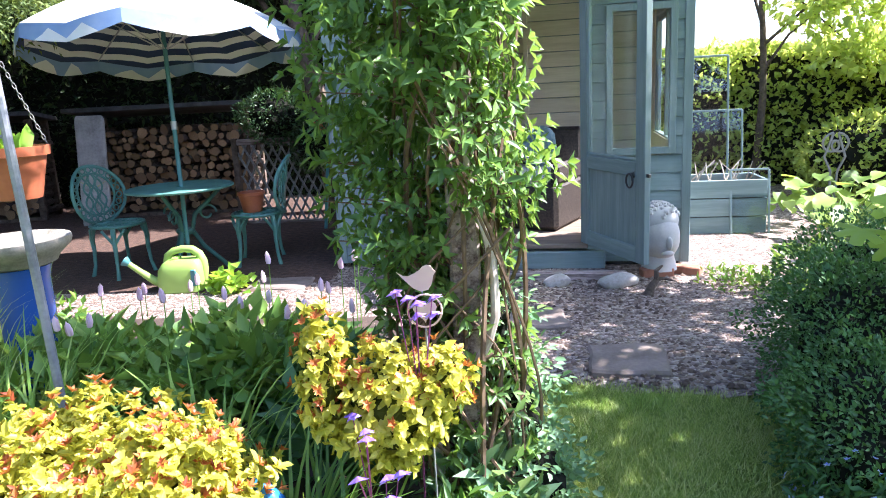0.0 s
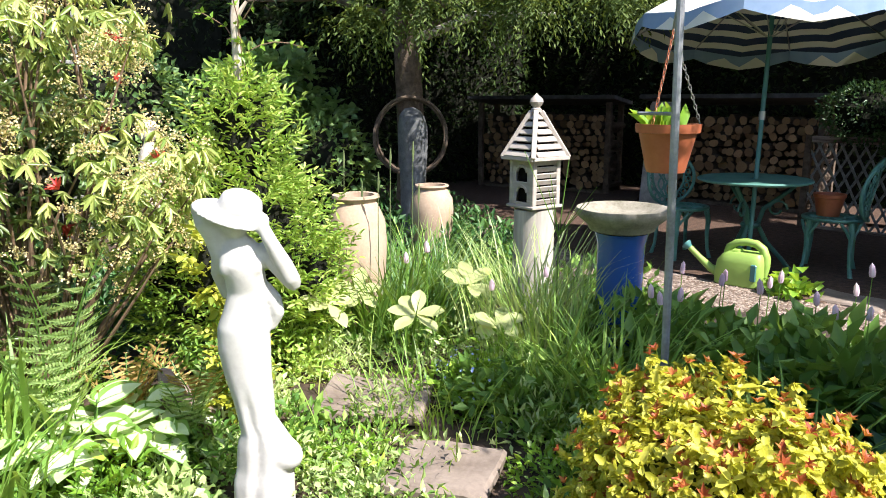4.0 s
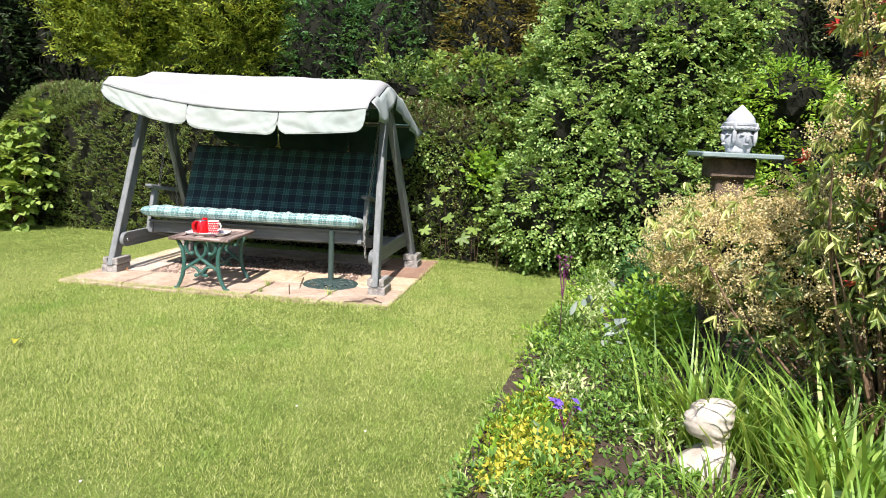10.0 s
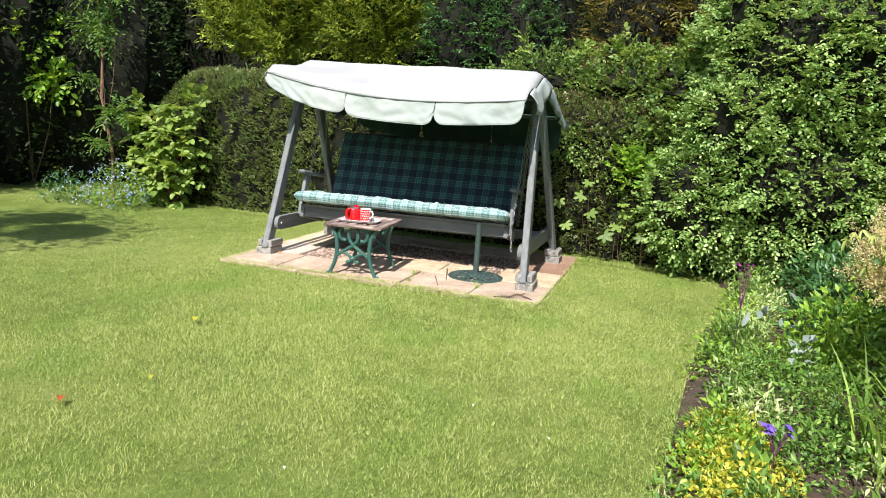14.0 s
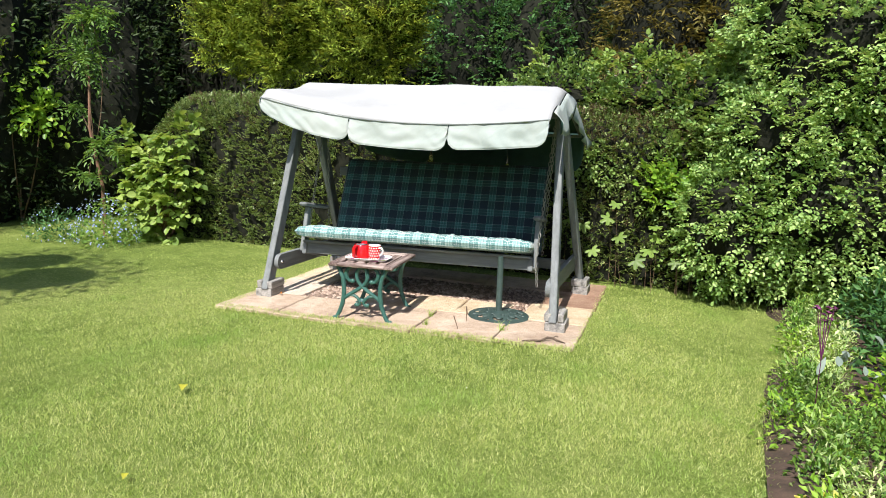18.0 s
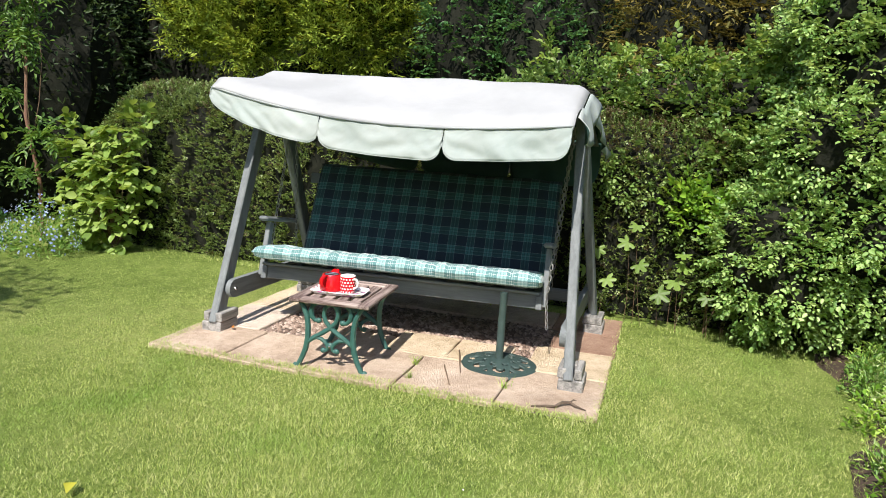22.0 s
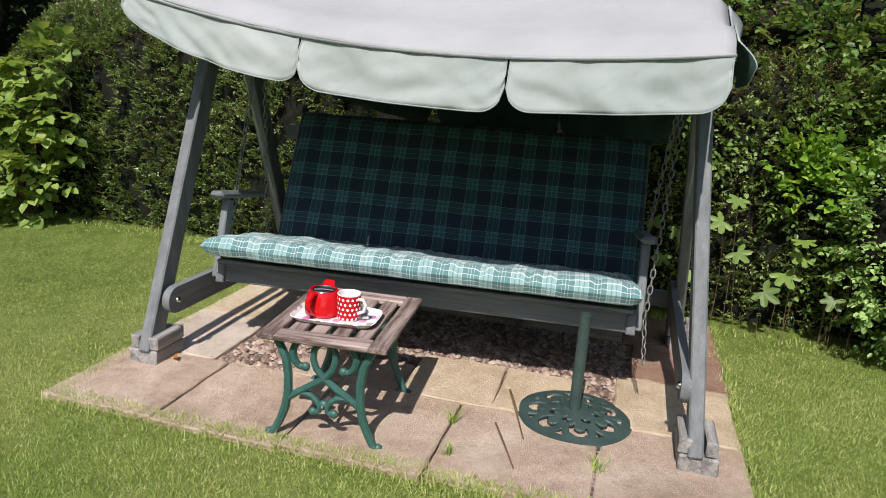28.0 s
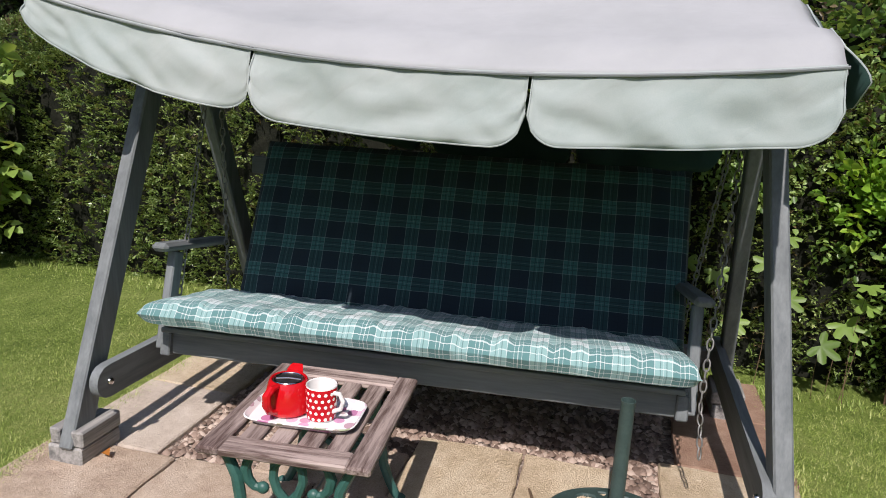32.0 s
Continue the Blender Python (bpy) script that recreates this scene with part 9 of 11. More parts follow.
def star_leaves(name, P, D, N, R, mat, lobes=5, depth=0.5, spread=4.6):
    """Lobed leaves such as a maple's: a fan of points round the stalk."""
    P, D = np.asarray(P, float), unit(np.asarray(D, float))
    n = len(P)
    S = unit(np.cross(D, np.asarray(N, float) + rng.normal(0, 1e-3, (n, 3))))
    U = unit(np.cross(S, D))
    R = np.broadcast_to(np.asarray(R, float), (n,))
    rim = []
    k = lobes * 4
    for j in range(k + 1):
        a = (j / k - 0.5) * spread
        ph = (j % 4) / 4
        lobe = [1 - depth, 1 - depth * 0.28, 1.0, 1 - depth * 0.28][j % 4] * (1 - 0.28 * abs(a) / (spread / 2))
        rim.append((math.cos(a) * lobe, math.sin(a) * lobe, -0.12 * lobe * lobe + 0.05 * (1 if j % 4 == 2 else -1)))
    pts = [(0, 0, 0)] + rim
    V = np.stack([P + D * (x * R)[:, None] + S * (y * R)[:, None] + U * (z * R)[:, None] for x, y, z in pts], 1)
    T = np.array([(0, i + 1, i + 2) for i in range(k)])
    F = (np.arange(n)[:, None, None] * len(pts) + T[None]).reshape(-1, 3)
    return raw(name, V.reshape(-1, 3), F, mat)


def scatter(c, r, n):
    q = rng.normal(0, 0.5, (n, 2)) * np.array(r)
    return np.stack([c[0] + q[:, 0], c[1] + q[:, 1], np.full(n, c[2])], 1)


def sedge(name, label, c, r, n, length, width, mat, arch=0.55, group=""):
    root = plant(name, label, "grass", group)
    base = scatter(c, r, n)
    head = np.arctan2(base[:, 1] - c[1], base[:, 0] - c[0]) + rng.normal(0, 0.9, n)
    order = np.argsort(np.arctan2(base[:, 1] - c[1], base[:, 0] - c[0]))
    for pick in np.array_split(order, max(1, n // 45)):
        k = len(pick)
        part("tuft", blades("tuft", base[pick], head[pick], length * rng.uniform(0.55, 1.15, k), width * rng.uniform(0.7, 1.2, k), mat, arch * rng.uniform(0.5, 1.35, k), 5), None, root)
    return root


def herbs(name, label, c, r, h, n, size, mat, aspect=0.45, category="plant", flowers=None, group="", up=0.8):
    """A low mound of leafy stems."""
    root = plant(name, label, category, group)
    p, d = shell([((c[0], c[1], c[2]), (r[0], r[1], h))], n, 0.75, 0.2, seed=c[0] * 7 + c[1], floor=c[2] - 0.02)
    k = len(p)
    g = unit(d * 0.7 + rng.normal(0, 0.55, (k, 3)) + np.array([0, 0, 0.25]))
    f = unit(rng.normal(0, 0.45, (k, 3)) + np.array([0, 0, up]) + d * 0.4)
    s = size * rng.uniform(0.55, 1.25, k)
    if n < 1200:
        part("foliage", leaves("foliage", p, g, f, s, s * aspect, mat), None, root, kind="stuff")
    else:
        for pick in np.array_split(np.argsort(np.arctan2(p[:, 1] - c[1], p[:, 0] - c[0])), 5):
            part("leaf_clump", leaves("leaf_clump", p[pick], g[pick], f[pick], s[pick], s[pick] * aspect, mat), None, root, kind="stuff")
    if flowers:
        fm, fn, fs = flowers
        p, d = shell([((c[0], c[1], c[2] + 0.02), (r[0] * 1.05, r[1] * 1.05, h * 1.1))], fn, 0.15, 0.2, floor=c[2])
        k = len(p)
        pp, gg, ff = rosettes(p, d, 5, fs, 1.6)
        part("blossom", leaves("blossom", pp, gg, ff, fs, fs * 0.8, M[fm], 0.05, 0.0), M[fm], root, kind="stuff")
    return root


# clematis-like climber on its post
def climber():
    root = plant("climber", "timber post smothered by a leafy climber with twisted brown stems", "climber")
    bm = B()
    box(bm, (0.135, 2.5, 1.2), (0.085, 0.085, 2.4), pose(0, 0, 0, 0.6, -0.6, 8), 0.008)
    part("post", bm, M["teak"], root, "weathered brown timber post")
    r = random.Random(11)
    for k in range(40):
        bm = B()
        a0, w = r.uniform(0, 6.28), r.uniform(-7, 7)
        rad = r.uniform(0.05, 0.15)
        pts = []
        top = r.uniform(0.5, 1.5) if k % 4 else r.uniform(1.5, 2.3)
        ph = r.uniform(0, 6)
        for j in range(16):
            q = j / 15
            a = a0 + w * q
            sway = 0.05 * math.sin(3.1 * q * top + ph)
            pts.append((0.13 + rad * math.cos(a) * (1 + 0.5 * q) + sway, 2.5 + rad * math.sin(a) + 0.03 * math.cos(5 * q + ph), 0.05 + q * top + 0.02 * math.sin(9 * q + ph)))
        r0 = r.uniform(0.004, 0.011)
        tube(bm, pts, [r0 * (1 - 0.5 * j / 15) for j in range(16)], 5)
        part("stem", bm, M["twig"], root)
    bm = B()
    tube(bm, [(0.13, 2.45, 1.5), (0.14, 2.44, 1.25), (0.165, 2.43, 1.06), (0.195, 2.425, 0.97), (0.212, 2.42, 0.9), (0.222, 2.42, 0.8), (0.222, 2.42, 0.7), (0.2, 2.42, 0.625), (0.165, 2.42, 0.56), (0.11, 2.42, 0.5), (0.06, 2.42, 0.44), (0.04, 2.44, 0.3), (0.05, 2.45, 0.05)], [0.008, 0.011, 0.012, 0.013, 0.013, 0.013, 0.013, 0.0125, 0.0125, 0.012, 0.012, 0.013, 0.014], 8)
    roughen(bm, 0.004, 40)
    part("old_stem", bm, M["bark_pale"], root, "thick twisted old stem")
    # leafy shoots
    tips, dirs = [], []
    for k in range(1300):
        z = 0.62 + 1.75 * r.random() ** 0.85
        wid = 0.13 + 0.24 * min(1, max(0, (z - 0.6) / 0.55))
        a = r.uniform(0, 6.28)
        R = wid * math.sqrt(r.uniform(0.08, 1)) * (1 + 0.45 * noise.noise(Vector((math.cos(a) * 1.5, math.sin(a) * 1.5, z * 4))))
        if z < 1.3 and R * math.sin(a) < 0.02 and -0.04 < 0.08 + R * math.cos(a) * 1.2 < 0.3 and r.random() < 0.6:
            continue
        tips.append((0.08 + R * math.cos(a) * (1.2 if math.cos(a) < 0 or z > 1.9 else 0.85), 2.5 + R * math.sin(a) * 0.75, z))
        dirs.append((math.cos(a), math.sin(a) * 0.8, r.uniform(-0.35, 0.6)))
    for k in range(120):
        z = r.uniform(0.08, 0.66)
        a = r.uniform(0, 6.28)
        tips.append((0.14 + 0.17 * math.cos(a), 2.5 + 0.16 * math.sin(a), z))
        dirs.append((math.cos(a), math.sin(a), 0.3))
    p, d = np.array(tips), unit(np.array(dirs))
    P, G, F = [], [], []
    for s in range(4):
        pp, gg, ff = rosettes(p - d * 0.045 * s, d, 3 if s else 4, 0.07, 0.9 + 0.15 * s)
        P.append(pp), G.append(gg), F.append(ff)
    P, G, F = np.concatenate(P), np.concatenate(G), np.concatenate(F)
    F = unit(F + np.array([0.25, 0, 0.6]))
    L = rng.uniform(0.024, 0.055, len(P))
    part("foliage", leaves("foliage", P, G, F, L, L * 0.42, M["vine"], 0.15, 0.25), None, root, "fresh pointed green leaves", kind="stuff")
    for (x, y, z), dd in list(zip(tips, dirs))[::9]:
        bm = B()
        e = Vector((x, y, z))
        s = Vector((0.13, 2.5, z - 0.1))
        tube(bm, [s, s.lerp(e, 0.5) + Vector((0, 0, 0.03)), e], [0.004, 0.003, 0.002], 4)
        part("shoot", bm, M["twig"], root)

    root2 = plant("ivy_clump", "dark small-leaved ivy at the climber's foot")
    spray_crown("crown", root2, [((0.27, 2.62, 0.3), (0.15, 0.16, 0.32)), ((0.2, 2.6, 0.65), (0.12, 0.14, 0.22)), ((0.34, 2.5, 0.15), (0.14, 0.16, 0.18))], 330, 7, 0.11, 0.032, M["blue_green"], 0.5, 0.6, 0.35, 33.0, 0.5)


climber()

# golden spiraeas
def spiraea(balls, n, name_label, seed):
    root = plant("golden_spiraea", name_label, "shrub", "golden spiraeas")
    p, d = shell(balls, n, 0.4, 0.4, seed=seed, freq=3.5)
    c, r = balls[0]
    d = unit(d + np.array([0, 0, 0.5]))
    P, G, F = rosettes(p, d, 6, 0.05, 1.1)
    G = unit(G + rng.normal(0, 0.5, G.shape))
    P = P - G * rng.uniform(0, 0.035, (len(P), 1))
    L = rng.uniform(0.02, 0.038, len(P))
    part("foliage", round_leaves("foliage", P, G, F, L, L * 0.54, M["spirea"], 0.2, 0.2), None, root, "golden yellow leaves", kind="stuff")
    tip = p[:, 2] > c[2] + r[2] * 0.05
    tip &= rng.random(len(p)) < 0.24
    P, G, F = rosettes(p[tip] + d[tip] * 0.02, d[tip], 6, 0.03, 0.85)
    L = rng.uniform(0.014, 0.028, len(P))
    part("young_growth", leaves("young_growth", P, G, F, L, L * 0.42, M["spirea_red"]), None, root, "bronze-red young tips", kind="stuff")
    for ball in balls:
        part("inner_growth", core_of("inner_growth", [ball], 0.66, M["gold_core"]), None, root)


spiraea([((-0.68, 1.98, 0.26), (0.38, 0.34, 0.36)), ((-0.85, 2.05, 0.42), (0.14, 0.14, 0.2)), ((-0.55, 1.95, 0.4), (0.16, 0.14, 0.2))], 4200, "mound of golden spiraea with bronze-red tips", 1.0)
spiraea([((-0.06, 2.24, 0.52), (0.15, 0.13, 0.17)), ((-0.21, 2.22, 0.62), (0.07, 0.08, 0.17)), ((0.08, 2.26, 0.58), (0.08, 0.08, 0.1))], 640, "upright golden spiraea beside the climber", 4.0)

# pieris with faded blooms and red shoots
def pieris():
    root = plant("pieris", "large pieris with drooping cream blooms and scarlet young leaves")
    balls = [((-2.95, 1.2, 1.0), (0.4, 0.42, 0.34)), ((-2.9, 1.2, 1.5), (0.36, 0.36, 0.26)), ((-3.9, 0.6, 0.85), (0.38, 0.36, 0.26)), ((-2.65, 1.45, 0.95), (0.26, 0.28, 0.3)), ((-2.95, 1.05, 1.85), (0.32, 0.32, 0.24)), ((-3.45, 0.9, 0.8), (0.36, 0.34, 0.4)), ((-2.98, 0.98, 1.35), (0.26, 0.24, 0.28)), ((-2.75, 1.4, 1.55), (0.22, 0.22, 0.2))]
    base = (-3.0, 1.15, 0.05)
    p, d = shell(balls, 1500, 0.5, 0.5, seed=6, floor=0.45, freq=3.6)
    gap = np.array([noise.noise(Vector((x * 3.4, y * 3.4, z * 4.0))) for x, y, z in p]) > -0.16
    p, d = p[gap], d[gap]
    stems(root, base, [tuple(q) for q in p[::18]], 0.011, bend=0.1)
    d = unit(d + np.array([0, 0, 0.35]))
    P, G, F = rosettes(p, d, 6, 0.08, 1.2)
    G = unit(G + np.array([0, 0, -1.15]) + rng.normal(0, 0.25, G.shape))
    L = rng.uniform(0.035, 0.07, len(P))
    part("foliage", round_leaves("foliage", P, G, F, L, L * 0.25, M["pieris"], 0.15, 0.3), None, root, "glossy narrow pale green leaves", kind="stuff")
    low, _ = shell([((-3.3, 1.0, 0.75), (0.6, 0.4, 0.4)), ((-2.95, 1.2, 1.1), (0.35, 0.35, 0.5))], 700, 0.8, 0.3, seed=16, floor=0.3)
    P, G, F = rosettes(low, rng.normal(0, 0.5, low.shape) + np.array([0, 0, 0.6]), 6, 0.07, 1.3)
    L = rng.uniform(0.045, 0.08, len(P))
    part("inner_foliage", round_leaves("inner_foliage", P, unit(G + np.array([0, 0, -0.4])), F, L * 0.75, L * 0.22, M["pieris_shade"], 0.15, 0.3), None, root, "dark green inner leaves, shade put into the colour", kind="stuff")
    hi = rng.random(len(p)) < np.where(p[:, 2] > 1.6, 0.26, np.where(p[:, 2] > 0.9, 0.025, 0.015))
    P, G, F = rosettes(p[hi] + d[hi] * 0.02, unit(d[hi] + np.array([0, 0, 0.6])), 16, 0.05, 0.7)
    L = rng.uniform(0.03, 0.062, len(P))
    part("young_growth", leaves("young_growth", P, G, F, L, L * 0.2, M["pieris_red"], droop=0.25), None, root, "scarlet young leaves", kind="stuff")
    # blooms: many beads along short branched sprays
    bl = np.concatenate([shell(balls, 1150, 0.25, 0.5, seed=9, floor=0.6, freq=3.6)[0], shell([balls[2], balls[5]], 1000, 0.3, 0.35, seed=2, floor=0.5)[0]])
    bl = bl[rng.random(len(bl)) < np.where(bl[:, 0] < -3.2, 0.95, 0.6)]
    ax = unit(rng.normal(0, 1, (len(bl), 3)) * np.array([1, 1, 0.5]))
    B0 = []
    for s in range(42):
        q = rng.uniform(-0.045, 0.045, (len(bl), 1))
        B0.append(bl + ax * q - np.array([0, 0, 6.0]) * q * q + rng.normal(0, 0.0105, (len(bl), 3)))
    Q = np.concatenate(B0)
    k = len(Q)
    sz = rng.uniform(0.0065, 0.0105, k)
    part("blossom", leaves("blossom", Q, rng.normal(0, 1, (k, 3)), rng.normal(0, 0.8, (k, 3)) + np.array([0.5, -0.2, 0.6]), sz, sz * 0.95, M["pieris_bloom"], 0.3, 0.2), None, root, "faded cream bloom sprays", kind="stuff")
    core_parts(root, [(c, tuple(v * 0.8 for v in r)) for c, r in (balls[0], balls[5], balls[2])], 0.4)


pieris()

# philadelphus-like bush round a bare pole
root = plant("mock_orange", "fresh green bush growing up a bare peeled pole")
balls = [((-2.85, 2.02, 0.72), (0.36, 0.36, 0.48)), ((-2.84, 2.0, 1.15), (0.22, 0.22, 0.34)), ((-2.72, 2.2, 0.5), (0.2, 0.2, 0.3)), ((-3.05, 1.8, 0.5), (0.32, 0.3, 0.4))]
spray_crown("foliage", root, balls, 1700, 8, 0.13, 0.04, M["fresh_pale"], 0.32, 0.45, 0.4, 14.0, 0.5, rise=0.9, floor=0.1, gaps=0.15)
bm = B()
tube(bm, [(-2.83, 1.98, 0.05), (-2.83, 1.98, 1.2), (-2.82, 1.97, 1.62), (-2.78, 1.99, 1.86), (-2.79, 1.98, 2.05)], [0.02, 0.018, 0.016, 0.013, 0.008], 9)
tube(bm, [(-2.82, 1.97, 1.6), (-2.78, 2.01, 1.68)], [0.014, 0.006], 6)
tube(bm, [(-2.8, 1.98, 1.82), (-2.84, 1.95, 1.93)], [0.012, 0.005], 6)
roughen(bm, 0.006, 20)
thing("bare_pole", "peeled bare branch standing as a plant support", "pole", None, bm, M["bark_pale"])
root = plant("clematis", "thin clematis tendrils with sparse leaves on the bare pole", "climber")
bm = B()
r = random.Random(9)
TP = []
for k in range(9):
    p0 = Vector((-2.83, 1.98, r.uniform(1.2, 1.6)))
    a = r.uniform(0, 6.28)
    pts = [p0]
    d = Vector((math.cos(a) * 0.5, math.sin(a) * 0.5, 0.7))
    for j in range(5):
        pts.append(pts[-1] + d * 0.07)
        d = (d + Vector((r.uniform(-0.4, 0.4), r.uniform(-0.4, 0.4), -0.25))).normalized()
        TP.append(pts[-1])
    tube(bm, pts, 0.0025, 4)
part("tendrils", bm, M["twig"], root)
TP = np.array([tuple(v) for v in TP])
P, G, F = rosettes(TP, rng.normal(0, 1, TP.shape), 3, 0.03, 1.2)
part("foliage", leaves("foliage", P, G, F, 0.032, 0.018, M["bright"]), None, root, kind="stuff")


# ferns
def fern(c, n, length, mat, label, seed, lean0=0.12, toward=None):
    root = plant("fern", label, "fern", "ferns")
    r = random.Random(seed)
    P, D, N, L = [], [], [], []
    for k in range(n):
        a = 2 * math.pi * k / n + r.uniform(-0.3, 0.3) if toward is None else toward + (k - (n - 1) / 2) * 0.9
        l = length * r.uniform(0.7, 1.1)
        lean = lean0 + r.uniform(0, 0.2)
        pts = []
        pos, ang = Vector(c), lean * 0.5
        out = Vector((math.cos(a), math.sin(a), 0))
        k_ = 16
        for j in range(k_):
            pts.append(pos.copy())
            ang += lean * (0.04 + 0.16 * (j / (k_ - 1)) ** 2) * 20 / (k_ - 1)
            pos = pos + (out * math.sin(ang) + Vector((0, 0, 1)) * math.cos(ang)) * l / (k_ - 1)
        bm = B()
        tube(bm, pts[::3] + pts[-1:], [0.004 * (1 - 0.8 * j / 9) for j in range(len(pts[::3]) + 1)], 4)
        part("rachis", bm, M["herb"], root)
        side = Vector((-math.sin(a), math.cos(a), 0))
        for j in range(5, k_):                          # a ladder of toothed pinnae
            t = j / (k_ - 1)
            w = l * 0.16 * min(1, 0.55 + 2.2 * (t - 0.2)) * (1 - max(0, (t - 0.45) / 0.55) ** 2.2) + 0.008
            dirn = (pts[j] - pts[j - 1]).normalized()
            up = side.cross(dirn)
            for s in (-1, 1):
                g = (side * s + dirn * 0.3 + Vector((0, 0, -0.05 + 0.08 * r.random()))).normalized()
                P.append(tuple(pts[j])), D.append(tuple(g)), N.append(tuple(up)), L.append(w)
                for q in range(7):
                    c_ = pts[j] + g * w * (0.1 + 0.11 * q)
                    for e in (-1, 1):
                        P.append(tuple(c_)), D.append(tuple(g * 0.5 + dirn * e)), N.append(tuple(up)), L.append(w * (0.2 - 0.016 * q))
    L = np.array(L)
    part("foliage", leaves("foliage", P, D, N, L, np.minimum(L * 0.6, 0.0075 + 0.08 * L), mat, 0.05, 0.15), None, root, kind="stuff")


fern((-2.5, 1.06, 0.08), 3, 0.8, M["fern"], "tall pale green fern frond clump", 1, 0.14, -0.35)
fern((-2.7, 1.18, 0.08), 2, 0.78, M["fern"], "upright fern fronds under the pieris", 6, 0.1, -0.4)
fern((-2.52, 1.3, 0.08), 7, 0.4, M["fern_old"], "browning withered fern fronds", 2, 0.3)
fern((-2.4, 1.5, 0.08), 8, 0.4, M["fern_old"], "low browning fern fronds", 5, 0.35)
fern((-2.3, 1.42, 0.08), 8, 0.36, M["fern"], "small fresh green fern clump", 3, 0.3)

# hostas
def hosta(c, n, L, label, rad=0.16):
    root = plant("hosta", label, "hosta", "hostas")
    a = rng.random(n) * 6.283
    rr = np.sqrt(rng.random(n)) * rad
    P = np.stack([c[0] + rr * np.cos(a), c[1] + rr * np.sin(a), c[2] + 0.14 + 0.1 * (1 - rr / rad) + rng.uniform(-0.03, 0.03, n)], 1)
    D = np.stack([np.cos(a), np.sin(a), rng.uniform(-0.25, 0.5, n)], 1)
    N = np.stack([-0.3 * np.cos(a) + 0.25, -0.3 * np.sin(a) - 0.1, np.ones(n)], 1)
    ln = L * rng.uniform(0.7, 1.15, n)
    for k in range(n):
        bm = B()
        tube(bm, [(c[0], c[1], c[2]), tuple(P[k])], [0.005, 0.003], 4)
        part("stalk", bm, M["herb"], root)
        part("leaf", big_leaves("leaf", P[k:k + 1], D[k:k + 1], N[k:k + 1], ln[k:k + 1], ln[k:k + 1] * 0.62, M["hosta"] if k % 4 else M["hosta_cream"], M["herb"], 0.16), None, root, "green and cream ribbed leaf")


hosta((-2.42, 1.12, 0.05), 30, 0.16, "variegated hosta with cream-centred leaves", 0.2)
hosta((-2.36, 1.28, 0.05), 22, 0.17, "hosta with broad white-streaked leaves", 0.17)
hosta((-2.52, 0.95, 0.05), 26, 0.14, "low variegated hosta at the border's edge", 0.18)

# rodgersia: bronze-tinted hands of broad leaflets
root = plant("rodgersia", "rodgersia with bronze-tinted hand-shaped leaves", "plant")
cs = np.array([(-2.27, 2.46, 0.36), (-2.57, 2.2, 0.4), (-2.35, 2.89, 0.4), (-2.75, 2.5, 0.36), (-2.05, 2.75, 0.3)])
P, G, F = rosettes(cs, np.array([[0.45, -0.2, 1.0]] * len(cs)), 6, 0.14, 1.9)
for k in range(len(P)):
    part("leaflet", big_leaves("leaflet", P[k:k + 1], G[k:k + 1], F[k:k + 1], rng.uniform(0.13, 0.17, 1), rng.uniform(0.065, 0.085, 1), M["rodgersia"], None, 0.1, 0.0, 0.25, 1.7), None, root, "broad bronze-green leaflet")
stems(root, (-2.4, 2.55, 0.05), [tuple(c) for c in cs], 0.005, "stalk", M["herb"], 0.03)

# euonymus
root = plant("euonymus", "golden variegated euonymus beside the statue")
spray_crown("leaves", root, [((-2.25, 1.6, 0.42), (0.1, 0.1, 0.34)), ((-2.32, 1.55, 0.72), (0.08, 0.08, 0.16))], 150, 6, 0.07, 0.032, M["euonymus"], 0.62, 0.6, 0.3, 77.0, 0.5, rise=0.6)

# sedges and grasses
sedge("sedge", "tall arching green sedge beside the stone bust", (-2.72, 0.92, 0.06), (0.24, 0.16), 170, 0.6, 0.022, M["blade_tall"], 0.45)
sedge("sedge", "tall arching sedge at the border's front", (-2.3, 0.82, 0.06), (0.18, 0.14), 70, 0.45, 0.015, M["blade_tall"])
sedge("sedge", "pale arching sedge behind the stone bust", (-3.25, 0.55, 0.06), (0.25, 0.2), 190, 0.56, 0.015, M["blade_tall"], 0.48)
sedge("ornamental_grass", "blue-green grass round the clay jars", (-2.85, 2.8, 0.06), (0.35, 0.35), 560, 0.62, 0.012, M["herb"], 0.5)
sedge("ornamental_grass", "pale sunlit grass before the clay jars", (-2.7, 2.95, 0.06), (0.35, 0.3), 200, 0.55, 0.011, M["blue_green"], 0.45)
sedge("ornamental_grass", "wheat-coloured flowering grass by the bird bath", (-2.15, 3.15, 0.06), (0.35, 0.3), 260, 0.68, 0.008, M["pale_herb"], 0.35)
sedge("day_lily", "arching strap leaves of day lily", (-1.45, 2.75, 0.06), (0.3, 0.25), 170, 0.52, 0.014, M["blade_tall"], 0.5)
sedge("day_lily", "strap leaves beside the golden spiraea", (-0.32, 2.2, 0.06), (0.16, 0.2), 150, 0.42, 0.016, M["herb"], 0.4)
sedge("day_lily", "strap leaves behind the golden spiraea", (-0.75, 2.6, 0.06), (0.3, 0.2), 60, 0.5, 0.016, M["blade_tall"], 0.45)
sedge("iris_leaves", "upright iris leaves before the golden spiraea", (-0.62, 1.52, 0.04), (0.22, 0.1), 16, 0.42, 0.018, M["blade_tall"], 0.2)
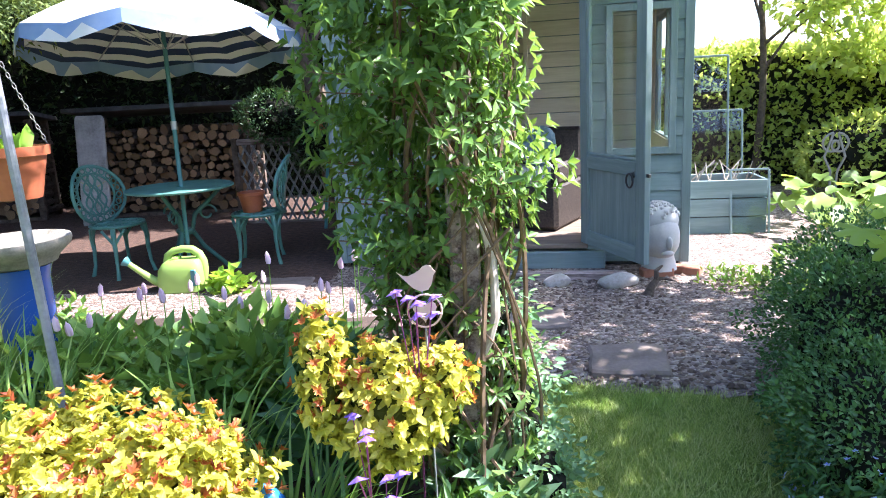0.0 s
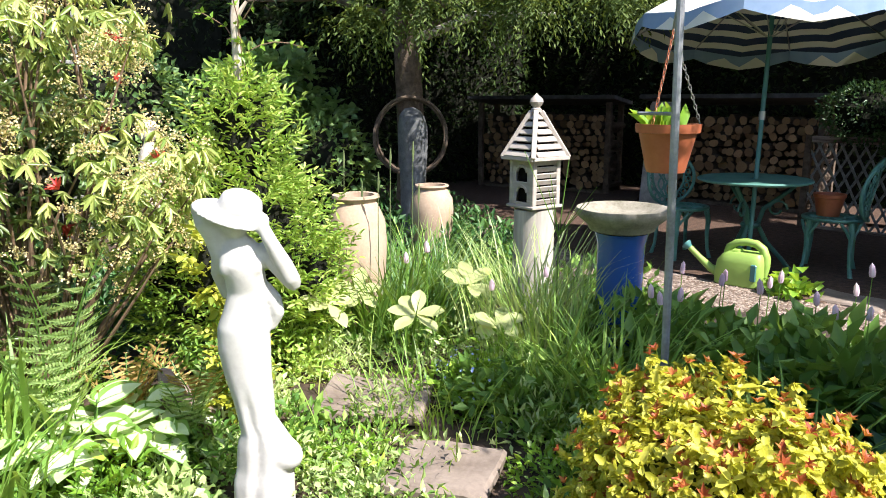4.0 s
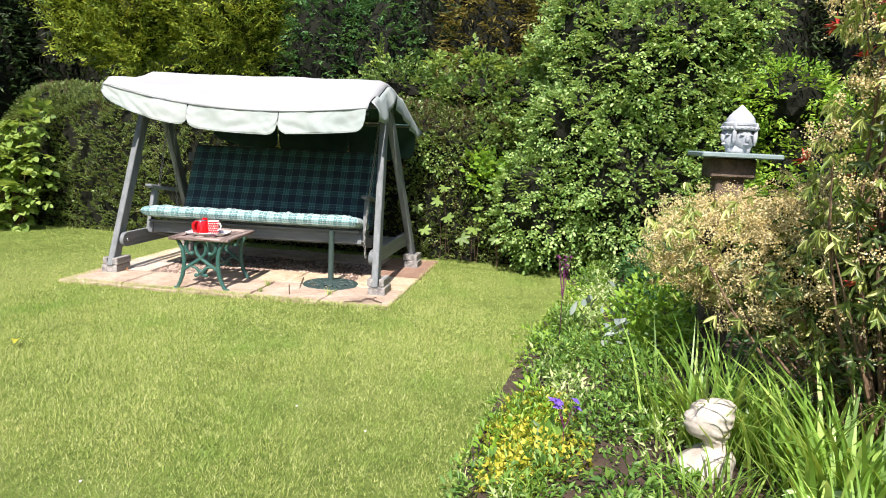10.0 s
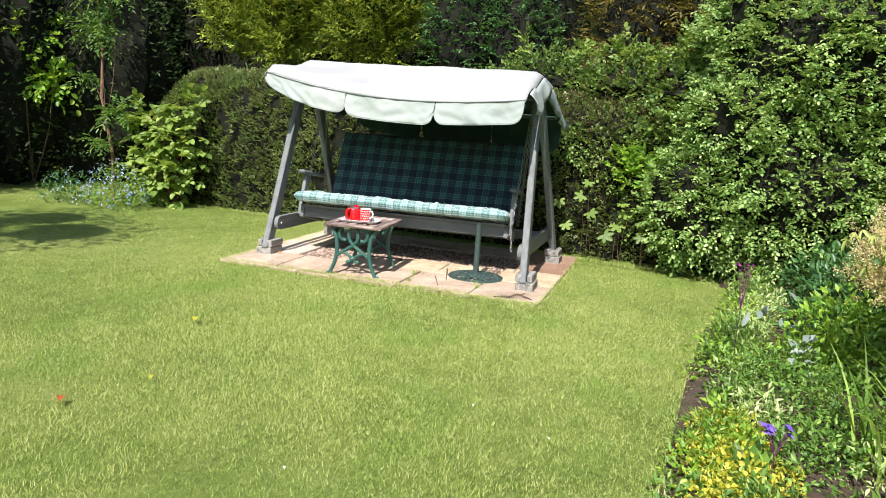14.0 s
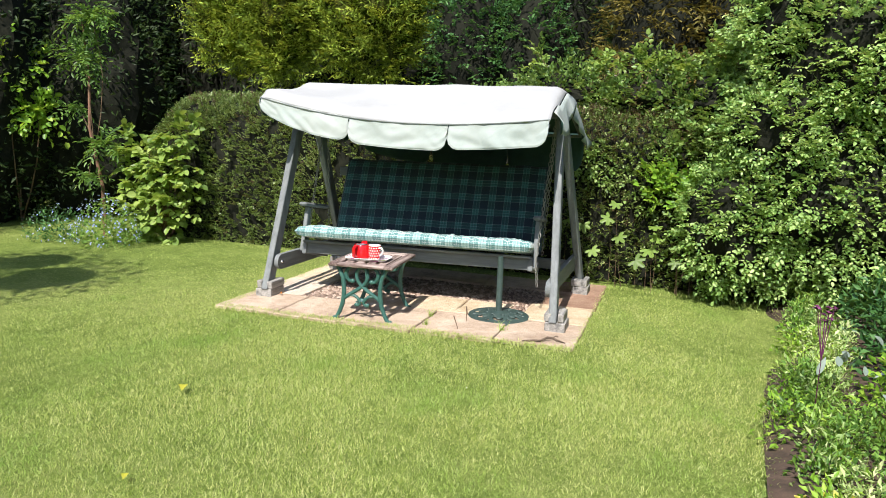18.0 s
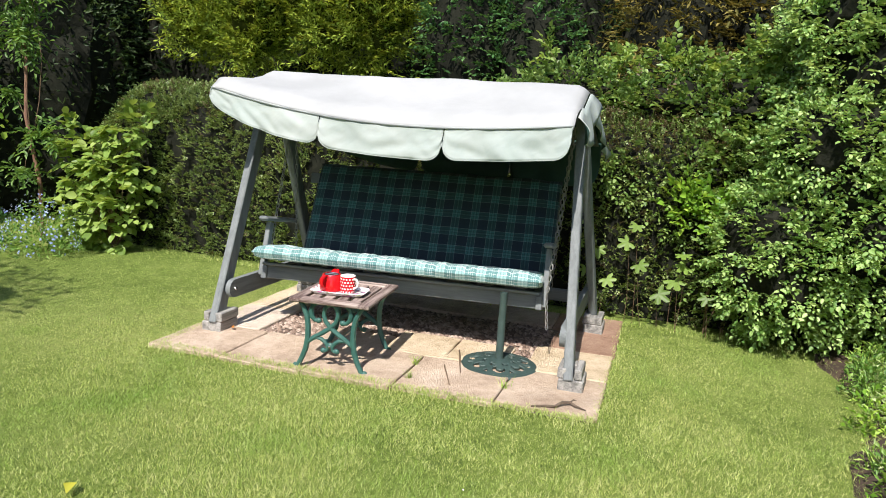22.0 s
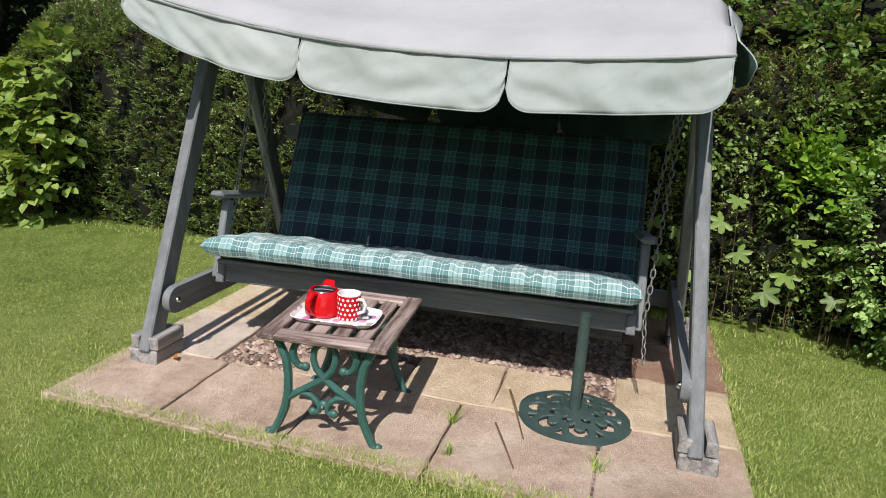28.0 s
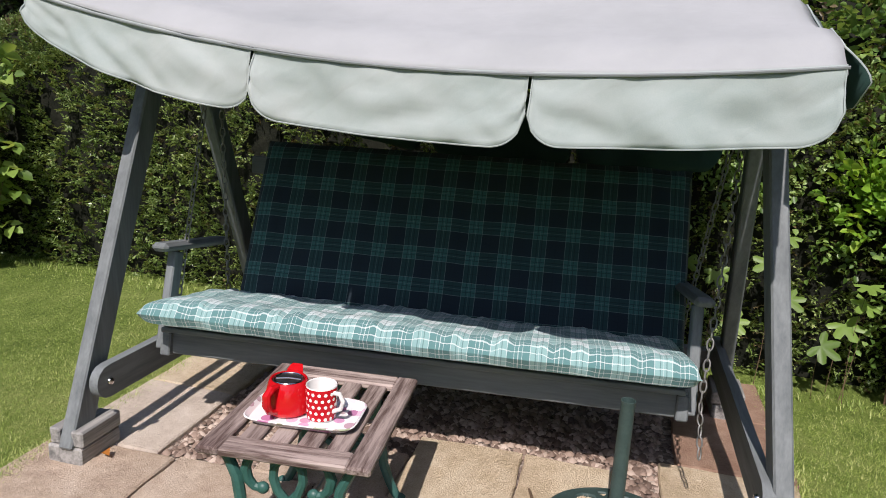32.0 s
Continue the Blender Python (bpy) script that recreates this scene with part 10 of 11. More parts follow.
sedge("ornamental_grass", "thin seeding grass along the bed", (-1.9, 2.2, 0.05), (0.4, 0.35), 130, 0.36, 0.006, M["blade_tall"], 0.4)

for x, y, n_, ln_ in ((-2.0, 3.05, 90, 0.62), (-1.75, 2.75, 80, 0.55), (-3.1, 3.35, 120, 0.6)):
    sedge("ornamental_grass", "sunlit seeding grass in the border", (x, y, 0.05), (0.26, 0.24), n_, ln_, 0.009, M["blade_tall"], 0.4, "pale grasses")
# dark leafy ground layer before the gravel, bistort spikes
herbs("bistort", "dense green bistort leaves with pink flower spikes", (-0.85, 3.3, 0.05), (0.6, 0.45), 0.34, 2300, 0.12, M["herb"], 0.46)
herbs("bistort", "bistort leaves beside the pole", (-1.55, 3.3, 0.05), (0.45, 0.42), 0.34, 1500, 0.11, M["herb"], 0.46)
herbs("comfrey", "broad dark green leaves under the climber", (-0.3, 2.95, 0.05), (0.35, 0.35), 0.3, 900, 0.14, M["herb_dark"], 0.45)
herbs("woodruff", "whorled green foliage at the foot of the climber", (0.18, 2.5, 0.05), (0.16, 0.3), 0.26, 1200, 0.09, M["blue_green"], 0.4)
herbs("woodruff", "fine green foliage along the lawn's edge", (0.12, 2.15, 0.04), (0.18, 0.3), 0.22, 1000, 0.07, M["herb"], 0.25)
herbs("box_shrub", "small dark-leaved bush behind the climber", (0.02, 2.95, 0.3), (0.24, 0.22), 0.55, 2600, 0.035, M["dark_shrub"], 0.5)
for c, r, h, n, s, mt, lab in (((-1.3, 1.6, 0.04), (0.3, 0.25), 0.1, 2600, 0.03, "fresh_pale", "low creeping bright border foliage"), ((-1.75, 1.7, 0.04), (0.28, 0.18), 0.09, 2600, 0.028, "pale_herb", "low creeping foliage round the stepping stone"),
                               ((-1.2, 2.25, 0.04), (0.3, 0.26), 0.15, 2200, 0.035, "bright", "fresh green weeds by the stepping stone"), ((-1.7, 2.5, 0.04), (0.35, 0.3), 0.24, 1300, 0.07, "herb", "leafy green border plants"),
                               ((-1.05, 1.5, 0.04), (0.3, 0.25), 0.1, 1800, 0.032, "fresh_pale", "fresh ground cover at the border's edge"), ((-2.1, 1.7, 0.04), (0.2, 0.2), 0.2, 700, 0.05, "herb", "leafy stems behind the statue"),
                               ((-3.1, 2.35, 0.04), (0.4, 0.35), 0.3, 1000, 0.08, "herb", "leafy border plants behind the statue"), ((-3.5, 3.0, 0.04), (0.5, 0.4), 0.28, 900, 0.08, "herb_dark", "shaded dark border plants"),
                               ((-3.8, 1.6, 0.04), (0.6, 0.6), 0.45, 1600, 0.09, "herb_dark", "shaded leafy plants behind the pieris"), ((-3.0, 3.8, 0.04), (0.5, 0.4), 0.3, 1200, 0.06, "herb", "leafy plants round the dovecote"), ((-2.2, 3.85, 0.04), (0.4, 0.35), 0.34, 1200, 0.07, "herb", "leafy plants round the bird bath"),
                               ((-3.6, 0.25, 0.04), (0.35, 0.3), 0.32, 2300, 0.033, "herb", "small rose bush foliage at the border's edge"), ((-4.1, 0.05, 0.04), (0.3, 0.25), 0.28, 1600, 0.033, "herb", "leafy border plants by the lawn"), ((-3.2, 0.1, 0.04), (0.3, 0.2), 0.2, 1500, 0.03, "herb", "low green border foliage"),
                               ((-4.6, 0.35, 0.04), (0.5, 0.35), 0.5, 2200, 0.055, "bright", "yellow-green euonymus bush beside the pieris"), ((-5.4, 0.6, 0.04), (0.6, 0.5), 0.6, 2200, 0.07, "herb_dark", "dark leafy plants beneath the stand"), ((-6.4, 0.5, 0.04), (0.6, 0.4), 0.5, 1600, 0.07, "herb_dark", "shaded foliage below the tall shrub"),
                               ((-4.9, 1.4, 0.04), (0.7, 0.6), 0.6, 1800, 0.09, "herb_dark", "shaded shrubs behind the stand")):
    herbs("border_plants", lab, c, r, h, n, s, M[mt], 0.5, group="border plants")
for c, r, h, n, s, mt in (((-2.02, 1.7, 0.05), (0.22, 0.16), 0.1, 1500, 0.03, "fresh_pale"), ((-2.48, 1.78, 0.05), (0.2, 0.16), 0.18, 1400, 0.036, "pale_herb"), ((-2.66, 2.12, 0.05), (0.2, 0.18), 0.2, 1200, 0.036, "fresh_pale"), ((-2.6, 2.75, 0.05), (0.3, 0.25), 0.24, 900, 0.06, "herb"), ((-1.9, 2.45, 0.05), (0.22, 0.2), 0.2, 700, 0.045, "bright"), ((-2.75, 1.75, 0.05), (0.25, 0.2), 0.25, 800, 0.055, "herb"), ((-2.0, 1.2, 0.05), (0.2, 0.16), 0.14, 600, 0.045, "pale_herb")):
    herbs("cranesbill", "fresh green cranesbill mound filling the border", c, r, h, n, s, M[mt], 0.55, group="cranesbills")
herbs("creeping_jenny", "golden creeping jenny at the lawn's edge", (-2.95, -0.12, 0.04), (0.28, 0.2), 0.1, 1300, 0.028, M["spirea"], 0.7)
herbs("creeping_jenny", "golden creeping jenny spilling forward", (-3.35, -0.15, 0.04), (0.25, 0.14), 0.09, 800, 0.028, M["spirea"], 0.7)
herbs("forget_me_not", "forget-me-nots by the stepping stone", (-1.9, 2.42, 0.05), (0.22, 0.16), 0.22, 600, 0.035, M["fresh_pale"], 0.35, "flower", ("blue_flower", 110, 0.008))
herbs("forget_me_not", "forget-me-nots in the shaded corner of the lawn", (-6.35, -7.15, 0.03), (0.3, 0.42), 0.48, 1500, 0.05, M["herb"], 0.35, "flower", ("blue_flower", 420, 0.014))
herbs("forget_me_not", "sparse blue forget-me-nots under the dark shrubs", (-6.3, -7.9, 0.03), (0.3, 0.45), 0.35, 900, 0.05, M["herb_dark"], 0.35, "flower", ("blue_flower", 120, 0.012))
root = plant("hazel_bush", "fresh green layered bush against the clipped hedge")
balls = [((-6.95, -7.0, 0.4), (0.28, 0.5, 0.4)), ((-7.0, -6.8, 0.85), (0.24, 0.38, 0.34)), ((-7.05, -6.72, 1.22), (0.2, 0.24, 0.26)), ((-7.0, -7.3, 0.95), (0.18, 0.26, 0.28))]
p, d = shell(balls, 360, 0.6, 0.55, seed=3)
p, d = p[d[:, 0] > -0.3], d[d[:, 0] > -0.3]
P, G, F = sprays(p, unit(d + np.array([0.2, 0, 0.3])), 5, 0.15, 0.9, 0.8, 0.3)
L = rng.uniform(0.06, 0.115, len(P))
part("foliage", round_leaves("foliage", P, G, unit(F + np.array([0.5, 0, 0.5])), L, L * 0.82, M["hazel"], 0.14, 0.22), None, root, "broad fresh green leaves", kind="stuff")
stems(root, (-7.0, -6.9, 0), [tuple(q) for q in p[::9]], 0.007)

# sycamore seedlings against the hedge
root = plant("sycamore_seedlings", "self-sown sycamore leaves at the foot of the hedge", "plant")
q = np.array([(-7.15, -1.28, 0.52), (-7.12, -1.12, 0.45), (-7.15, -0.98, 0.5), (-7.1, -0.95, 0.38), (-7.15, -1.72, 0.66), (-7.12, -1.62, 0.5), (-7.13, -1.66, 0.8), (-7.08, -1.1, 0.32), (-7.18, -1.35, 0.4), (-7.1, -1.45, 0.3), (-7.15, -1.95, 0.58), (-7.12, -2.02, 0.42), (-7.1, -1.85, 0.36), (-7.14, -2.1, 0.62), (-7.1, -1.3, 0.62)])
part("foliage", star_leaves("foliage", q, np.stack([rng.uniform(0.2, 0.7, len(q)), rng.normal(0, 0.6, len(q)), rng.uniform(-0.6, -0.1, len(q))], 1), np.array([[0.8, 0, 0.7]] * len(q)), rng.uniform(0.07, 0.11, len(q)), M["hazel"]), None, root, kind="stuff")
for v in q:
    stems(root, (v[0] - 0.06, v[1] + random.uniform(-0.06, 0.06), 0), [tuple(v)], 0.0022, "stalk", M["twig"], 0.03)

# maple by the lawn, with its crown over the grass
root = plant("maple_tree", "maple with large lobed leaves overhanging the lawn", "tree")
bm = B()
tube(bm, [(2.35, 3.35, 0), (2.33, 3.3, 0.9), (2.45, 3.2, 2.0), (2.7, 3.1, 3.2)], [0.075, 0.06, 0.05, 0.03], 10)
roughen(bm, 0.01, 9)
part("trunk", bm, M["bark"], root)
for e in ((1.62, 2.95, 1.0), (2.0, 3.9, 2.4), (3.3, 2.2, 3.0), (2.2, 2.4, 2.9)):
    bm = B()
    s = Vector((2.36, 3.28, 0.85 if e[2] < 1.2 else 1.6))
    tube(bm, [s, s.lerp(Vector(e), 0.5) + Vector((0, 0, 0.1)), e], [0.03, 0.02, 0.008], 7)
    part("limb", bm, M["bark"], root)
# unseen part of the crown, spread to dapple the lawn, gravel and bistort
p, d = shell([((3.35, 2.75, 2.75), (0.75, 0.75, 0.6)), ((3.3, 3.7, 2.7), (0.7, 0.6, 0.5)), ((3.4, 4.7, 2.9), (0.9, 0.7, 0.6)), ((2.9, 5.4, 2.8), (0.6, 0.6, 0.5)), ((1.7, 3.3, 3.2), (0.9, 0.6, 0.55)), ((0.8, 3.35, 3.1), (0.7, 0.5, 0.4))], 2600, 0.9, 0.2, seed=1)
n = len(p)
part("crown", star_leaves("crown", p, rng.normal(0, 1, (n, 3)), np.array([[0.2, 0, 1.0]] * n) + rng.normal(0, 0.4, (n, 3)), rng.uniform(0.06, 0.12, n), M["maple"]), None, root)
q = np.array([(1.5, 2.85, 0.92), (1.55, 2.95, 0.86), (1.62, 2.98, 0.98), (1.58, 2.8, 0.8), (1.68, 2.9, 0.88), (1.66, 3.05, 0.8), (1.46, 3.0, 0.78), (1.7, 2.75, 0.95), (1.75, 3.1, 1.02), (1.62, 3.1, 0.7), (1.8, 2.9, 0.78)])
part("low_leaves", star_leaves("low_leaves", q, np.stack([rng.normal(-0.5, 0.3, len(q)), rng.normal(-0.5, 0.3, len(q)), rng.uniform(-0.7, -0.2, len(q))], 1), np.array([[-0.2, -0.5, 0.8]] * len(q)), rng.uniform(0.085, 0.13, len(q)), M["maple"]), None, root, "large lit lobed leaves")

# dark bush at the lawn's right, blue flowers at its foot
root = plant("ceanothus", "dense dark small-leaved bush beside the lawn")
crown("crown", root, [((1.62, 3.15, 0.3), (0.42, 0.4, 0.36)), ((1.42, 2.6, 0.22), (0.36, 0.45, 0.3)), ((1.85, 3.6, 0.35), (0.4, 0.4, 0.36))], 26000, 0.023, M["herb_dark"], aspect=0.55, seed=81, lump=0.35, core=0.62, depth=0.4)
herbs("forget_me_not", "blue forget-me-nots beside the lawn", (1.18, 2.38, 0.0), (0.16, 0.25), 0.24, 700, 0.05, M["herb_dark"], 0.35, "flower", ("blue_flower", 150, 0.012))
root = plant("butterbur", "large pale heart-shaped leaves in dappled light", "plant")
n = 120
P = np.stack([rng.uniform(2.55, 3.6, n), rng.uniform(5.4, 7.0, n), rng.uniform(0.18, 0.46, n)], 1)
part("foliage", big_leaves("foliage", P, np.stack([rng.normal(-0.3, 0.5, n), rng.normal(-0.6, 0.4, n), rng.uniform(-0.4, 0.1, n)], 1), np.array([[0, -0.2, 1.0]] * n) + rng.normal(0, 0.2, (n, 3)), rng.uniform(0.1, 0.2, n), rng.uniform(0.1, 0.18, n), M["hazel"], None, 0.12, 0.15), None, root, kind="stuff")
stems(root, (3.0, 6.2, 0.0), [tuple(v) for v in P[::2]], 0.006, "stalk", M["herb"])
herbs("border_plants", "leafy plants in dappled light", (2.3, 4.6, 0.03), (0.5, 0.6), 0.35, 1500, 0.07, M["herb"], 0.5, group="border plants")
herbs("weeds", "small weeds in the gravel", (1.75, 5.0, 0.02), (0.25, 0.35), 0.08, 400, 0.05, M["herb"], 0.4)
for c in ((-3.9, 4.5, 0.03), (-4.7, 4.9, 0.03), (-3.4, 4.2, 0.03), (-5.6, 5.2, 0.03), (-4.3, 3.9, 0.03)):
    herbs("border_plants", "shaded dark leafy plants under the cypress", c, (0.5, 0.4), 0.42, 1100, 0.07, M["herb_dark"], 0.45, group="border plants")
herbs("lady_mantle", "pale green cushion plant beside the watering can", (-1.62, 5.15, 0.02), (0.16, 0.14), 0.16, 160, 0.08, M["bright"], 0.9)

tree("plum_tree", "round-headed tree shading the lawn's far side", (-2.2, -6.7, 0), (-2.2, -6.6, 2.9), 0.09, 3, [((-2.35, -6.05, 3.0), (0.9, 0.8, 0.6)), ((-1.8, -7.0, 3.2), (0.9, 0.8, 0.7)), ((-2.9, -6.8, 2.9), (0.7, 0.7, 0.5))], 3800, 0.07, M["herb"], aspect=0.5, depth=0.7, core=0.45, seed=91)

def spears(name, p, d, side, length, width, material):
    """Mown grass blades: one narrow pointed face each."""
    side = unit(side)
    v = np.stack([p + side * width[:, None] * 0.5, p - side * width[:, None] * 0.5, p + d * length[:, None]], 1).reshape(-1, 3)
    return raw(name, v, np.arange(len(p) * 3).reshape(-1, 3), material)


# ---- lawn blades, gravel stones, flower spikes and litter ----
BLD = 1900000
P = np.stack([rng.uniform(-7.0, 1.6, BLD), rng.uniform(-7.2, 3.6, BLD)], 1)
P = P[~in_poly(P, BED) & ~in_poly(P, GRAVEL)]
loc = np.linalg.inv(np.array(SW)[:2, :2]) @ (P - np.array(SW)[:2, 3]).T
fray = 0.02 * np.sin(loc[0] * 4.3 + 1.2) + 0.014 * np.sin(loc[0] * 11.0) + rng.normal(0, 0.016, len(P))
on_pad = (np.abs(loc[0]) < 1.37) & (loc[1] > -0.43) & (loc[1] < 1.67)
bare = (loc[0] > -1.3 + fray) & (loc[0] < 1.36 + 0.4 * fray) & (loc[1] > -0.375 + fray) & (loc[1] < 1.67)
lift = np.where(on_pad, 0.02, -0.002)[~bare]
P = P[~bare]
near = np.minimum(np.hypot(P[:, 0] + 4.0, (P[:, 1] + 2.2) * 1.1), np.hypot(P[:, 0] - 0.7, P[:, 1] - 2.6) * 2.2)
gx, gy = np.arange(-7.2, 1.9, 0.08), np.arange(-7.4, 3.9, 0.08)
lump = np.array([[noise.noise(Vector((x * 1.3, y * 1.3, 4.0))) + 0.6 * noise.noise(Vector((x * 5, y * 5, 8.0))) for y in gy] for x in gx])
patch = lump[((P[:, 0] + 7.2) / 0.08).astype(int), ((P[:, 1] + 7.4) / 0.08).astype(int)]
keep = rng.random(len(P)) < np.clip(1.3 - near / 3.6, 0.17, 1) * np.clip(0.85 + 0.7 * patch, 0.3, 1)
P, patch, lift = P[keep], patch[keep], lift[keep]
n = len(P)
shade_side = P[:, 1] > 1.4
ln = rng.uniform(0.014, 0.034, n) * (1 + 0.35 * patch) * np.where(shade_side, 1.9, np.clip(1.1 - near[keep] / 9, 0.6, 1))
a = rng.random(n) * 6.283
tilt = rng.uniform(0.3, 1.1, n)
D = np.stack([np.cos(a) * np.sin(tilt), np.sin(a) * np.sin(tilt), np.cos(tilt)], 1)
turn = rng.random(n) * 6.283
me = spears("lawn_grass", np.concatenate([P, lift[:, None]], 1), D, np.stack([np.cos(turn), np.sin(turn), np.zeros(n)], 1), ln, np.where(shade_side, 0.0036, 0.0033) * rng.uniform(0.7, 1.3, n), M["blade"])
thing("lawn_grass", "short mown grass blades of the lawn", "grass", kind="stuff", bm=me)
# longer tufts along edges
E_ = []
for a, b in list(zip(BED, BED[1:]))[:10]:
    k = int(600 * math.dist(a, b))
    t = rng.random((k, 1))
    E_.append(np.array(a) * (1 - t) + np.array(b) * t + rng.normal(0, 0.045, (k, 2)))
for a, b in (((-1.31, -0.39), (1.36, -0.39)), ((-1.31, -0.39), (1.36, -0.39)), ((1.385, -0.4), (1.4, 1.68)), ((-1.32, -0.39), (-1.36, 1.66))):
    k = int(330 * math.dist(a, b))
    t = rng.random((k, 1))
    q = np.array(a) * (1 - t) + np.array(b) * t + rng.normal(0, 0.02, (k, 2))
    E_.append((np.array(SW)[:2, :2] @ q.T).T + np.array(SW)[:2, 3])
k = 1700
q = np.stack([rng.uniform(-1.36, 1.4, k), -0.435 + rng.normal(0, 0.03, k)], 1)
fringe = (np.array(SW)[:2, :2] @ q.T).T + np.array(SW)[:2, 3]
thing("patio_fringe", "long uncut grass leaning over the patio's front edge", "grass", kind="stuff", bm=blades("patio_fringe", np.concatenate([fringe, np.zeros((k, 1))], 1), rng.random(k) * 6.283, rng.uniform(0.03, 0.065, k), 0.003, M["blade"], rng.uniform(0.3, 0.9, k), 3))
k = 3600
E_.append(np.stack([-7.12 + rng.normal(0, 0.06, k), rng.uniform(-7.8, -0.4, k)], 1))
Q = np.concatenate(E_)
n = len(Q)
thing("edge_grass", "longer uncut grass along the lawn's edges", "grass", kind="stuff", bm=blades("edge_grass", np.concatenate([Q, np.full((n, 1), 0.012)], 1), rng.random(n) * 6.283, rng.uniform(0.02, 0.05, n), 0.0034, M["blade"], rng.uniform(0.3, 0.9, n), 3))

n = 16000
P = np.stack([rng.uniform(-3.2, 2.4, n), rng.uniform(3.4, 6.6, n)], 1)
P = P[in_poly(P, GRAVEL)]
P = P[~((P[:, 0] > -0.9) & (P[:, 1] > 5.5 - 0.12 * (P[:, 0] - 0.3)))]
pebbles("gravel_stones", np.concatenate([P, np.full((len(P), 1), 0.024)], 1), 0.014, M["pebble"], "loose pinkish gravel stones")


def spike(root, x, y, h, mat, r=0.011, l=0.05):
    bm = B()
    tube(bm, [(x, y, 0.05), (x + 0.01, y, h * 0.6), (x + 0.012, y + 0.004, h)], [0.003, 0.0025, 0.002], 5)
    part("stalk", bm, M["herb"], root)
    bm = B()
    lathe(bm, [(0, 0), (r * 0.8, 0.006), (r, l * 0.35), (r * 0.8, l * 0.75), (0, l)], 8, Matrix.Translation((x + 0.012, y + 0.004, h - 0.005)) @ pose(0, 0, 0, random.uniform(-8, 8), random.uniform(-8, 8), 0))
    roughen(bm, 0.002, 60)
    part("flower_spike", bm, mat, root, "pale pink flower spike")


root = thing("bistort_flowers", "slender pale pink bistort flower spikes above dark leaves", "flower")
rr = random.Random(4)
for k in range(22):
    spike(root, rr.uniform(-1.7, -0.35), rr.uniform(3.0, 4.0), rr.uniform(0.4, 0.58), M["pink"], 0.0135, 0.066)
for x, y, h in ((-2.45, 2.55, 0.55), (-2.38, 2.62, 0.6), (-2.1, 2.75, 0.45), (-1.95, 2.95, 0.5)):
    spike(root, x, y, h, M["pink"], 0.013, 0.06)
root = thing("foxglove_buds", "thin upright green stems with buds by the clay jars", "plant")
for k in range(6):
    x, y, h = rr.uniform(-3.1, -2.6), rr.uniform(2.6, 2.9), rr.uniform(0.85, 1.08)
    bm = B()
    tube(bm, [(x, y, 0.05), (x + 0.01, y, h * 0.7), (x + 0.02, y, h)], [0.003, 0.0025, 0.0015], 5)
    tube(bm, [(x + 0.017, y, h - 0.09), (x + 0.02, y, h - 0.04), (x + 0.022, y, h + 0.01)], [0.004, 0.007, 0.002], 6)
    part("stalk", bm, M["twig_green"], root)
# bolted seed plant by the bird bath
root = thing("seed_stalk", "branching bolted seed stalk beside the bird bath", "plant")
for k in range(7):
    bm = B()
    e = Vector((-2.0 + rr.uniform(-0.2, 0.2), 3.15 + rr.uniform(-0.1, 0.1), rr.uniform(0.85, 1.1)))
    tube(bm, [(-2.02, 3.15, 0.05), (-2.02, 3.15, 0.65), e], [0.004, 0.003, 0.0015], 5)
    part("branch", bm, M["herb"], root)


def columbine(x, y, h, n, mat="violet", s=0.022):
    root = thing("columbine", "violet columbine flowers on thin stalks", "flower", group="columbines")
    r = random.Random(int(x * 100))
    P = []
    for k in range(n):
        e = Vector((x + r.uniform(-0.05, 0.05), y + r.uniform(-0.05, 0.05), h + r.uniform(-0.06, 0.03)))
        bm = B()
        tube(bm, [(x, y, 0.04), (x + 0.01, y, h * 0.6), e], [0.003, 0.0022, 0.0016], 4)
        part("stalk", bm, M["plum"], root)
        P.append(tuple(e))
    P = np.array(P)
    pp, g, f = rosettes(P, np.array([[0.2, -0.3, -0.8]] * n), 7, s, 1.1)
    part("blossom", leaves("blossom", pp, g, f, s * 1.3, s * 0.9, M[mat]), None, root, "violet petals", kind="stuff")


columbine(0.02, 2.2, 0.83, 6)
columbine(-0.05, 2.0, 0.45, 4)
columbine(-0.1, 2.1, 0.55, 3)
columbine(-2.95, -0.05, 0.3, 6)
columbine(-4.42, -0.2, 0.62, 9, "plum", 0.016)

# lamb's ear and lily-like silver leaves near the lawn
root = thing("silver_sage", "silvery felted sage with upright leaves", "plant")
n = 9
P = np.array([(-4.75, 0.0, 0.12)]) + rng.normal(0, 0.09, (n, 3)) * np.array([1, 1, 0.6]) + np.array([0, 0, 0.12]) * rng.random((n, 1)) * 3
part("foliage", big_leaves("foliage", P, np.stack([rng.normal(0, 0.5, n), rng.normal(0, 0.5, n), rng.uniform(0.2, 1, n)], 1), rng.normal(0, 0.5, (n, 3)) + np.array([0.3, 0, 1]), rng.uniform(0.07, 0.12, n), rng.uniform(0.025, 0.04, n), M["silver"]), None, root, kind="stuff")
root = thing("silver_sage", "grey-leaved sage with drooping pale leaves", "plant")
P = np.array([(-4.25, 0.18, 0.24)]) + rng.normal(0, 0.06, (12, 3))
part("foliage", big_leaves("foliage", P, np.stack([rng.normal(0.3, 0.5, 12), rng.normal(0, 0.5, 12), rng.uniform(-0.2, 0.6, 12)], 1), rng.normal(0, 0.4, (12, 3)) + np.array([0.3, 0, 1]), 0.1, 0.04, M["silver"]), None, root, kind="stuff")
root = thing("broad_leaf_weed", "broad upright pale green leaves at the border's edge", "plant")
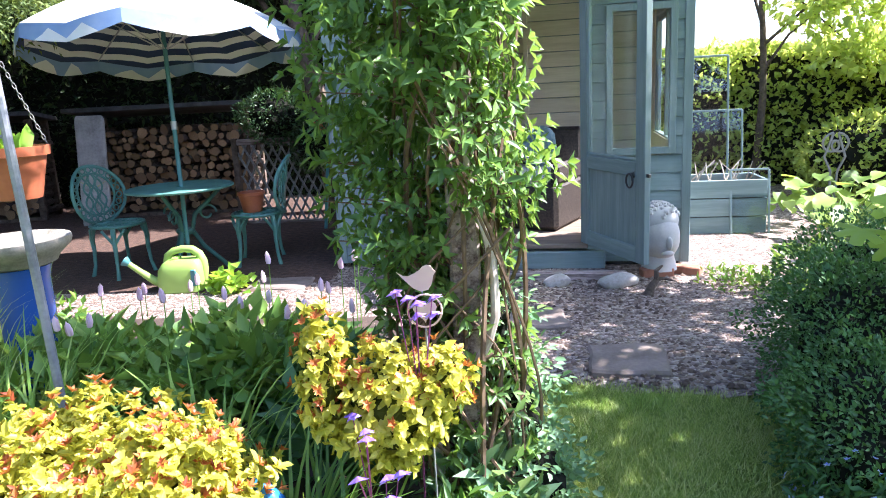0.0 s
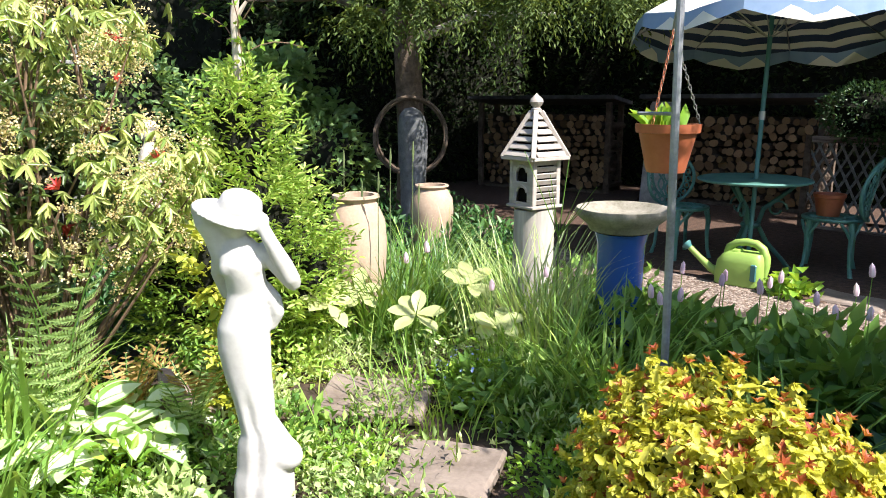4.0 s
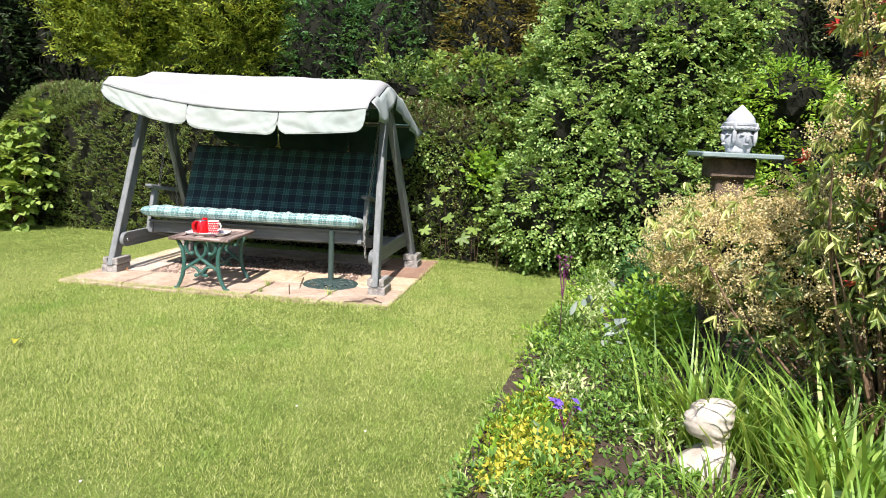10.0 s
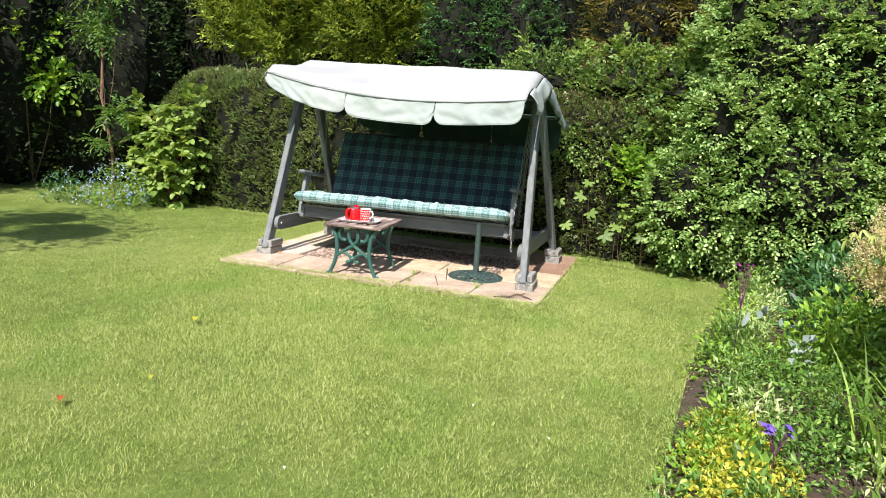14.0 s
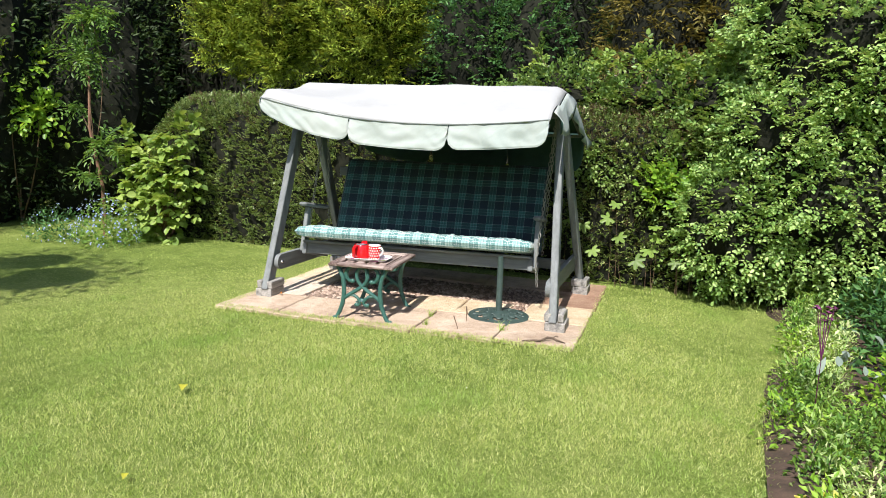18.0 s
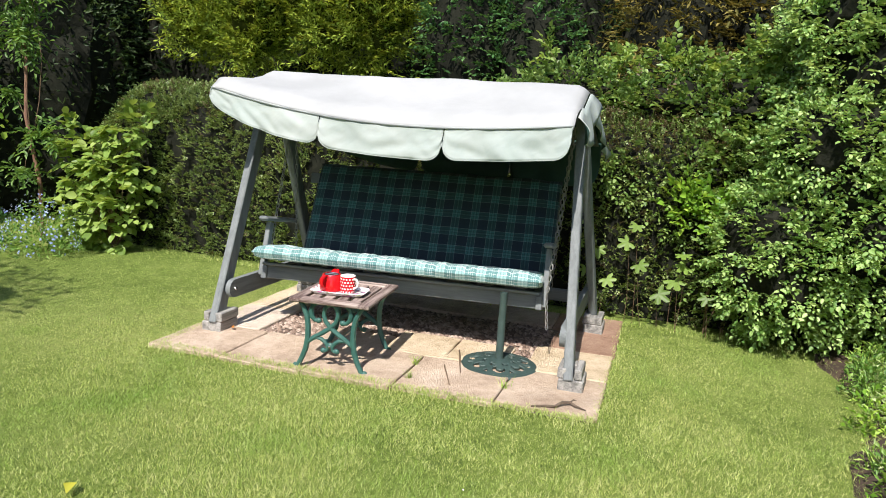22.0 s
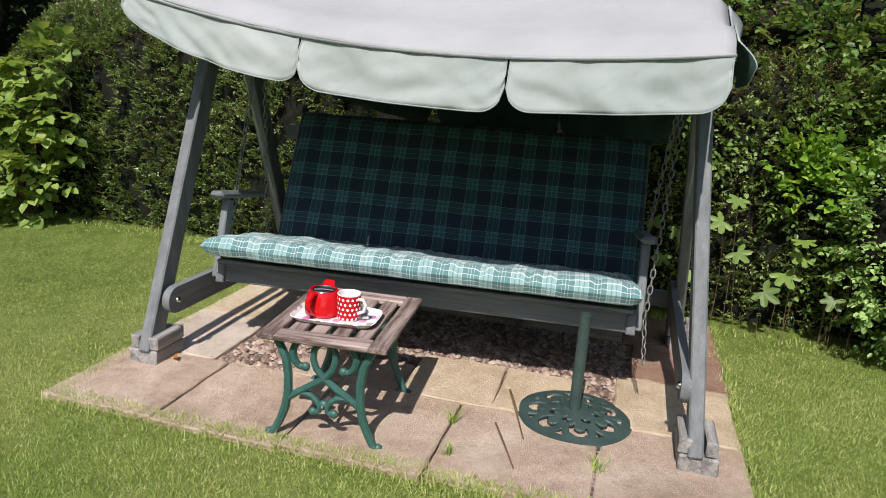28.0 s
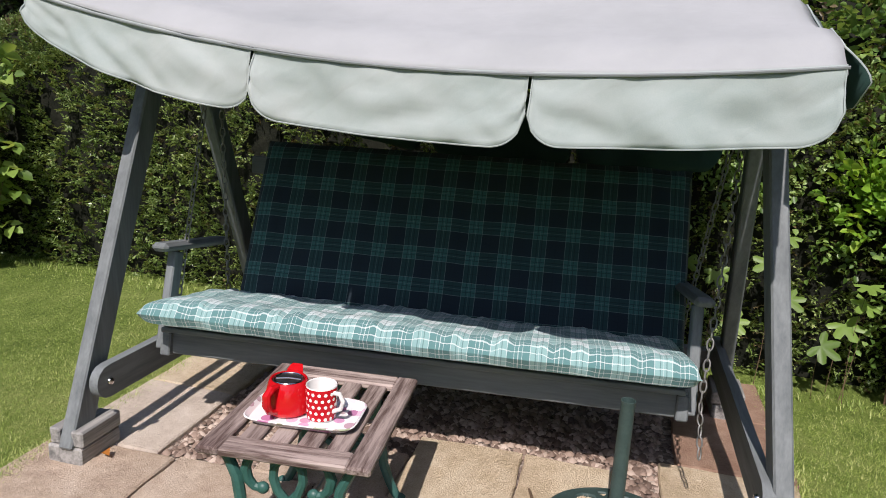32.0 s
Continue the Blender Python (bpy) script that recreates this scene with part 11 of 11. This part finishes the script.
P = np.array([(-3.0, -0.12, 0.05)] * 7) + rng.normal(0, 0.02, (7, 3))
part("foliage", big_leaves("foliage", P, np.stack([rng.normal(0, 0.4, 7), rng.normal(0, 0.4, 7), np.ones(7)], 1), rng.normal(0, 1, (7, 3)), rng.uniform(0.14, 0.2, 7), 0.06, M["herb"]), None, root, kind="stuff")
root = thing("variegated_iris", "pale variegated leaf fan near the spiraea", "plant")
P = np.array([(-0.02, 1.98, 0.04)] * 12) + rng.normal(0, 0.02, (12, 3)) * np.array([1, 1, 0.1])
part("foliage", big_leaves("foliage", P, np.stack([rng.normal(0, 0.35, 12), rng.normal(0, 0.35, 12), np.ones(12)], 1), rng.normal(0, 1, (12, 3)), rng.uniform(0.18, 0.34, 12), 0.045, M["herb"], M["hosta"]), None, root, kind="stuff")

for x, y, u, v, h, mt in ((-1.95, 2.82, 0.3, 0.16, 0.16, "pale_herb"), (-2.42, 3.0, 0.28, 0.2, 0.2, "pale_herb"), (-2.75, 2.9, 0.26, 0.2, 0.2, "fresh_pale"), (-1.6, 2.6, 0.2, 0.14, 0.14, "pale_herb"), (-2.62, 2.3, 0.22, 0.24, 0.16, "pale_herb"), (-1.5, 2.42, 0.12, 0.1, 0.12, "fresh_pale"), (-3.0, 3.2, 0.3, 0.22, 0.24, "pale_herb")):
    herbs("cranesbill", "pale finely cut foliage along the stepping stones", (x, y, 0.05), (u, v), h, 1150, 0.04, M[mt], 0.3, group="cranesbills")
for x, y, u in ((-2.72, -0.22, 0.2), (-3.06, -0.27, 0.22), (-3.36, -0.24, 0.2)):
    herbs("creeping_jenny", "golden creeping jenny along the lawn's edge", (x, y, 0.03), (u, 0.13), 0.1, 900, 0.026, M["spirea"], 0.75)
# small plants packed along the border's edge by the lawn
rr = random.Random(12)
kinds = (("herb", 0.04, 0.4), ("bright", 0.035, 0.5), ("pale_herb", 0.04, 0.35), ("blade_tall", 0.05, 0.2))
for k in range(64):
    t = k / 63
    x = -2.35 - 4.5 * t
    y = -0.33 + 0.3 * rr.random() + (0.22 * max(0, (t - 0.55)) / 0.45)
    mt, sz, asp = kinds[rr.randrange(4)]
    herbs("border_plants", "small mixed plants along the border's edge", (x, y, 0.03), (rr.uniform(0.1, 0.2), rr.uniform(0.09, 0.16)), rr.uniform(0.07, 0.26), rr.randrange(160, 360), sz, M[mt], asp, group="border plants")
for k in range(26):
    x, y = rr.uniform(-2.4, -0.2), 0
    y = 1.05 + (x + 1.1) * -0.75 + rr.uniform(0.1, 0.5) if x < -1.1 else 1.3 + (x + 1.1) * 0.8 + rr.uniform(0.1, 0.4)
    mt, sz, asp = kinds[rr.randrange(4)]
    herbs("border_plants", "fresh mixed ground cover in the border", (x, y, 0.03), (rr.uniform(0.12, 0.22), rr.uniform(0.12, 0.2)), rr.uniform(0.1, 0.2), rr.randrange(200, 360), sz, M[mt], asp, group="border plants")

for k in range(46):
    x, y = rr.uniform(-2.35, -0.75), rr.uniform(1.3, 2.75)
    if math.hypot(x + 1.82, y - 1.38) < 0.16 or math.hypot(x + 2.12, y - 2.1) < 0.44 or math.hypot(x + 1.5, y - 1.95) < 0.3:
        continue
    mt, sz, asp = (("pale_herb", 0.045, 0.3), ("pale_herb", 0.035, 0.45), ("bright", 0.04, 0.4), ("herb", 0.045, 0.4))[rr.randrange(4)]
    herbs("border_plants", "dense sunlit ground cover in the border", (x, y, 0.04), (rr.uniform(0.14, 0.26), rr.uniform(0.14, 0.24)), rr.uniform(0.12, 0.3), rr.randrange(300, 520), sz, M[mt], asp, group="border plants")
for k in range(40):
    x, y = rr.uniform(-3.5, -2.0), rr.uniform(0.15, 1.5)
    if math.hypot(x + 2.98, y - 0.52) < 0.2 or (abs(y - 0.5) < 0.24 and -3.0 < x < -2.2):
        continue
    mt, sz, asp = (("herb", 0.045, 0.4), ("bright", 0.04, 0.45), ("bright", 0.05, 0.4), ("pale_herb", 0.04, 0.3))[rr.randrange(4)]
    herbs("border_plants", "leafy ground cover between the sedges", (x, y, 0.04), (rr.uniform(0.12, 0.22), rr.uniform(0.12, 0.2)), rr.uniform(0.1, 0.24), rr.randrange(240, 400), sz, M[mt], asp, group="border plants")

for k in range(14):
    x, y = rr.uniform(-2.9, -2.2), rr.uniform(0.2, 0.75)
    mt, sz, asp = (("herb", 0.04, 0.4), ("bright", 0.035, 0.45), ("pale_herb", 0.035, 0.3))[rr.randrange(3)]
    herbs("border_plants", "low weeds round the stone bust", (x, y, 0.03), (rr.uniform(0.12, 0.18), rr.uniform(0.1, 0.16)), rr.uniform(0.05, 0.1), rr.randrange(200, 320), sz, M[mt], asp, group="border plants")
sedge("sedge", "short sedge blades round the stone bust", (-2.7, 0.5, 0.05), (0.3, 0.18), 90, 0.24, 0.01, M["blade_tall"], 0.5)
sedge("sedge", "sedge blades beside the stone bust", (-3.0, 0.78, 0.05), (0.22, 0.12), 110, 0.5, 0.014, M["blade_tall"], 0.5)

# fallen leaves and blown bits on the lawn, twigs on the patio
for x, y, c, s in ((-3.43, -3.24, "spirea", 0.05), (-2.23, -2.88, "spirea_red", 0.04), (-2.6, -2.75, "spirea", 0.03), (-3.1, -1.3, "white_glaze", 0.012), (-2.95, -0.9, "white_glaze", 0.012), (-4.1, -1.9, "white_glaze", 0.01), (-2.2, -1.7, "white_glaze", 0.012)):
    me = leaves("fallen_leaf", [(x, y, 0.035)], [(0.8, 0.5, 0.1)], [(0, 0, 1)], s * 1.6, s, M[c])
    thing("fallen_leaf", "curled fallen leaf lying on the lawn", "leaf", None, me, group="fallen leaves")
for k, (u, v, a, l) in enumerate(((0.42, 0.36, -73, 0.44), (0.425, 0.35, -72, 0.24), (0.42, 0.04, -68, 0.34))):
    bm = B()
    q = math.radians(a)
    tube(bm, [(u, v, 0.03), (u + 0.5 * l * math.cos(q), v + 0.5 * l * math.sin(q), 0.038), (u + l * math.cos(q), v + l * math.sin(q) + 0.01, 0.031)], [0.0045, 0.004, 0.003], 5)
    thing("loose_twig", "thin dry twig lying on the flags", "twig", SW, bm, M["twig"], group="twigs on the patio")
bm = B()
tube(bm, [(1.03, -0.36, 0.03), (1.1, -0.335, 0.035), (1.15, -0.335, 0.04), (1.185, -0.28, 0.05), (1.22, -0.25, 0.045), (1.25, -0.275, 0.04), (1.31, -0.29, 0.03)], [0.005, 0.007, 0.008, 0.009, 0.008, 0.006, 0.003], 7)
tube(bm, [(1.215, -0.25, 0.045), (1.235, -0.225, 0.05), (1.25, -0.215, 0.046)], [0.005, 0.004, 0.002], 6)
roughen(bm, 0.003, 40)
thing("loose_twig", "crooked dead branch lying on the flags", "twig", SW, bm, M["bark"], group="twigs on the patio")
me = leaves("fallen_leaf", [tuple(SW @ Vector((-1.1, 0.06, 0.04)))], [(0.5, 0.7, 0.25)], [(0.4, 0, 1)], 0.06, 0.035, M["fallen_orange"])
thing("fallen_leaf", "dry orange leaf lying by the foot block", "leaf", None, me, group="fallen leaves")
root = thing("patio_weeds", "small grassy weeds in the patio joints", "grass", SW, kind="stuff", bm=None)
for u, v in ((0.25, -0.02), (0.83, -0.15), (0.3, -0.25)):
    n = 26
    b = np.stack([rng.normal(u, 0.012, n), rng.normal(v, 0.012, n), np.full(n, 0.02)], 1)
    part("weed_tuft", blades("weed_tuft", b, rng.random(n) * 6.283, rng.uniform(0.04, 0.1, n), 0.003, M["blade_tall"], 0.5, 3), None, root)
